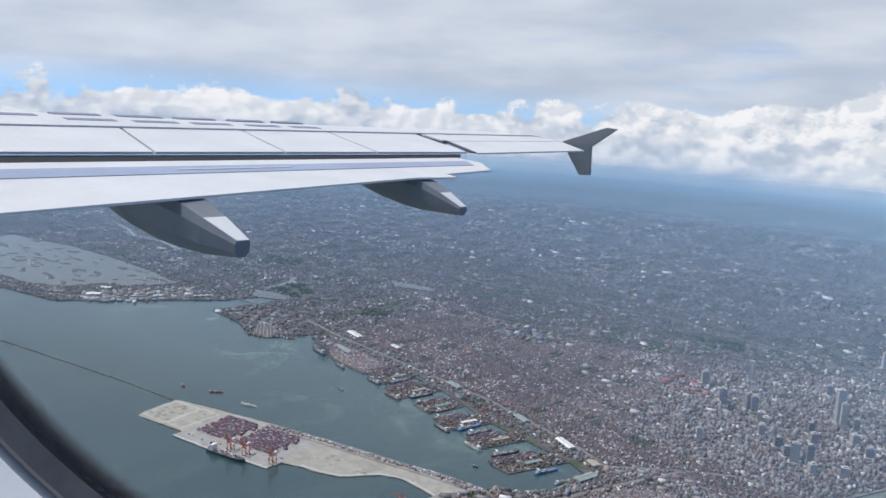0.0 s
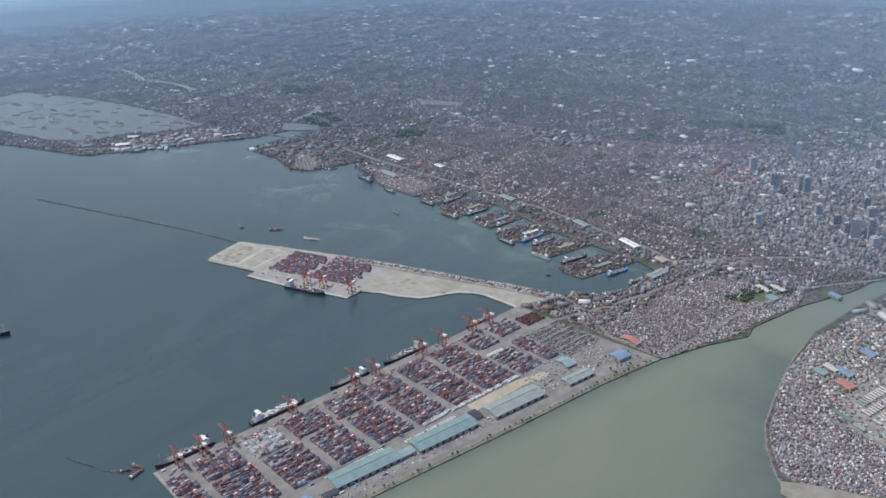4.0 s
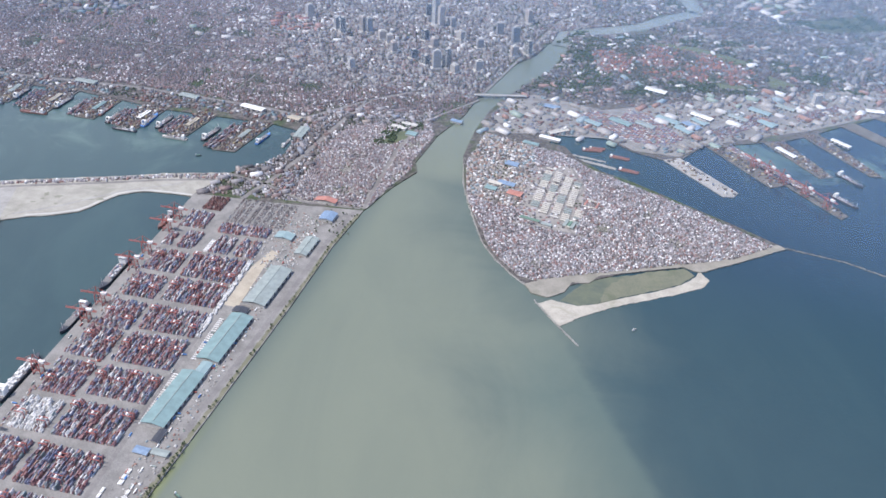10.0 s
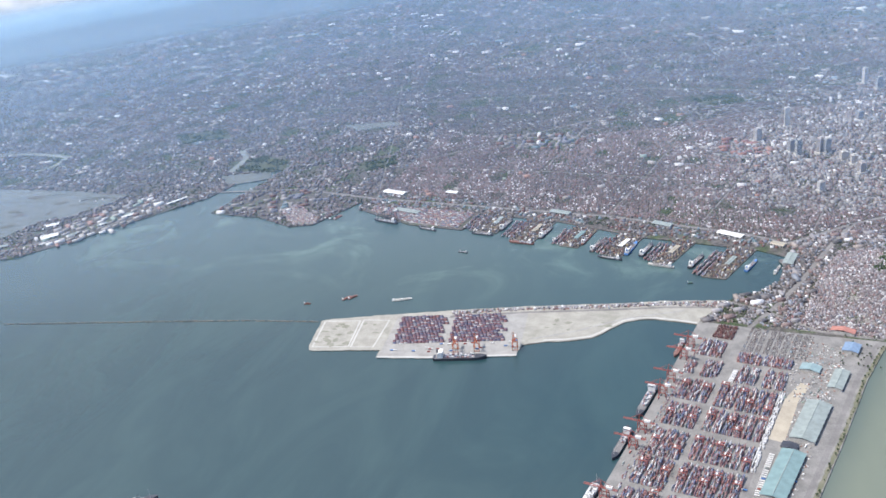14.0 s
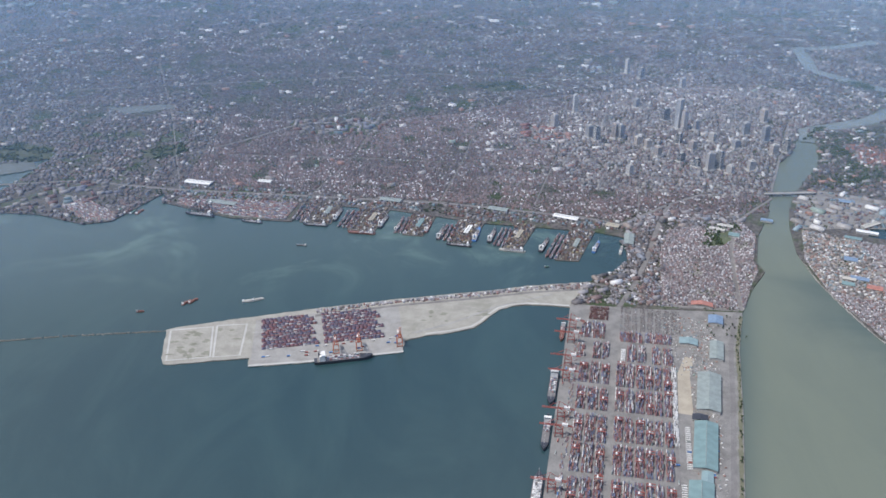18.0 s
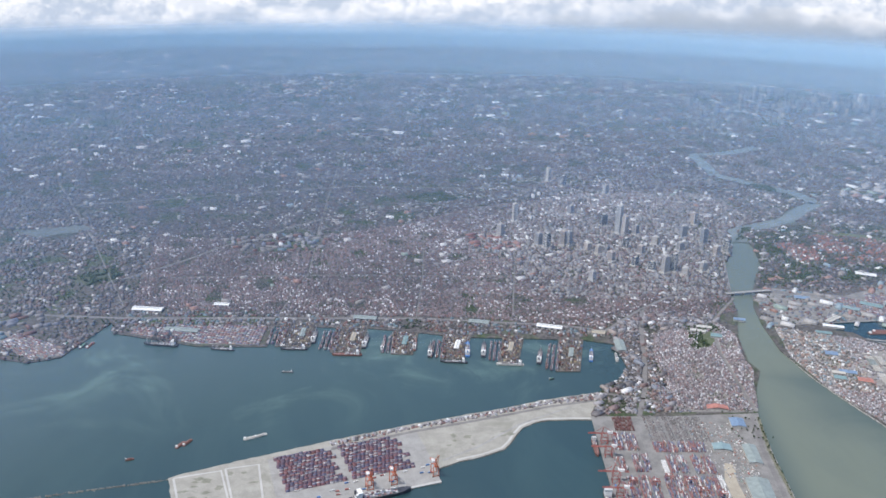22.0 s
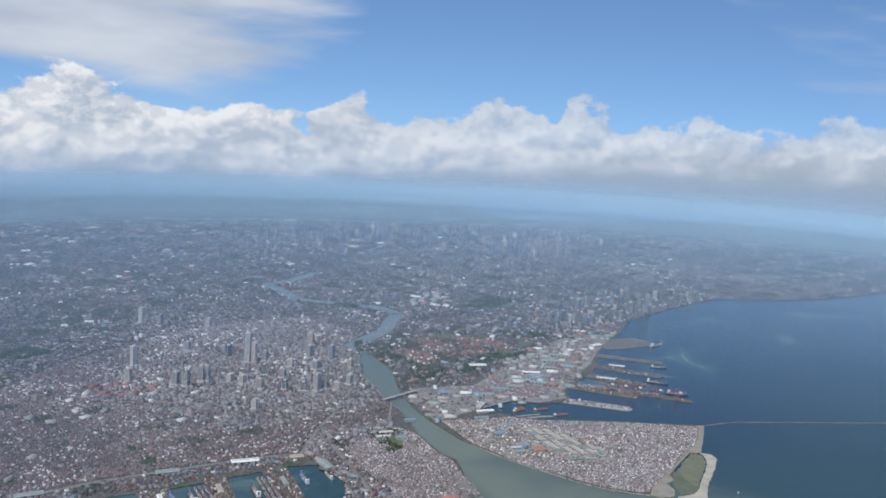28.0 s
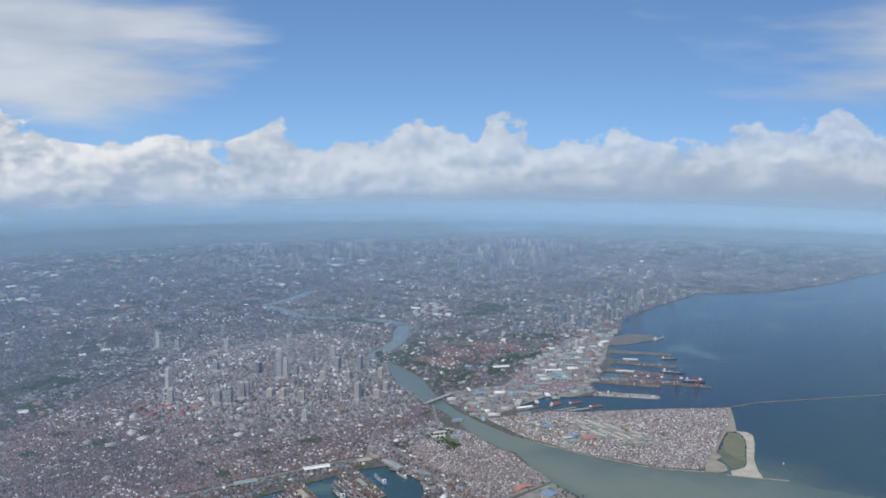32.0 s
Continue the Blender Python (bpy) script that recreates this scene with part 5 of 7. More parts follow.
spots += [(random.uniform(196, 220), random.uniform(484, 520), 0.6) for k in range(30)]
for k, (x, y, z) in enumerate(spots):
    q = random.uniform(0.55, 1.15)
    t = copy_thing(prototypes[k % 4], pose(x, y, z, 0, 0, random.uniform(0, 360))) if k > 3 else prototypes[k]
    t.matrix_basis = pose(x, y, z, 0, 0, random.uniform(0, 360)) @ Matrix.Diagonal((q, q, q, 1))


bank_mat = yard_material("weedy_bank", (0.13, 0.135, 0.085), (0.2, 0.19, 0.14), (0.09, 0.1, 0.06))
slab("river_bank", ragged(ribbon([(x - 0.6, y) for x, y in BANK], 2.2), 2.0, 0.25, 17), 0.638, 0.6, bank_mat, "weedy stone bank beside the pier road", "bank")

# ---- ships and boats ----
def hull_shape(length, width, depth, keel=-0.6):
    """A hull with a pointed, flared bow towards +x and a square stern."""
    rings = []
    for f, half, lift in ((-0.5, 0.86, 0.0), (-0.42, 1.0, 0.0), (0.25, 1.0, 0.0), (0.38, 0.8, 0.12), (0.46, 0.42, 0.25), (0.5, 0.06, 0.32)):
        x, w0 = f * length, half * width / 2
        rings.append([(x * 0.98, -w0 * 0.8, keel), (x * 0.99, -w0 * 0.95, depth * 0.3), (x, -w0, depth * (1 + lift)), (x, w0, depth * (1 + lift)), (x * 0.99, w0 * 0.95, depth * 0.3), (x * 0.98, w0 * 0.8, keel)])
    verts = [p for r in rings for p in r]
    faces = [tuple(range(6))[::-1], tuple(range(len(verts) - 6, len(verts)))]
    for k in range(len(rings) - 1):
        a, b = 6 * k, 6 * k + 6
        faces += [(a + i, b + i, b + (i + 1) % 6, a + (i + 1) % 6) for i in range(6)]
    return verts, [f[::-1] for f in faces]


def ship(x, y, turn, length, hull_mat, label, cargo=0.6, cargo_mat=None, group="ships", house_end=-0.36, name="cargo_ship", category="ship"):
    width, depth = max(length * 0.15, 0.8), max(length * 0.055, 0.35)
    t = thing(name, label, category, group, (x, y, 0), turn)
    part("hull", hull_shape(length, width, depth), hull_mat, t)
    part("deck", solid([((-length * 0.05, 0, depth + 0.03), (length * 0.8, width * 0.9, 0.06))]), deck_paint if hull_mat is not rust_paint else rust_paint, t)
    h = length * 0.1
    house = part("deckhouse", solid([((house_end * length, 0, depth + h / 2), (length * 0.1, width * 0.86, h))]), white_paint, t, "white deckhouse")
    part("bridge", solid([((house_end * length + length * 0.02, 0, depth + h * 1.13), (length * 0.07, width * 0.95, h * 0.26))]), white_paint, house)
    part("bridge_window", solid([((house_end * length + length * 0.056, 0, depth + h * 1.15), (length * 0.004, width * 0.85, h * 0.12))]), glass_dark, house, "dark bridge windows")
    part("funnel", solid([((house_end * length - length * 0.05, 0, depth + h * 1.1), (length * 0.03, width * 0.25, h * 0.7))]), hull_mat, t)
    part("mast", beam((length * 0.4, 0, depth), (length * 0.4, 0, depth + h * 1.5), 0.12), white_paint, t)
    mixed = random.Random(int(x * 7 + y * 3))
    for k in range(int(7 * cargo)):
        cx = -0.24 * length + k * 0.092 * length
        if abs(cx - house_end * length) > length * 0.09:
            bay = [((cx + a * length * 0.021, (b - 1.5) * width * 0.2, depth + 0.06 + h0 / 2), (length * 0.038, width * 0.18, h0)) for a in (-1, 1) for b in range(4) for h0 in [mixed.choice((0.0, 0.35, 0.6, 0.9, 1.2)) * max(0.5, length / 34)] if h0]
            tagged(part("deck_cargo", solid(bay or [((cx, 0, depth + 0.1), (length * 0.08, width * 0.7, 0.2))]), cargo_mat or stack_mat, t), kind="stuff")
    for k in (0.05, 0.27):
        part("deck_crane", beam((k * length, 0, depth), (k * length, 0, depth + h), 0.16), wall_paint, t)
        part("crane_jib", beam((k * length, 0, depth + h * 0.9), (k * length - length * 0.12, 0, depth + h * 0.75), 0.12), wall_paint, t)
    return t


def barge(x, y, turn, length, mat, load, label):
    t = thing("barge", label, "barge", "barges and boats", (x, y, 0), turn)
    w0 = length * 0.27
    part("hull", prism([(-length / 2, -w0 / 2), (length * 0.42, -w0 / 2), (length / 2, -w0 * 0.3), (length / 2, w0 * 0.3), (length * 0.42, w0 / 2), (-length / 2, w0 / 2)], -0.3, 0.6), mat, t)
    part("cargo", prism([(-length * 0.32, -w0 * 0.36), (length * 0.36, -w0 * 0.36), (length * 0.36, w0 * 0.36), (-length * 0.32, w0 * 0.36)], 0.55, 1.15, 0.25), load, t)
    part("cabin", solid([((-length * 0.41, 0, 1.1), (length * 0.1, w0 * 0.6, 1.1))]), white_paint, t)


for u, v, length, mat, cargo, label in ((-3.4, 20, 34, dark_steel, 0.7, "dark-hulled feeder ship moored at the quay"), (-3.6, 78, 36, dark_steel, 1.0, "container ship with pale cargo moored at the quay"),
                                        (-3.3, 128, 28, dark_steel, 0.5, "small dark cargo ship moored at the quay"), (-3.4, 170, 32, dark_steel, 0.8, "dark cargo ship with a white deckhouse at the quay"), (-2.6, 232, 20, rust_paint, 0.4, "small rusty coaster at the quay")):
    x, y, z = on_pier(u, v)
    ship(x, y, TURN + (180 if length < 36 else 0), length, mat, label, cargo, white_box if length == 36 else None)
ship(-35.5, 460.6, 10.8, 36, dark_steel, "dark container ship alongside the island quay", 0.9)
barge(55, 258, 100, 9, dark_steel, rust_paint, "dark work barge beside the pier head")
barge(50, 262, 20, 7, rust_paint, rust_paint, "rusty work barge beside the pier head")
barge(48, 256, 60, 6, rust_paint, dark_steel, "small red work barge beside the pier head")
for x, y, turn, length, mat, label in ((-178, 517, 10, 5, rust_paint, "small red boat in the bay"), (-150, 529, 55, 8, rust_paint, "brown barge in the bay"), (-146, 531, 55, 8, rust_paint, "brown barge lashed to another"),
                                       (-108, 531, 15, 9, wall_paint, "pale cluttered work barge in the bay"), (-102, 533, 25, 8, wall_paint, "pale cluttered work barge in the bay"), (170, 272, -40, 4.5, dark_steel, "dark tug in the muddy river"),
                                       (384, 620, -5, 15, rust_paint, "rust-orange barge in the harbour basin"), (388, 623, -5, 12, rust_paint, "rust-orange barge in the harbour basin"), (403, 610, -20, 15, rust_paint, "rust-red barge in the harbour basin"), (407, 590, -22, 15, rust_paint, "rust-red barge beside a mud bank"),
                                       (385, 405, 30, 2.5, wall_paint, "small pale boat near the spit"), (100, 580, 15, 4, dark_steel, "small dark boat in the harbour"), (-236, 675, 70, 10, rust_paint, "long rusty barge moored in a row"), (-231, 674, 70, 10, dark_steel, "long dark barge moored in a row"),
                                       (-226, 674, 70, 10, rust_paint, "long rusty barge moored in a row"), (-243, 680, 70, 9, dark_steel, "long dark barge moored in a row")):
    barge(x, y, turn, length, mat, mat if mat is not dark_steel else green_paint, label)
bulk = ship(-176, 285.5, 37, 40, dark_steel, "long dark bulk carrier at anchor in the bay", 0.2)
for k in range(4):
    part("derrick", beam((-7 + k * 5, 0, 2.2), (-5.5 + k * 5, 1.6, 6.0), 0.22), dark_steel, bulk)
    part("hatch_cover", solid([((-9.5 + k * 5.2, 0, 2.45), (4.0, 3.6, 0.5))]), (wall_paint, grey_roof)[k % 2], bulk)
part("deck_cargo", solid([((6.5, 0.3, 2.9), (4.5, 3.0, 1.4)), ((11, -0.4, 2.6), (3, 2.4, 0.8))]), white_paint, bulk, "pale sacks heaped on deck")
barge(-186, 274.5, 37, 12, rust_paint, rust_paint, "red lighter lashed beside an anchored ship")
barge(-165, 287.5, 37, 9, wall_paint, white_paint, "pale lighter lashed beside an anchored ship")
barge(-240, 275, 52, 14, wall_paint, tan_ground, "flat pale rust-stained barge at anchor")
ship(-84, 614, 170, 9, dark_steel, "small dark coaster in the bay", 0.4)
HARBOUR_SHIPS = [(140, 611, 70, 20, blue_paint, "bright blue passenger ferry at a pier"), (101, 614, 70, 24, dark_steel, "dark cargo ship at a harbour pier"), (76, 605, 168, 20, wall_paint, "pale freighter across a pier head"),
                 (62, 630, 75, 24, dark_steel, "dark freighter at a pier"), (50, 632, 78, 24, blue_paint, "blue coaster at a pier"), (22, 634, 78, 22, dark_steel, "dark freighter at a pier"), (36, 614, 168, 20, dark_steel, "dark ship across a pier head"),
                 (12, 645, 78, 20, rust_paint, "rusty coaster at a pier"), (-12, 646, 78, 18, dark_steel, "dark coaster at a pier"), (-24, 655, 76, 24, dark_steel, "dark freighter at a pier"), (-40, 635, 172, 22, rust_paint, "rust-red coaster across a pier head"),
                 (-62, 668, 80, 24, dark_steel, "dark freighter at a pier"), (-78, 649, 172, 20, dark_steel, "dark freighter across a pier head"), (-175, 668, 165, 26, dark_steel, "large dark ship beside a wharf"), (-130, 655, 166, 18, dark_steel, "dark ship beside a wharf"),
                 (158, 606, 75, 14, wall_paint, "pale coaster in the inner basin"), (454, 598, -58, 16, dark_steel, "dark coaster at a south pier"), (552, 560, -55, 22, dark_steel, "dark ship with red cranes at a south pier"),
                 (566, 592, -58, 24, dark_steel, "grey ship at a south pier"), (512, 592, -56, 18, rust_paint, "rusty coaster at a south pier"), (616, 622, -52, 18, dark_steel, "dark ship at a south pier"), (696, 676, -5, 22, wall_paint, "pale ship moored off the park quay"),
                 (1050, 560, 20, 7, white_paint, "small white boat in the open bay")]
for x, y, turn, length, mat, label in HARBOUR_SHIPS:
    ship(x, y, turn, length, mat, label, 0.6, group="ships in the harbours")


# ---- the reclaimed island's yard ----
ISL_U, ISL_V = Vector((0.982, 0.19, 0)), Vector((-0.19, 0.982, 0))


def on_isle(u, v, z=0.6):
    p = Vector((-92, 456, 0)) + ISL_U * u + ISL_V * v
    return (p.x, p.y, z)


slab("island_yard", [(-92.6, 453), (-55, 458), (0.2, 469), (0.4, 481.5), (-5.5, 525), (-58, 515), (-98, 505.5), (-93, 463)], 0.592, 0.05, concrete_mat, "pale concrete container yard on the island", "yard")
slab("quay_edge", [(-93, 452.5), (-55, 457.6), (0.8, 468.5), (0.6, 470.4), (-55, 459.6), (-92.8, 454.6)], 0.7, 0.14, pale_edge, "bright concrete edge of an island quay", "quay")
slab("cove_road", ribbon([(x - 1.2, y + 1.8) for x, y in COVE[1:]], 1.5), 0.606, 0.04, pale_edge, "pale track along a curved shore", "road")
for plot in ([(-151, 493.5), (-124.5, 497.5), (-118.5, 463), (-144.5, 459)], [(-122.2, 499), (-103, 501), (-100.5, 465), (-116.6, 463)]):
    slab("plot_track", ribbon(plot + plot[:1], 1.3), 0.606, 0.04, pale_edge, "pale track round a levelled plot", "road")
isle = []
for u0, u1 in ((8, 42), (47, 84)):
    for r, v in enumerate(np.arange(14, 50, 0.58)):
        if r % 7 > 3:
            continue
        for u in np.arange(u0 + (r // 7) % 2, u1 - (r // 7) % 3 * 2, 2.56):
            tiers = int(fabric.choice([0, 1, 2, 3, 4], p=[0.03, 0.04, 0.13, 0.42, 0.38]))
            if tiers:
                isle.append((u, v, tiers))
stacks("island_container_stacks", isle, on_isle, math.degrees(math.atan2(0.19, 0.982)), pieces("island_container_paint", bleached([(0, (0.13, 0.08, 0.13)), (0.3, (0.2, 0.07, 0.09)), (0.5, (0.1, 0.11, 0.2)), (0.7, (0.26, 0.1, 0.1)), (0.84, (0.3, 0.3, 0.33)), (0.93, (0.6, 0.6, 0.6))], 0.15), 0.55), "rows of dark red and blue containers on the island")
for k in range(26):
    u, v = fabric.uniform(6, 92), fabric.choice([3, 6, 11, 14]) + fabric.uniform(-1, 1)
    t = thing("lorry", "lorry with a box trailer on the island yard", "lorry", "lorries on the island", on_isle(u, v, 0.61), 11)
    part("trailer", solid([((-0.3, 0, 0.5), (2.2, 0.5, 0.6))]), (white_paint, red_steel, blue_paint)[k % 3], t)
    part("cab", solid([((1.15, 0, 0.36), (0.5, 0.48, 0.55))]), white_paint, t)
    part("chassis", solid([((0, 0, 0.12), (2.9, 0.36, 0.16))]), dark_steel, t)
slab("causeway_road", [(-60, 513), (-8, 525.5), (47, 535.5), (87, 544), (120, 548), (120, 545.5), (87, 541.5), (47, 533), (-8, 523), (-60, 510)], 0.6, 0.05, road_mat, "road along the causeway", "road")
scrub_mat = yard_material("worn_scrub", (0.17, 0.175, 0.13), (0.27, 0.265, 0.22), (0.14, 0.155, 0.1))
for k in range(34):
    x, y = (-150 + 46 * fabric.random(), 460 + 34 * fabric.random()) if k < 24 else (8 + 50 * fabric.random(), 503 + 22 * fabric.random())
    a0, b0 = 1.2 + 3.2 * fabric.random(), 0.8 + 2.2 * fabric.random()
    blob = [(x + a0 * math.cos(0.52 * q) * (0.8 + 0.3 * math.sin(2.1 * q + k)), y + b0 * math.sin(0.52 * q) * (0.8 + 0.25 * math.sin(3.3 * q + k))) for q in range(12)]
    if inside(ISLAND, np.array([p[0] for p in blob]), np.array([p[1] for p in blob])).all() and not -118 < x < -112:
        slab("scrub", blob, 0.603 + 0.0002 * k, 0.04, scrub_mat, "worn patch of dry scrub on pale fill")
slab("track", ribbon([(5, 490), (30, 502), (62, 524), (100, 540)], 1.4), 0.612, 0.04, concrete_mat, "pale track across reclaimed ground", "road")

shoal_mat = yard_material("murky_shallows", (0.09, 0.11, 0.085), (0.13, 0.145, 0.1), (0.06, 0.085, 0.08))
rock_mat = yard_material("wet_rock", (0.12, 0.115, 0.105), (0.24, 0.23, 0.2), (0.09, 0.085, 0.08))


def rocks(name, line, width, label, step=0.9, mat=None):
    """A ridge of dumped rock along a line."""
    xs, ys = [], []
    for (ax, ay), (bx, by) in zip(line, line[1:]):
        n = int(math.hypot(bx - ax, by - ay) / step) * 3
        f = fabric.random(n)
        xs.append(ax + (bx - ax) * f + fabric.normal(0, width / 3, n)), ys.append(ay + (by - ay) * f + fabric.normal(0, width / 3, n))
    x, y = np.concatenate(xs), np.concatenate(ys)
    n = len(x)
    q = fabric.uniform(0.5, 1.1, n) * width * 0.55
    tagged(many_boxes(name, x, y, np.full(n, -0.5), q, q * 0.8, 0.5 + fabric.uniform(0.2, 0.6, n), fabric.uniform(0, 6, n), mat or rock_mat, q * 0.15), label, "breakwater", kind="stuff")


rocks("breakwater", [(-155, 493), (-215, 487), (-276, 478), (-420, 455)], 1.3, "thin line of pale breakwater rock in the bay")
rocks("breakwater", [(494, 497), (528, 484), (571, 454), (640, 405), (800, 290)], 0.9, "long dark rock breakwater across the bay", 0.45)
rocks("revetment", [(-148, 461), (-143.5, 455), (-120, 458.2), (-96, 461.8)], 0.6, "dark rock edge of the reclaimed island", 0.5)
rocks("revetment", COVE, 0.6, "dark rock edge of the reclaimed island", 0.5)
rocks("revetment", [(127, 557), (87, 552), (47, 543), (-8, 533), (-60, 521), (-104, 509), (-155, 493)], 0.6, "dark rock edge of the reclaimed island", 0.5)
rocks("breakwater", [(331, 428), (343, 405), (353, 388)], 0.8, "short pale stone groyne at the end of a spit", 0.35, concrete_mat)
rocks("breakwater", [(55, 258), (40, 250), (10, 243)], 0.9, "thin line of pale breakwater rock off the pier head")
rocks("revetment", [(289, 600), (289, 560), (292, 537), (297, 509), (302, 485), (310, 467), (320, 451), (327, 442)], 1.2, "stone bank along the river mouth", 0.6, concrete_mat)
slab("beach", ragged([(326, 443), (330, 434), (339, 431), (349, 437), (354, 447), (364, 447), (371, 455), (403, 464), (424, 469), (433, 464), (459, 477), (494, 496), (489, 500), (455, 485), (424, 477), (384, 466), (356, 456), (340, 450)], 2.0, 0.2, 6), 0.63, 0.6, wet_sand, "narrow dull sand beach along the shanty town", "beach")
for k, line in enumerate(([(362, 606), (378, 602), (398, 592)], [(366, 612), (380, 607), (392, 602)])):
    slab("mud_bank", ragged(ribbon(line, 3.2 - k), 2.0, 0.4, 20 + k), 0.25, 0.5, estate_mat, "long mud bank with wreckage in a basin", "mud bank")
slab("marsh", ragged([(368, 428), (384, 436), (402, 443), (419, 451), (429, 461), (424, 468), (403, 463), (385, 455), (374, 444)], 2.5, 0.3, 7), 0.2, 0.6, marsh_mat, "shallow green marsh between beach and spit", "marsh")
slab("shoal", ragged([(346, 429), (356, 425), (368, 428), (378, 444), (390, 458), (372, 454), (360, 446), (352, 437)], 2.5, 0.3, 8), 0.06, 0.4, shoal_mat, "murky brown shallows beside a spit", "shallows")

# ---- the shanty peninsula's larger buildings ----
for r in range(24):
    for q, (x0, y0) in enumerate(((333, 531), (339.5, 525), (346, 520), (352.5, 516), (359, 512))):
        bx, by = x0 + r * 0.65, y0 + r * 2.4
        if inside(ROWS, np.array([bx + 2.5]), np.array([by - 0.5]))[0] and (q * 5 + r) % 11:
            warehouse("row_house", (bx, by, 0.6), -24, 5.2 - 0.6 * (q % 2), 1.15, 0.9, (grey_roof, cream_roof, wall_paint, cream_roof)[(r // 4 + q) % 4], "long low row house with a pale metal roof", "row houses", category="house")
yard_walls = thing("court", "walled court with green turf", "court", "", (375, 538, 0.6), -24)
part("turf", solid([((0, 0, 0.06), (7, 7, 0.1))]), marsh_mat, yard_walls)
for cx0, cy0, lx, ly in ((0, -4.4, 9, 1.0), (0, 4.4, 9, 1.0), (-4.0, 0, 1.0, 7.6), (4.0, 0, 1.0, 7.6)):
    part("wing", solid([((cx0, cy0, 0.6), (lx, ly, 1.1))]), cream_roof if lx > 5 else red_roof, yard_walls)
compound = thing("compound", "white framed compound with a green roof", "building", "", (358, 511, 0.6), -24)
part("hall", solid([((0, 0, 0.7), (2.0, 7, 1.3))]), green_paint, compound)
for k in (-1, 1):
    part("white_wing", solid([((k * 2.6, 0, 0.7), (2.2, 9, 1.4))]), grey_roof, compound)
    part("gable_wing", solid([((0, k * 4.0, 0.7), (5, 1.0, 1.3))]), cream_roof, compound)
for cx, cy, w0, l, mat, label in ((326, 516, 2.2, 13, green_paint, "long school block with a grey-green roof"), (339, 509, 2.4, 7, grey_roof, "school wing with a grey-green roof"), (303, 552, 5, 8, teal_roof, "river shed with a teal roof"), (318, 588, 6, 9, blue_roof, "workshop with a faded blue roof"),
                                   (306, 560, 4, 9, cream_roof, "shed with an ochre roof"), (312, 560, 5, 12, blue_roof, "shed with a blue roof"), (318, 546, 6, 10, red_roof, "shed with an orange roof"),
                                   (332, 624, 4, 12, teal_roof, "long dark teal roof near the river"), (345, 635, 4, 16, white_paint, "long white dockside shed"), (277, 655, 4, 9, blue_roof, "blue-roofed shed near the bridge"), (244, 628, 6, 8, teal_roof, "square hall with a dark blue-green roof"), (232, 640, 4, 12, wall_paint, "long pale school block beside a field"), (240, 646, 4, 12, wall_paint, "long pale school block beside a field")):
    warehouse("hall", (cx, cy, 0.6), -24, l, w0, 1.6, mat, label, "halls by the river", category="hall")

# ---- bridge and roads ----
br = thing("bridge", "low concrete road bridge over the river", "bridge", "", (317, 707, 0), 3)
part("deck", solid([((0, 0, 2.2), (44, 3.6, 0.5))]), concrete_mat, br)
for k in (-1, 1):
    part("parapet", solid([((0, k * 1.75, 2.6), (44, 0.15, 0.35))]), concrete_mat, br)
for x in (-14, -5, 5, 14):
    part("pier", solid([((x, 0, 0.8), (0.9, 3.2, 2.4))]), concrete_mat, br)
for line, w0 in ROADS:
    slab("road", ribbon(line, w0), 0.66, 0.08, road_mat, "wide pale city road", "road")
for line, w0 in RIVERS:
    slab("river_reach", ribbon(line, w0), 0.68, 0.1, river_mat, "winding grey-green river through the city", "river")
for pond in PONDS:
    slab("pond", ragged(pond, 12, 2.0, 3), 0.68, 0.1, pond_mat, "flat pale sheet of inland water", "water")
islet_mat = yard_material("islet_scrub", (0.06, 0.065, 0.05), (0.1, 0.1, 0.08), (0.05, 0.06, 0.035))
for k in range(90):
    x, y = rng.uniform(-860, -500), rng.uniform(585, 712)
    a0, b0 = rng.uniform(4, 17), rng.uniform(1.5, 5.5)
    turn0 = rng.normal(0.15, 0.3)
    blob = [(x + a0 * math.cos(0.45 * q) * (0.8 + 0.3 * math.sin(2.1 * q + k)) * math.cos(turn0) - b0 * math.sin(0.45 * q) * math.sin(turn0), y + a0 * math.cos(0.45 * q) * math.sin(turn0) + b0 * math.sin(0.45 * q) * (0.8 + 0.25 * math.sin(3.3 * q + k))) for q in range(14)]
    if inside(PONDS[0], np.array([p[0] for p in blob]), np.array([p[1] for p in blob])).all():
        slab("mud_islet", blob, 0.72 + 0.001 * k, 0.1, islet_mat if k % 4 else land_mat, "low muddy islet with scrub in a lagoon", "islet")
slab("port_ground", [(300, 642), (345, 642), (400, 640), (415, 622), (448, 616), (470, 637), (560, 672), (620, 703), (690, 732), (640, 762), (520, 732), (400, 692), (345, 716), (322, 703)], 0.64, 0.05, yard_mat, "paved grey ground of the south port", "yard")
slab("shanty_ground", ragged(BASECO, 5, 0.3, 11), 0.615, 0.04, estate_mat, "trodden pale earth lanes of a shanty town", "ground")
slab("shanty_ground", ragged(NECK, 5, 0.3, 12), 0.615, 0.04, estate_mat, "trodden pale earth lanes of a shanty town", "ground")
slab("estate_ground", ragged(ROWS, 4, 0.4, 9), 0.63, 0.05, estate_mat, "bare pale ground between row houses", "ground")


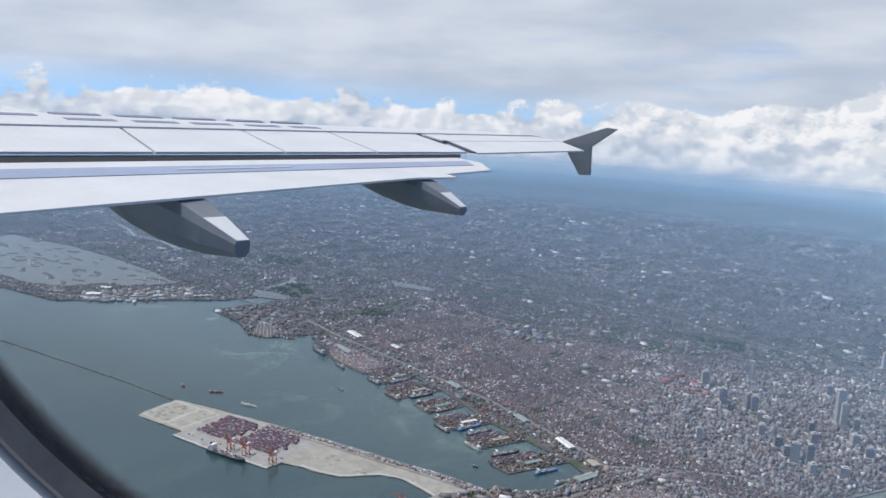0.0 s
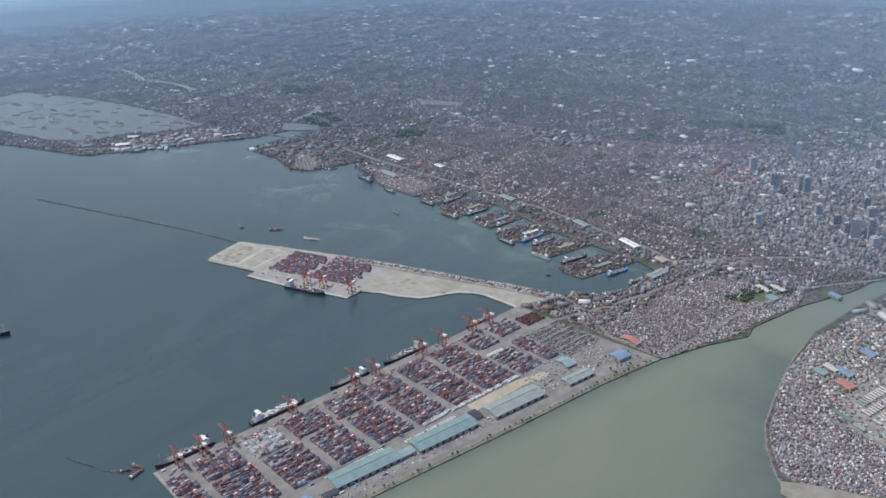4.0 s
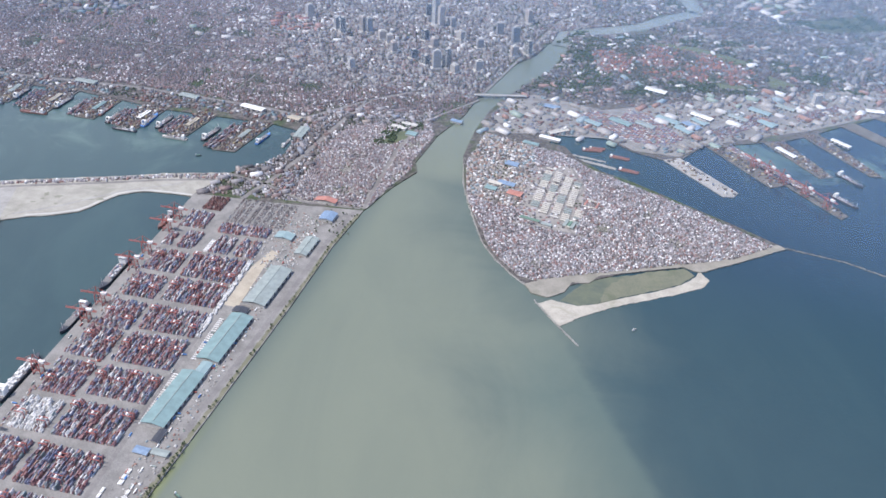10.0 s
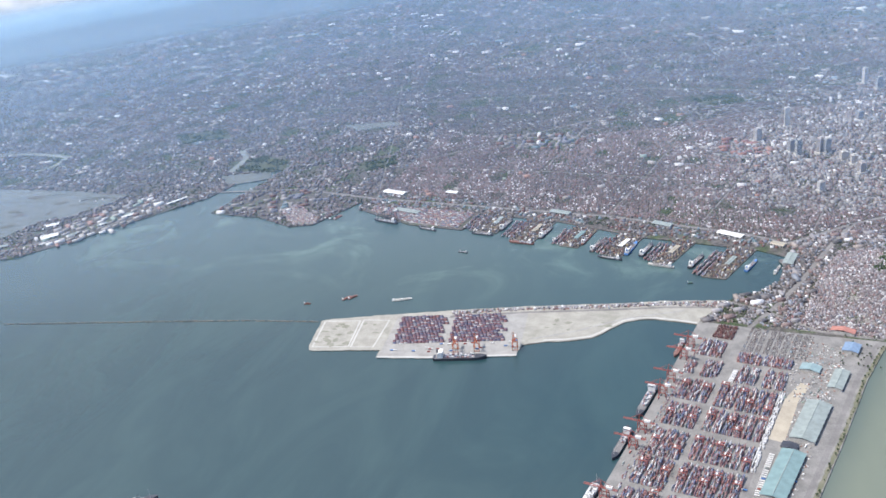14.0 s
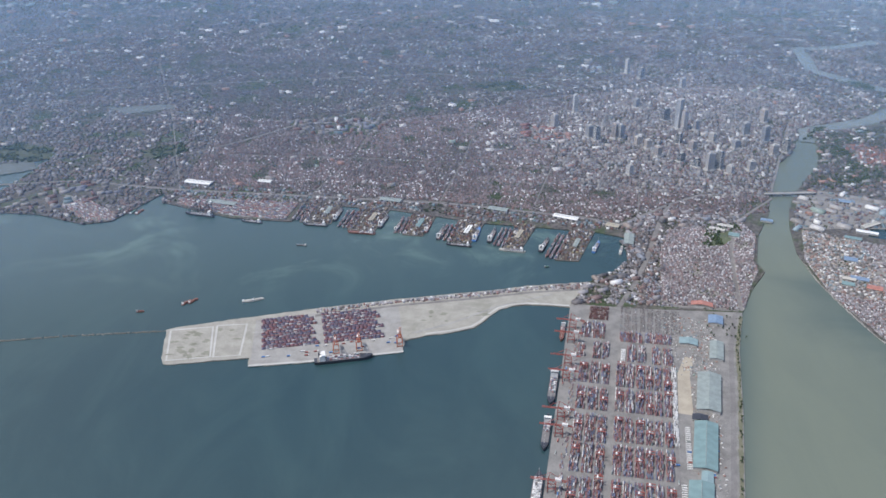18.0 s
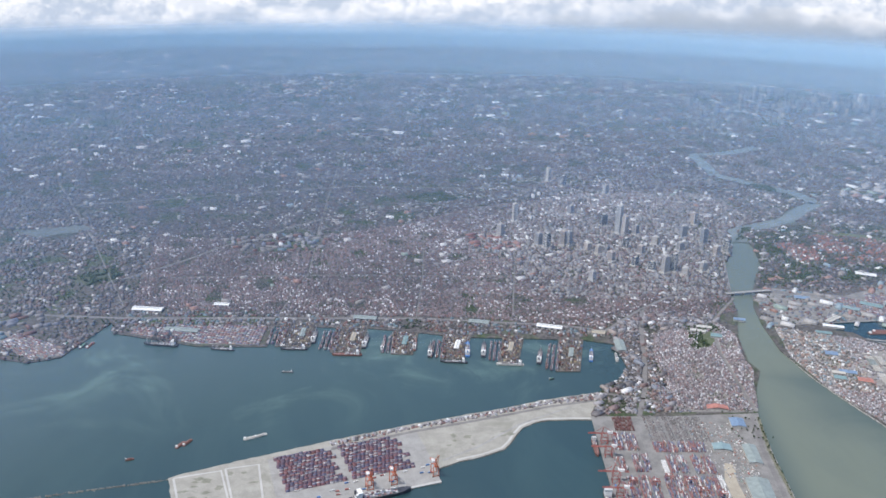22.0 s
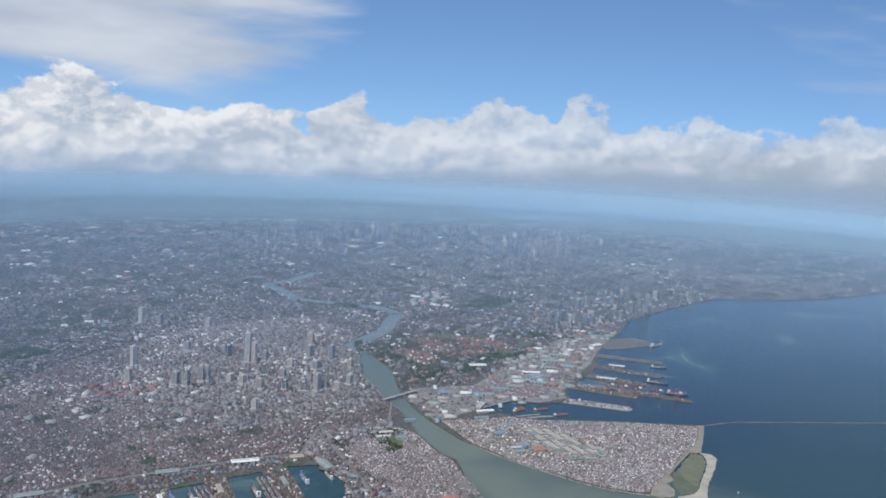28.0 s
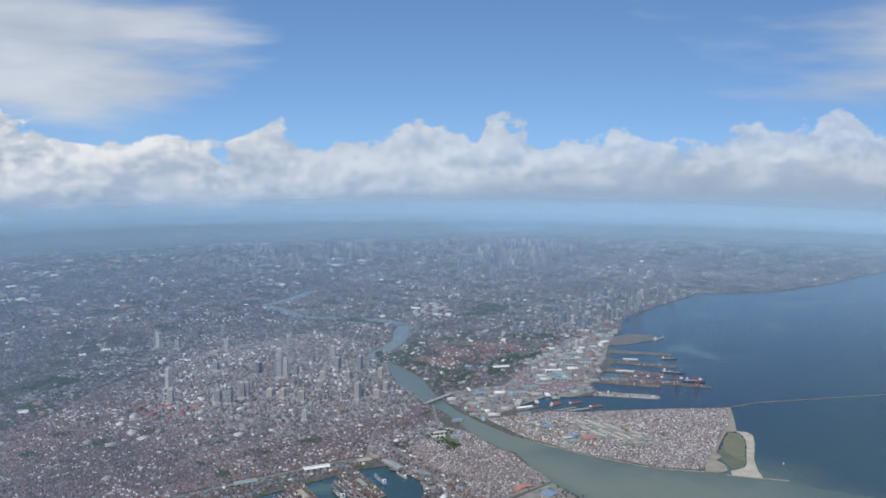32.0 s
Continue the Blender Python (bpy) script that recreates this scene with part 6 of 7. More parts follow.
# ---- towers ----
bay_tower_mat = pieces("bay_tower_walls", [(0, (0.3, 0.29, 0.28)), (0.25, (0.17, 0.2, 0.24)), (0.5, (0.4, 0.37, 0.34)), (0.7, (0.12, 0.14, 0.18)), (0.88, (0.52, 0.5, 0.47))], 0.5, False)
def tower(x, y, height, w0, d0, turn, label, kind, group):
    """A high-rise with its floors as thin ledges, a plant room and a podium."""
    t = thing("tower", label, "tower", group, (x, y, 0.6), turn)
    walls = tower_mat if x < 600 else bay_tower_mat
    part("shaft", solid([((0, 0, height / 2), (w0, d0, height))]), walls if kind else glass_dark, t)
    floors = max(4, int(height / 1.1))
    part("floor_ledges", solid([((0, 0, (k + 0.5) * height / floors), (w0 + 0.12, d0 + 0.12, height / floors * 0.42)) for k in range(floors)]), walls, t)
    for sx in (-1, 1):
        part("corner_pier", solid([((sx * w0 / 2, -d0 / 2, height / 2), (0.4, 0.4, height)), ((sx * w0 / 2, d0 / 2, height / 2), (0.4, 0.4, height))]), walls, t)
    top = part("plant_room", solid([((0.2, 0, height + 0.5), (w0 * 0.5, d0 * 0.5, 1.0))]), wall_paint, t)
    part("podium", solid([((0, 0, 1.0), (w0 * 1.5, d0 * 1.5, 2.0))]), wall_paint, t)


TOWERS = [(160, 916, 24), (134, 873, 16), (165, 844, 15), (171, 835, 18), (190, 842, 18), (195, 841, 17), (227, 934, 12), (250, 893, 15), (257, 869, 36), (262, 866, 24), (274, 863, 13), (249, 827, 12), (258, 810, 11), (222, 794, 12),
          (262, 760, 20), (271, 763, 20), (348, 888, 16), (333, 831, 19), (319, 849, 16), (252, 768, 10), (189, 751, 11), (299, 759, 12), (278, 752, 10), (344, 804, 15), (331, 798, 12), (300, 813, 11), (282, 832, 11), (241, 781, 10)]
TOWERS += [(209, 823, 11), (217, 814, 11), (238, 1058, 21), (251, 1038, 15), (291, 1001, 14), (681, 805, 24), (670, 786, 24), (677, 779, 33), (723, 815, 36), (690, 772, 20), (752, 795, 25), (735, 769, 28), (756, 769, 22), (808, 791, 22)]
TOWERS += [(824, 800, 18), (834, 793, 24), (840, 784, 36), (848, 790, 27), (915, 820, 20), (953, 816, 18), (964, 791, 30), (1039, 888, 16), (1096, 906, 17), (882, 863, 22), (818, 835, 17), (785, 848, 20), (581, 722, 12)]
tone = ("pale concrete high-rise with banded floors", "grey high-rise with dark glass bands", "tall slab block of flats with ledges", "blue-grey office tower with ribbon windows")
for k, (x, y, h) in enumerate(TOWERS):
    tower(x, y, h * (0.66 if x > 600 else 0.86), 4.4 + (k * 37 % 10) * 0.24, 4.0 + (k * 53 % 10) * 0.2, 12 + (k * 29 % 40), tone[k % 4], k % 4 != 3, "city towers")


def skyline(name, clusters, count, low, high, w0, label, mat=None):
    cx, cy, r0 = np.array(clusters).T
    pick = fabric.integers(0, len(cx), count)
    x, y = cx[pick] + fabric.normal(0, 1, count) * r0[pick], cy[pick] + fabric.normal(0, 1, count) * r0[pick] * 0.6
    keep = inside(CITY, x, y)
    x, y = x[keep], y[keep]
    n = len(x)
    w1 = fabric.uniform(0.7, 1.4, n) * w0
    tagged(many_boxes(name, x, y, np.full(n, 0.5), w1, w1 * fabric.uniform(0.6, 1, n), fabric.uniform(low, high, n) ** 1.0, fabric.uniform(0, 1.5, n), mat or skyline_mat), label, "towers", kind="stuff")


skyline_mat = pieces("far_towers", [(0, (0.2, 0.2, 0.21)), (0.3, (0.14, 0.16, 0.2)), (0.55, (0.27, 0.25, 0.24)), (0.75, (0.1, 0.12, 0.16)), (0.92, (0.4, 0.38, 0.36))], 0.6)
skyline("mid_rise_blocks", [(260, 820, 60), (220, 870, 50), (310, 790, 35), (330, 880, 40)], 260, 1.8, 4.6, 2.5, "crowded mid-rise blocks of the old business quarter", core_mat)
skyline("seaside_towers", [(700, 800, 45), (800, 820, 50), (900, 850, 60)], 90, 4, 11, 4.0, "apartment towers behind the seafront road")
skyline("distant_towers", [(716, 1468, 90), (817, 1487, 90), (917, 1400, 80), (1101, 1230, 60), (1252, 1264, 70), (980, 1200, 70)], 260, 5, 15, 6, "hazy far skyline of business towers")
skyline("scattered_towers", [(100, 1100, 200), (500, 1100, 200), (-100, 1000, 150), (700, 1000, 150), (-300, 1300, 300)], 110, 2.0, 5.0, 3.2, "lone mid-rise blocks among low houses", core_mat)

# ---- harbour sheds, yards and cranes ----
SHEDS = [(-204, 731, 24, 7, -14, white_paint, "very long white harbour shed"), (-140, 733, 12, 5, -14, white_paint, "plain white harbour shed with metal roof"), (112, 662, 20, 6, -24, white_paint, "long white shed behind the piers"), (60, 676, 16, 6, -20, grey_roof, "long grey metal-roofed harbour shed"),
         (-30, 694, 18, 6, -16, grey_roof, "long grey metal-roofed harbour shed"), (-175, 690, 26, 6, -16, grey_roof, "long shed on a wharf"), (152, 645, 10, 6, -24, tan_ground, "shed with a yellowish roof"), (168, 612, 18, 7, 78, grey_roof, "grey warehouse by the basin"),
         (380, 668, 16, 6, -40, light_teal, "port shed with a turquoise roof"), (402, 672, 18, 7, -40, teal_roof, "wide teal-roofed port shed"), (422, 668, 16, 6, -40, grey_roof, "port shed with a grey roof"), (440, 680, 20, 7, -40, light_teal, "port shed with a turquoise roof"),
         (470, 690, 18, 6, -40, white_paint, "long port shed with white roof"), (500, 690, 16, 6, -40, grey_roof, "port shed with a grey roof"), (520, 705, 18, 7, -40, light_teal, "port shed with pale blue roof"), (545, 715, 16, 6, -40, grey_roof, "port shed with a grey roof"), (352, 690, 12, 6, -20, blue_roof, "river shed with a blue roof"), (452, 664, 15, 7, -52, light_teal, "wide port shed with a pale blue roof"), (460, 672, 15, 7, -52, blue_roof, "wide port shed with a faded blue roof"), (468, 680, 14, 7, -52, light_teal, "wide port shed with a pale blue roof"), (522, 682, 14, 9, -52, light_teal, "broad turquoise-roofed transit hall"), (354, 640, 17, 4.5, 28, cream_roof, "cream-roofed shed beside the basin"),
         (524, 636, 18, 4, -57, white_paint, "narrow white shed along a pier"), (572, 655, 16, 4, -52, white_paint, "narrow white shed along a pier"), (440, 736, 18, 7, -30, white_paint, "white hall near the park"), (620, 712, 14, 6, -10, white_paint, "white terminal hall by the sea")]
for x, y, l, w0, turn, mat, label in SHEDS:
    warehouse("shed", (x, y, 0.6), turn, l, w0, 1.7, mat, label, "harbour sheds", ribs=4)


def yard_stacks(name, origin, turn, rows_n, length, label, within=None, gap=0.72):
    c, s = math.cos(radians(turn)), math.sin(radians(turn))
    items = [(u, r * gap, int(fabric.integers(1, 4))) for r in range(rows_n) if r % 5 < 3 for u in np.arange(0, length, 2.56) if fabric.random() < 0.85 and (within is None or inside(within, np.array([origin[0] + c * u - s * r * gap]), np.array([origin[1] + s * u + c * r * gap]))[0])]
    stacks(name, items, lambda u, v: (origin[0] + c * u - s * v, origin[1] + s * u + c * v, 0.62), turn, stack_mat, label)


yard_stacks("port_container_stacks", (358, 648), -28, 74, 46, "reddish container rows in the south port", PORT_YARD)
yard_stacks("port_container_stacks", (398, 648), -28, 74, 56, "reddish container rows in the south port", PORT_YARD)
yard_stacks("port_container_stacks", (486, 652), 34, 16, 60, "reddish container rows behind the south piers")
yard_stacks("port_container_stacks", (560, 690), 30, 14, 50, "reddish container rows behind the south piers")
for k, zone in enumerate(NORTH_YARDS):
    slab("port_yard", zone, 0.65, 0.06, yard_mat, "paved container yard of the north harbour", "yard")
    yard_stacks("north_container_stacks", ((-310, 660), (-206, 662))[k], (-38, -12)[k], 80, 100, "rows of rusty containers in the north harbour", zone)
yard_stacks("inner_container_stacks", (168, 532), 76, 10, 26, "rows of containers near the pier gate")
yard_stacks("pier_container_stacks", (488, 632), -57, 8, 78, "containers lined up on a south pier")
yard_stacks("pier_container_stacks", (108, 592), 70, 14, 40, "stacked cargo on a harbour pier")
yard_stacks("pier_container_stacks", (70, 612), 74, 12, 30, "stacked cargo on a harbour pier")
yard_stacks("pier_container_stacks", (29, 622), 76, 14, 28, "stacked cargo on a harbour pier")
yard_stacks("pier_container_stacks", (-6, 634), 78, 14, 26, "stacked cargo on a harbour pier")
yard_stacks("pier_container_stacks", (-48, 644), 78, 20, 30, "stacked cargo on a harbour pier")
yard_stacks("pier_container_stacks", (-86, 658), 80, 18, 26, "stacked cargo on a harbour pier")
for x, y, turn, mat in ((536, 550, 33, red_steel), (526, 566, 33, red_steel), (515, 582, 33, red_steel), (500, 604, 33, red_steel), (508, 594, 33, red_steel), (-178, 674, 165, dark_steel), (-168, 672, 165, dark_steel)):
    quay_crane((x, y, 0.6), turn, mat, "tall harbour crane on a pier" if mat is dark_steel else "red gantry crane on a south pier")

# ---- clutter on the harbour piers and quays ----
cargo_mat = pieces("mixed_cargo", [(0, (0.13, 0.11, 0.1)), (0.25, (0.17, 0.09, 0.08)), (0.42, (0.28, 0.24, 0.19)), (0.58, (0.08, 0.08, 0.09)), (0.74, (0.15, 0.18, 0.24)), (0.86, (0.34, 0.29, 0.18)), (0.93, (0.7, 0.69, 0.67))], 0.7)
for k, p in enumerate(PIERS[:10]):
    xs, ys = [q[0] for q in p], [q[1] for q in p]
    x, y = fabric.uniform(min(xs), max(xs), 1500), fabric.uniform(min(ys), max(ys), 1500)
    keep = inside(p, x, y) & (inside(p, x + 1.2, y) & inside(p, x - 1.2, y) & inside(p, x, y - 1.2))
    x, y = x[keep][:(420, 260)[k > 5]], y[keep][:(420, 260)[k > 5]]
    if k == 6:
        x, y = x[:50], y[:50]
    n = len(x)
    q = fabric.uniform(0.5, 2.4, n)
    turn0 = math.atan2(p[2][1] - p[1][1], p[2][0] - p[1][0])
    tagged(many_boxes("pier_cargo", x, y, np.full(n, 0.61), q, q * fabric.uniform(0.3, 0.7, n), fabric.uniform(0.25, 1.3, n), turn0 + (fabric.random(n) < 0.2) * 1.57 + fabric.normal(0, 0.05, n), cargo_mat, q * 0.08), "mixed cargo, sheds and vehicles crowded on a harbour pier", "cargo", kind="stuff")
for k, p in enumerate(PIERS[:6]):
    (ax, ay), (bx, by) = p[1], p[2]
    turn0 = math.degrees(math.atan2(by - ay, bx - ax))
    warehouse("pier_shed", (ax - 7 + (bx - ax) * 0.4, ay + (by - ay) * 0.4, 0.61), turn0, 14, 3.2, 1.6, (grey_roof, tan_ground, white_paint, teal_roof, tan_ground, grey_roof)[k], ("long grey-roofed transit shed on a pier", "transit shed with an ochre roof on a pier", "white transit shed on a pier", "dark teal transit shed on a pier", "transit shed with an ochre roof on a pier", "long grey-roofed transit shed on a pier")[k], "transit sheds", ribs=3)
    for j in range(3):
        f = 0.15 + 0.3 * j
        c = thing("harbour_crane", "small dark luffing crane on a pier", "crane", "pier cranes", (p[0][0] + 2 + (p[3][0] - p[0][0]) * f, p[0][1] + (p[3][1] - p[0][1]) * f, 0.61), 40 * j + 60 * k)
        part("pedestal", solid([((0, 0, 1.2), (0.7, 0.7, 2.4))]), dark_steel, c)
        part("machinery_house", solid([((-0.3, 0, 2.7), (1.5, 0.9, 0.8))]), rust_paint, c)
        part("jib", beam((0.3, 0, 2.7), (4.2, 0, 5.6), 0.24), rust_paint, c)
for x, y, l, w0, turn, mat, label in ((-510, 600, 16, 9, 45, white_paint, "broad white fish-port hall"), (-456, 655, 12, 4, 50, white_paint, "white shed along the north quay"), (-426, 690, 22, 3, 58, white_paint, "very long white quay shed"), (-528, 628, 12, 6, 40, white_paint, "pale cold-store hall with metal roof"),
                                      (-486, 610, 9, 4, 45, grey_roof, "grey shed along the north quay"), (-470, 634, 10, 4, 48, grey_roof, "grey shed along the north quay"), (-545, 578, 10, 5, 40, grey_roof, "grey shed at the end of a strip")):
    warehouse("fish_port_shed", (x, y, 0.6), turn, l, w0, 1.7, mat, label, "north quay sheds", ribs=3)
for k in range(22):
    barge(-620 + fabric.uniform(-120, 110), 650 + fabric.uniform(-50, 60), fabric.uniform(0, 180), 9 + 5 * fabric.random(), dark_steel, cargo_mat, "dark fishing vessel moored in a lagoon") if k % 2 else None

# ---- the airliner's wing and window, as they stand at the start ----
wing_white = plain("white_wing_paint", (0.66, 0.67, 0.68), 0.4, vary=0.08, scale=6.0)
wing_grey = plain("grey_wing_paint", (0.5, 0.53, 0.58), 0.35, vary=0.12, scale=6.0)
# fairing grey, darkened to paint in the flap's shade; the fence shares it
shaded_fair_grey = plain("shade_darkened_fairing_grey", (0.17, 0.19, 0.22), 0.4, vary=0.12, scale=6.0)
stripe_blue = plain("blue_grey_walkway", (0.3, 0.36, 0.5), 0.4, vary=0.12, scale=6.0)
seal_dark = plain("dark_sealant", (0.035, 0.045, 0.07), 0.6, vary=0.2, scale=8.0)
gap_shade = plain("painted_gap_shade", (0.012, 0.015, 0.026), 0.9, vary=0.3, scale=8.0)
letter_blue = plain("dark_blue_marking", (0.2, 0.23, 0.33), 0.5, vary=0.1, scale=8.0)
wing = new("airliner_wing")
span, fore, rise = Vector((0.0255, 0.9988, -0.0419)), Vector((-0.9952, 0.0293, 0.093)), Vector((0.0941, 0.0393, 0.9948))
wing.matrix_basis = Matrix(((span.x * S, fore.x * S, rise.x * S, 484.206), (span.y * S, fore.y * S, rise.y * S, 94.643), (span.z * S, fore.z * S, rise.z * S, 286.527), (0, 0, 0, 1)))
tagged(wing, "white airliner wing with flaps, fairings and a tip fence", "wing")


def plate(name, outline, top, thick, mat, label="", parent=None):
    """A thin panel of the wing: outline in metres along span and chord, anticlockwise."""
    return part(name, prism([p for p in outline], top - thick, top), mat, parent or wing, label)


# the skin, gently cambered between nose and rear spar
cols, rows_v = [], 9
for s0, nose in ((-6.0, 7.3), (-1.5, 6.35), (2.0, 5.92), (5.0, 5.5), (7.5, 5.2), (10.0, 4.95), (11.5, 4.75), (12.3, 4.2), (12.68, 3.62)):
    cols.append([(s0, 4.22 + (nose - 4.22) * k / (rows_v - 1), -0.28 * (k / (rows_v - 1)) ** 9 * min(1, (13.2 - s0) / 6)) for k in range(rows_v)])
verts = [p for c in cols for p in c] + [(x, y, -0.04 - 0.3 * min(1, max(0, (12.4 - x) / 5))) for c in cols for x, y, z in (c[0], c[-1])]
faces = [(i * rows_v + k, (i + 1) * rows_v + k, (i + 1) * rows_v + k + 1, i * rows_v + k + 1) for i in range(8) for k in range(rows_v - 1)]
base = 9 * rows_v
faces += [(base + 2 * i, base + 2 * i + 1, base + 2 * i + 3, base + 2 * i + 2) for i in range(8)]
faces += [((i + 1) * rows_v - 1, (i + 2) * rows_v - 1, base + 2 * i + 3, base + 2 * i + 1) for i in range(8)]
part("wing_skin", (verts, faces), wing_white, wing, smooth=True)
for a, b in ((-3.2, -0.1), (-0.06, 2.86), (2.9, 4.8), (4.84, 6.48), (6.52, 8.5)):
    plate("spoiler", [(a, 2.5), (b, 2.5), (b + 0.45, 4.17), (a + 0.45, 4.17)], -0.01, 0.03, wing_white)
plate("inner_skin", [(-6.0, 2.5), (-3.24, 2.5), (-2.79, 4.17), (-6.0, 4.17)], -0.01, 0.03, wing_white)
plate("aileron", [(8.62, 2.38), (12.03, 2.62), (12.6, 3.58), (9.0, 3.45)], -0.005, 0.025, wing_white)
plate("outer_panel", [(9.0, 3.49), (12.6, 3.62), (12.5, 4.15), (9.1, 4.17)], -0.005, 0.025, wing_white)
# near-black sheet that paints the shade inside the slot ahead of the flap
plate("rear_spar", [(-6.0, 1.95), (7.9, 2.1), (8.4, 2.53), (-6.0, 2.53)], -0.058, 0.03, gap_shade, "dark sheet painting the shade in the flap gap")
flap = plate("flap", [(0.0, 0.0), (5.72, 0.85), (6.42, 0.8), (6.45, 1.02), (7.6, 1.2), (7.98, 1.72), (7.87, 2.12), (0.62, 2.0)], -0.03, 0.025, wing_white)
plate("walkway_stripe", [(0.3, 1.24), (7.6, 1.54), (7.74, 1.84), (0.42, 1.66)], -0.022, 0.006, stripe_blue, "blue-grey stripe", flap)
plate("bright_strip", [(2.6, 1.5), (4.2, 1.55), (4.2, 1.58), (2.6, 1.53)], -0.015, 0.005, wing_white, "thin bright strip", flap)
plate("inner_flap", [(-6.0, -1.2), (-0.12, -0.14), (0.46, 1.98), (-6.0, 1.9)], -0.05, 0.025, wing_white)
plate("seam", [(-6.0, 4.19), (12.4, 4.17), (12.4, 4.21), (-6.0, 4.23)], 0.012, 0.02, wing_grey)
plate("seam", [(8.5, 2.45), (8.62, 2.4), (9.05, 3.48), (8.97, 3.5)], 0.006, 0.02, seal_dark)


def fairing(s0, stations, half):
    """A canoe-shaped flap track fairing under the wing, lofted through stations of chord, top, bottom and width."""
    verts, faces = [], []
    for c0, top, low, w0 in stations:
        mid = top - 0.22 * (top - low)
        for x, z in ((-0.8, top), (0.8, top), (1.0, mid), (0.94, low + 0.3 * (top - low)), (0.5, low), (-0.5, low), (-0.94, low + 0.3 * (top - low)), (-1.0, mid)):
            verts.append((s0 + x * half * w0, c0, z))
    for k in range(len(stations) - 1):
        faces += [(8 * k + i, 8 * k + (i + 1) % 8, 8 * k + 8 + (i + 1) % 8, 8 * k + 8 + i) for i in range(8)]
    end = 8 * len(stations) - 8
    part("flap_fairing", (verts, faces + [tuple(range(8))[::-1], tuple(range(end, end + 8))]), shaded_fair_grey, wing, "canoe-shaped fairing, its grey darkened as shade")
    # added white plate: paints sunlight on the tail beyond the flap's shadow
    (c1, t1, _, w1), (c2, t2, _, w2) = stations[-2:]
    part("fairing_top", ([(s0 + x * 0.78 * half * w0, c0, z + dz) for dz in (0.006, 0.0) for c0, z, w0 in ((c1, t1, w1), (c2, t2, w2)) for x in (-1, 1)], [(0, 1, 3, 2), (4, 6, 7, 5), (0, 4, 5, 1), (2, 3, 7, 6), (0, 2, 6, 4), (1, 5, 7, 3)]), wing_white, wing, "white plate painting sunlight on a fairing's tail")


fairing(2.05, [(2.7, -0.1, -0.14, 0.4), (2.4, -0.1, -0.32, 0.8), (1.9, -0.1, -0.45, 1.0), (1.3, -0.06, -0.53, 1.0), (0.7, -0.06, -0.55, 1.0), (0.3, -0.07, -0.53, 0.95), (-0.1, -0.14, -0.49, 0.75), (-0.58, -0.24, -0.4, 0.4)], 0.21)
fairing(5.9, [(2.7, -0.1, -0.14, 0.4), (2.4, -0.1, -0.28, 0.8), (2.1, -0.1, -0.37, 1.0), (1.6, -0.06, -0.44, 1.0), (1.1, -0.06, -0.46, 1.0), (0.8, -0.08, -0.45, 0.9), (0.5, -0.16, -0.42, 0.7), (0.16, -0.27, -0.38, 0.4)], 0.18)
part("tip_fence", ([(x + q, c0, z0) for q in (-0.03, 0.03) for x, c0, z0 in ((12.6, 3.55, 0.0), (12.6, 3.0, -0.57), (12.6, 2.76, -0.53), (12.6, 2.84, 0.03), (12.6, 2.32, 0.47), (12.6, 2.55, 0.46))], [(0, 1, 2, 3, 4, 5), (11, 10, 9, 8, 7, 6)] + [(k, 6 + k, 6 + (k + 1) % 6, (k + 1) % 6) for k in range(6)]), shaded_fair_grey, wing, "grey arrow-shaped tip fence")
for s0, wide in ((0.35, 0.6), (1.3, 0.6), (2.25, 0.62), (3.2, 0.7), (4.15, 0.68), (5.05, 0.66), (5.95, 0.6), (6.75, 0.55)):
    for c0 in ((0.0,) if s0 == 2.25 else (-0.24, 0.24)):
        mid = 5.2 - 0.06 * s0 + c0
        plate("marking_bar", [(s0 - wide / 2, mid - 0.08), (s0 + wide / 2, mid - 0.1), (s0 + wide / 2, mid + 0.06), (s0 - wide / 2, mid + 0.08)], 0.006, 0.05, letter_blue, "plain grey-blue marking bar")

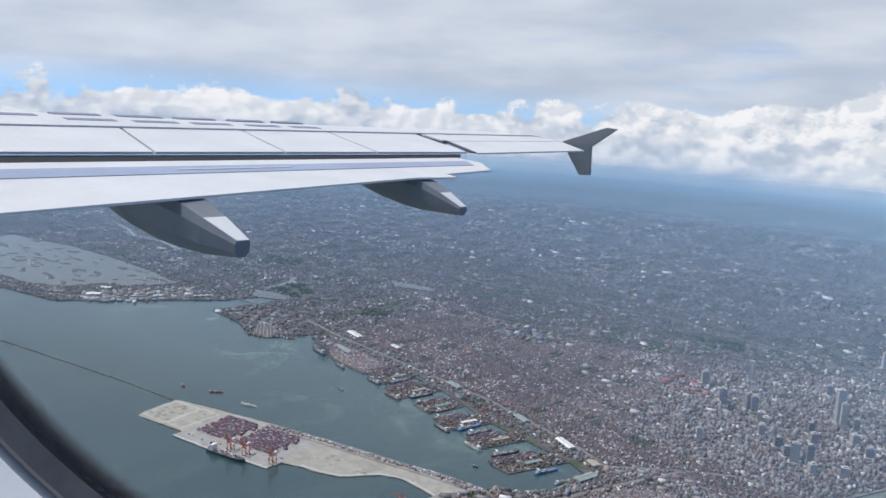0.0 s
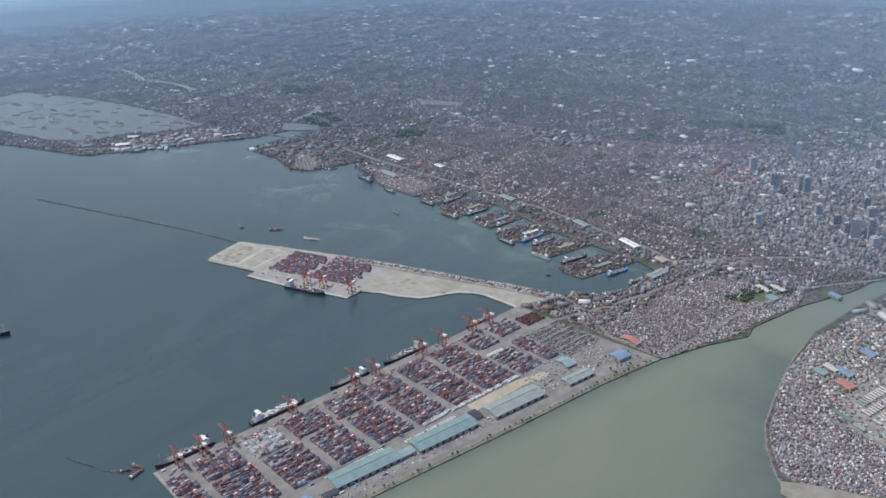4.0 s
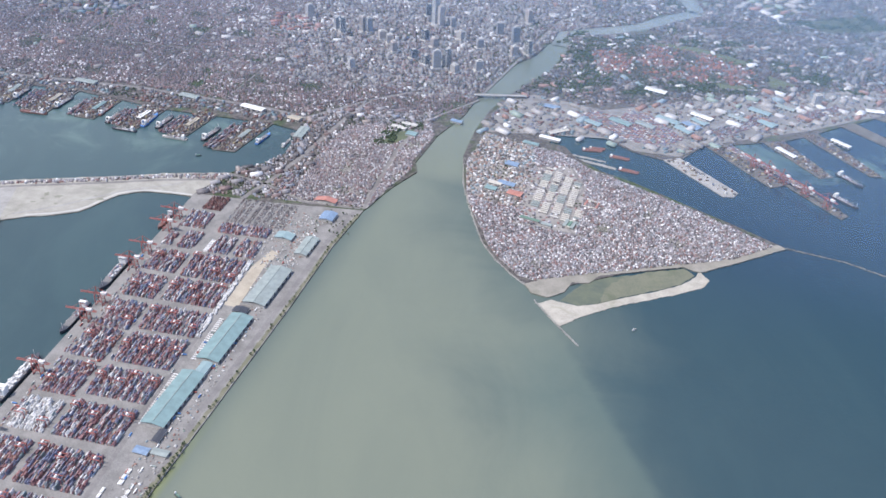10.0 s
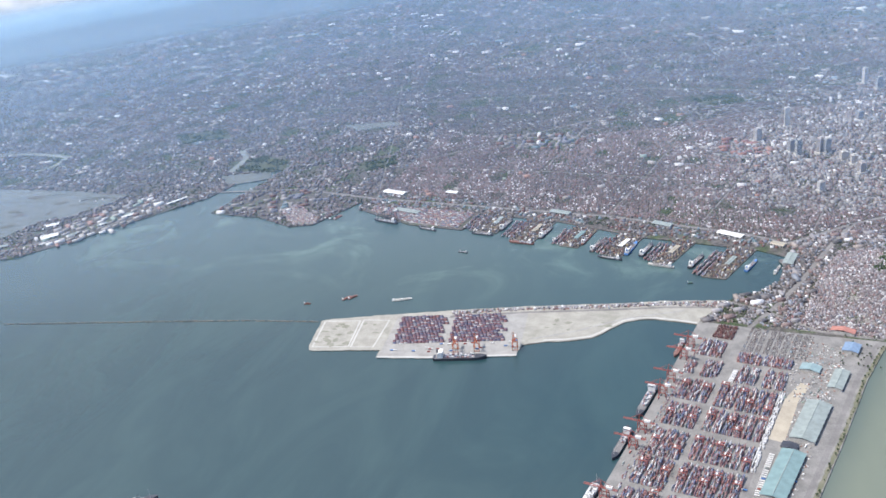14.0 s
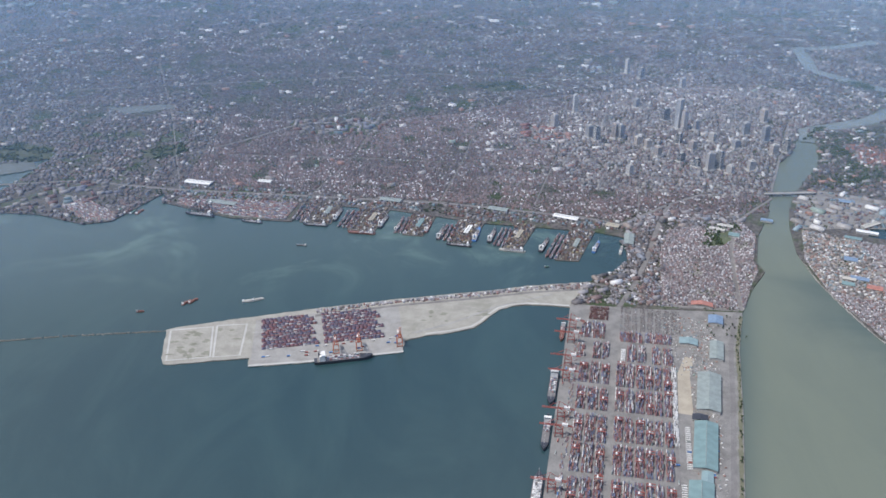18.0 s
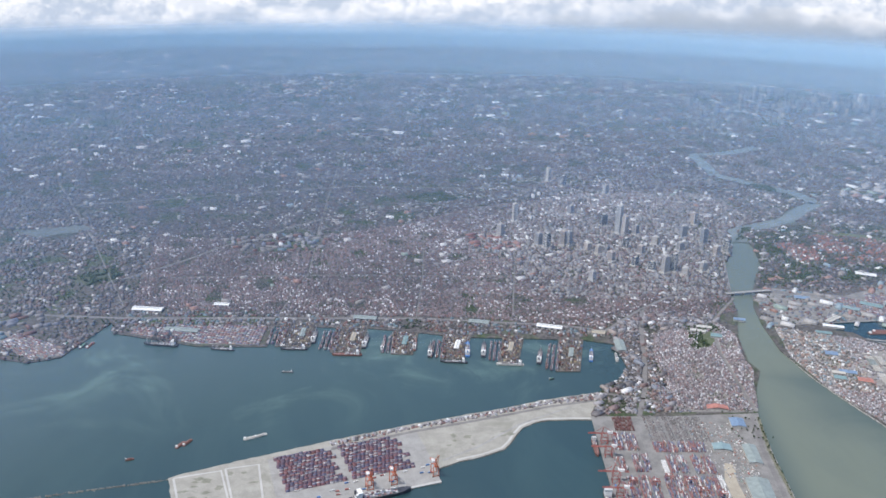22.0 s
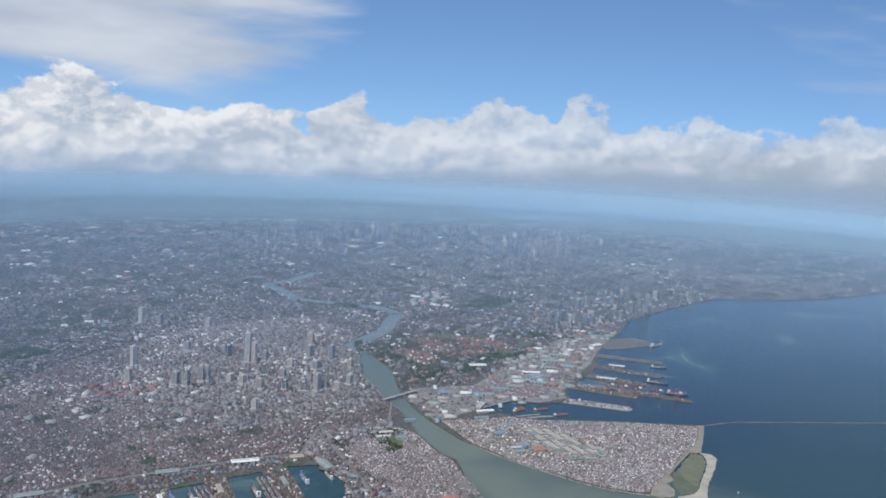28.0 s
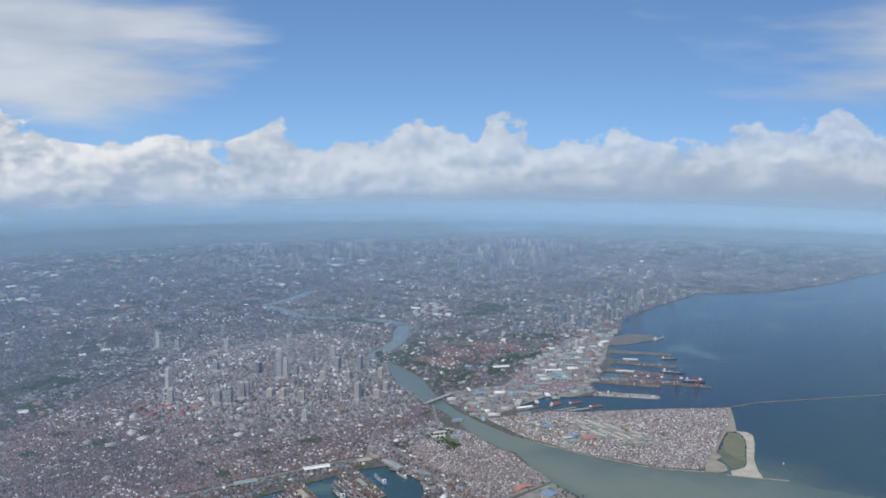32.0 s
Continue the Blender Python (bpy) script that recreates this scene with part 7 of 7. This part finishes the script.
# the cabin window's rim, close to the eye
rim = new("window_surround")
right_w, up_w, ahead_w = Vector((0.7318, 0.6815, 0.0047)), Vector((-0.1594, 0.1644, 0.9734)), Vector((-0.6626, 0.7131, -0.2289))
eye_w = Vector((485.69, 94.05, 286.79))
rim.matrix_basis = Matrix(((right_w.x, up_w.x, -ahead_w.x, eye_w.x), (right_w.y, up_w.y, -ahead_w.y, eye_w.y), (right_w.z, up_w.z, -ahead_w.z, eye_w.z), (0, 0, 0, 1)))
tagged(rim, "pale plastic surround of an airliner window with a dark seal", "window surround")
panel_white = plain("cabin_plastic", (0.85, 0.83, 0.79), 0.6, vary=0.06, scale=20.0)


def arc_band(r0, r1, z0, z1, turns):
    """A curved band round the window's middle, sloping from the inner to the outer radius."""
    verts = []
    for d in turns:
        c, s = math.cos(radians(d)), math.sin(radians(d))
        for r, z in ((r0, z0), (r1, z1), (r1, z1 + 0.003), (r0, z0 + 0.003)):
            verts.append((0.014 + r * c, 0.0429 + r * s, z))
    n = len(turns)
    faces = [(4 * k + i, 4 * k + 4 + i, 4 * k + 4 + (i + 1) % 4, 4 * k + (i + 1) % 4) for k in range(n - 1) for i in range(4)]
    return verts, faces + [(0, 1, 2, 3), (4 * n - 1, 4 * n - 2, 4 * n - 3, 4 * n - 4)]


sweep = [196 + 2 * k for k in range(33)]


def lip_material(name, cover):
    """Partly see-through dark grey, for bands that imitate an out-of-focus edge."""
    m, n = material(name)
    body = n.add("ShaderNodeBsdfPrincipled", {"Base Color": (0.05, 0.05, 0.055, 1), "Roughness": 0.7})
    n.add("ShaderNodeOutputMaterial", {0: n.add("ShaderNodeMixShader", {0: cover, 1: n.add("ShaderNodeBsdfTransparent").outputs[0], 2: body.outputs[0]}).outputs[0]})
    return m


# added bands of rising cover: they imitate the seal's out-of-focus inner edge
for k in range(6):
    part("seal_lip", arc_band(0.0868 + 0.0004 * k, 0.0872 + 0.0004 * k, -0.1205, -0.1205, sweep), lip_material("seal_blur", (k + 0.5) / 6.5), rim, "see-through band imitating the seal's blurred edge")
part("seal", arc_band(0.0892, 0.0916, -0.12, -0.119, sweep), plain("worn_black_rubber", (0.085, 0.085, 0.09), 0.7, vary=0.3, scale=60.0), rim, "dark rubber seal")
# added bands graded from dark to pale imitate the blurred outer edge
for k in range(5):
    tone_k = 0.12 + 0.13 * k
    part("seal_edge", arc_band(0.0916 + 0.0003 * k, 0.0919 + 0.0003 * k, -0.119, -0.1185, sweep), plain("seal_blur_grey", (tone_k, tone_k, tone_k), 0.7, vary=0.06, scale=60.0), rim)
part("panel", arc_band(0.0931, 0.15, -0.118, -0.062, sweep), panel_white, rim, "pale plastic panel")
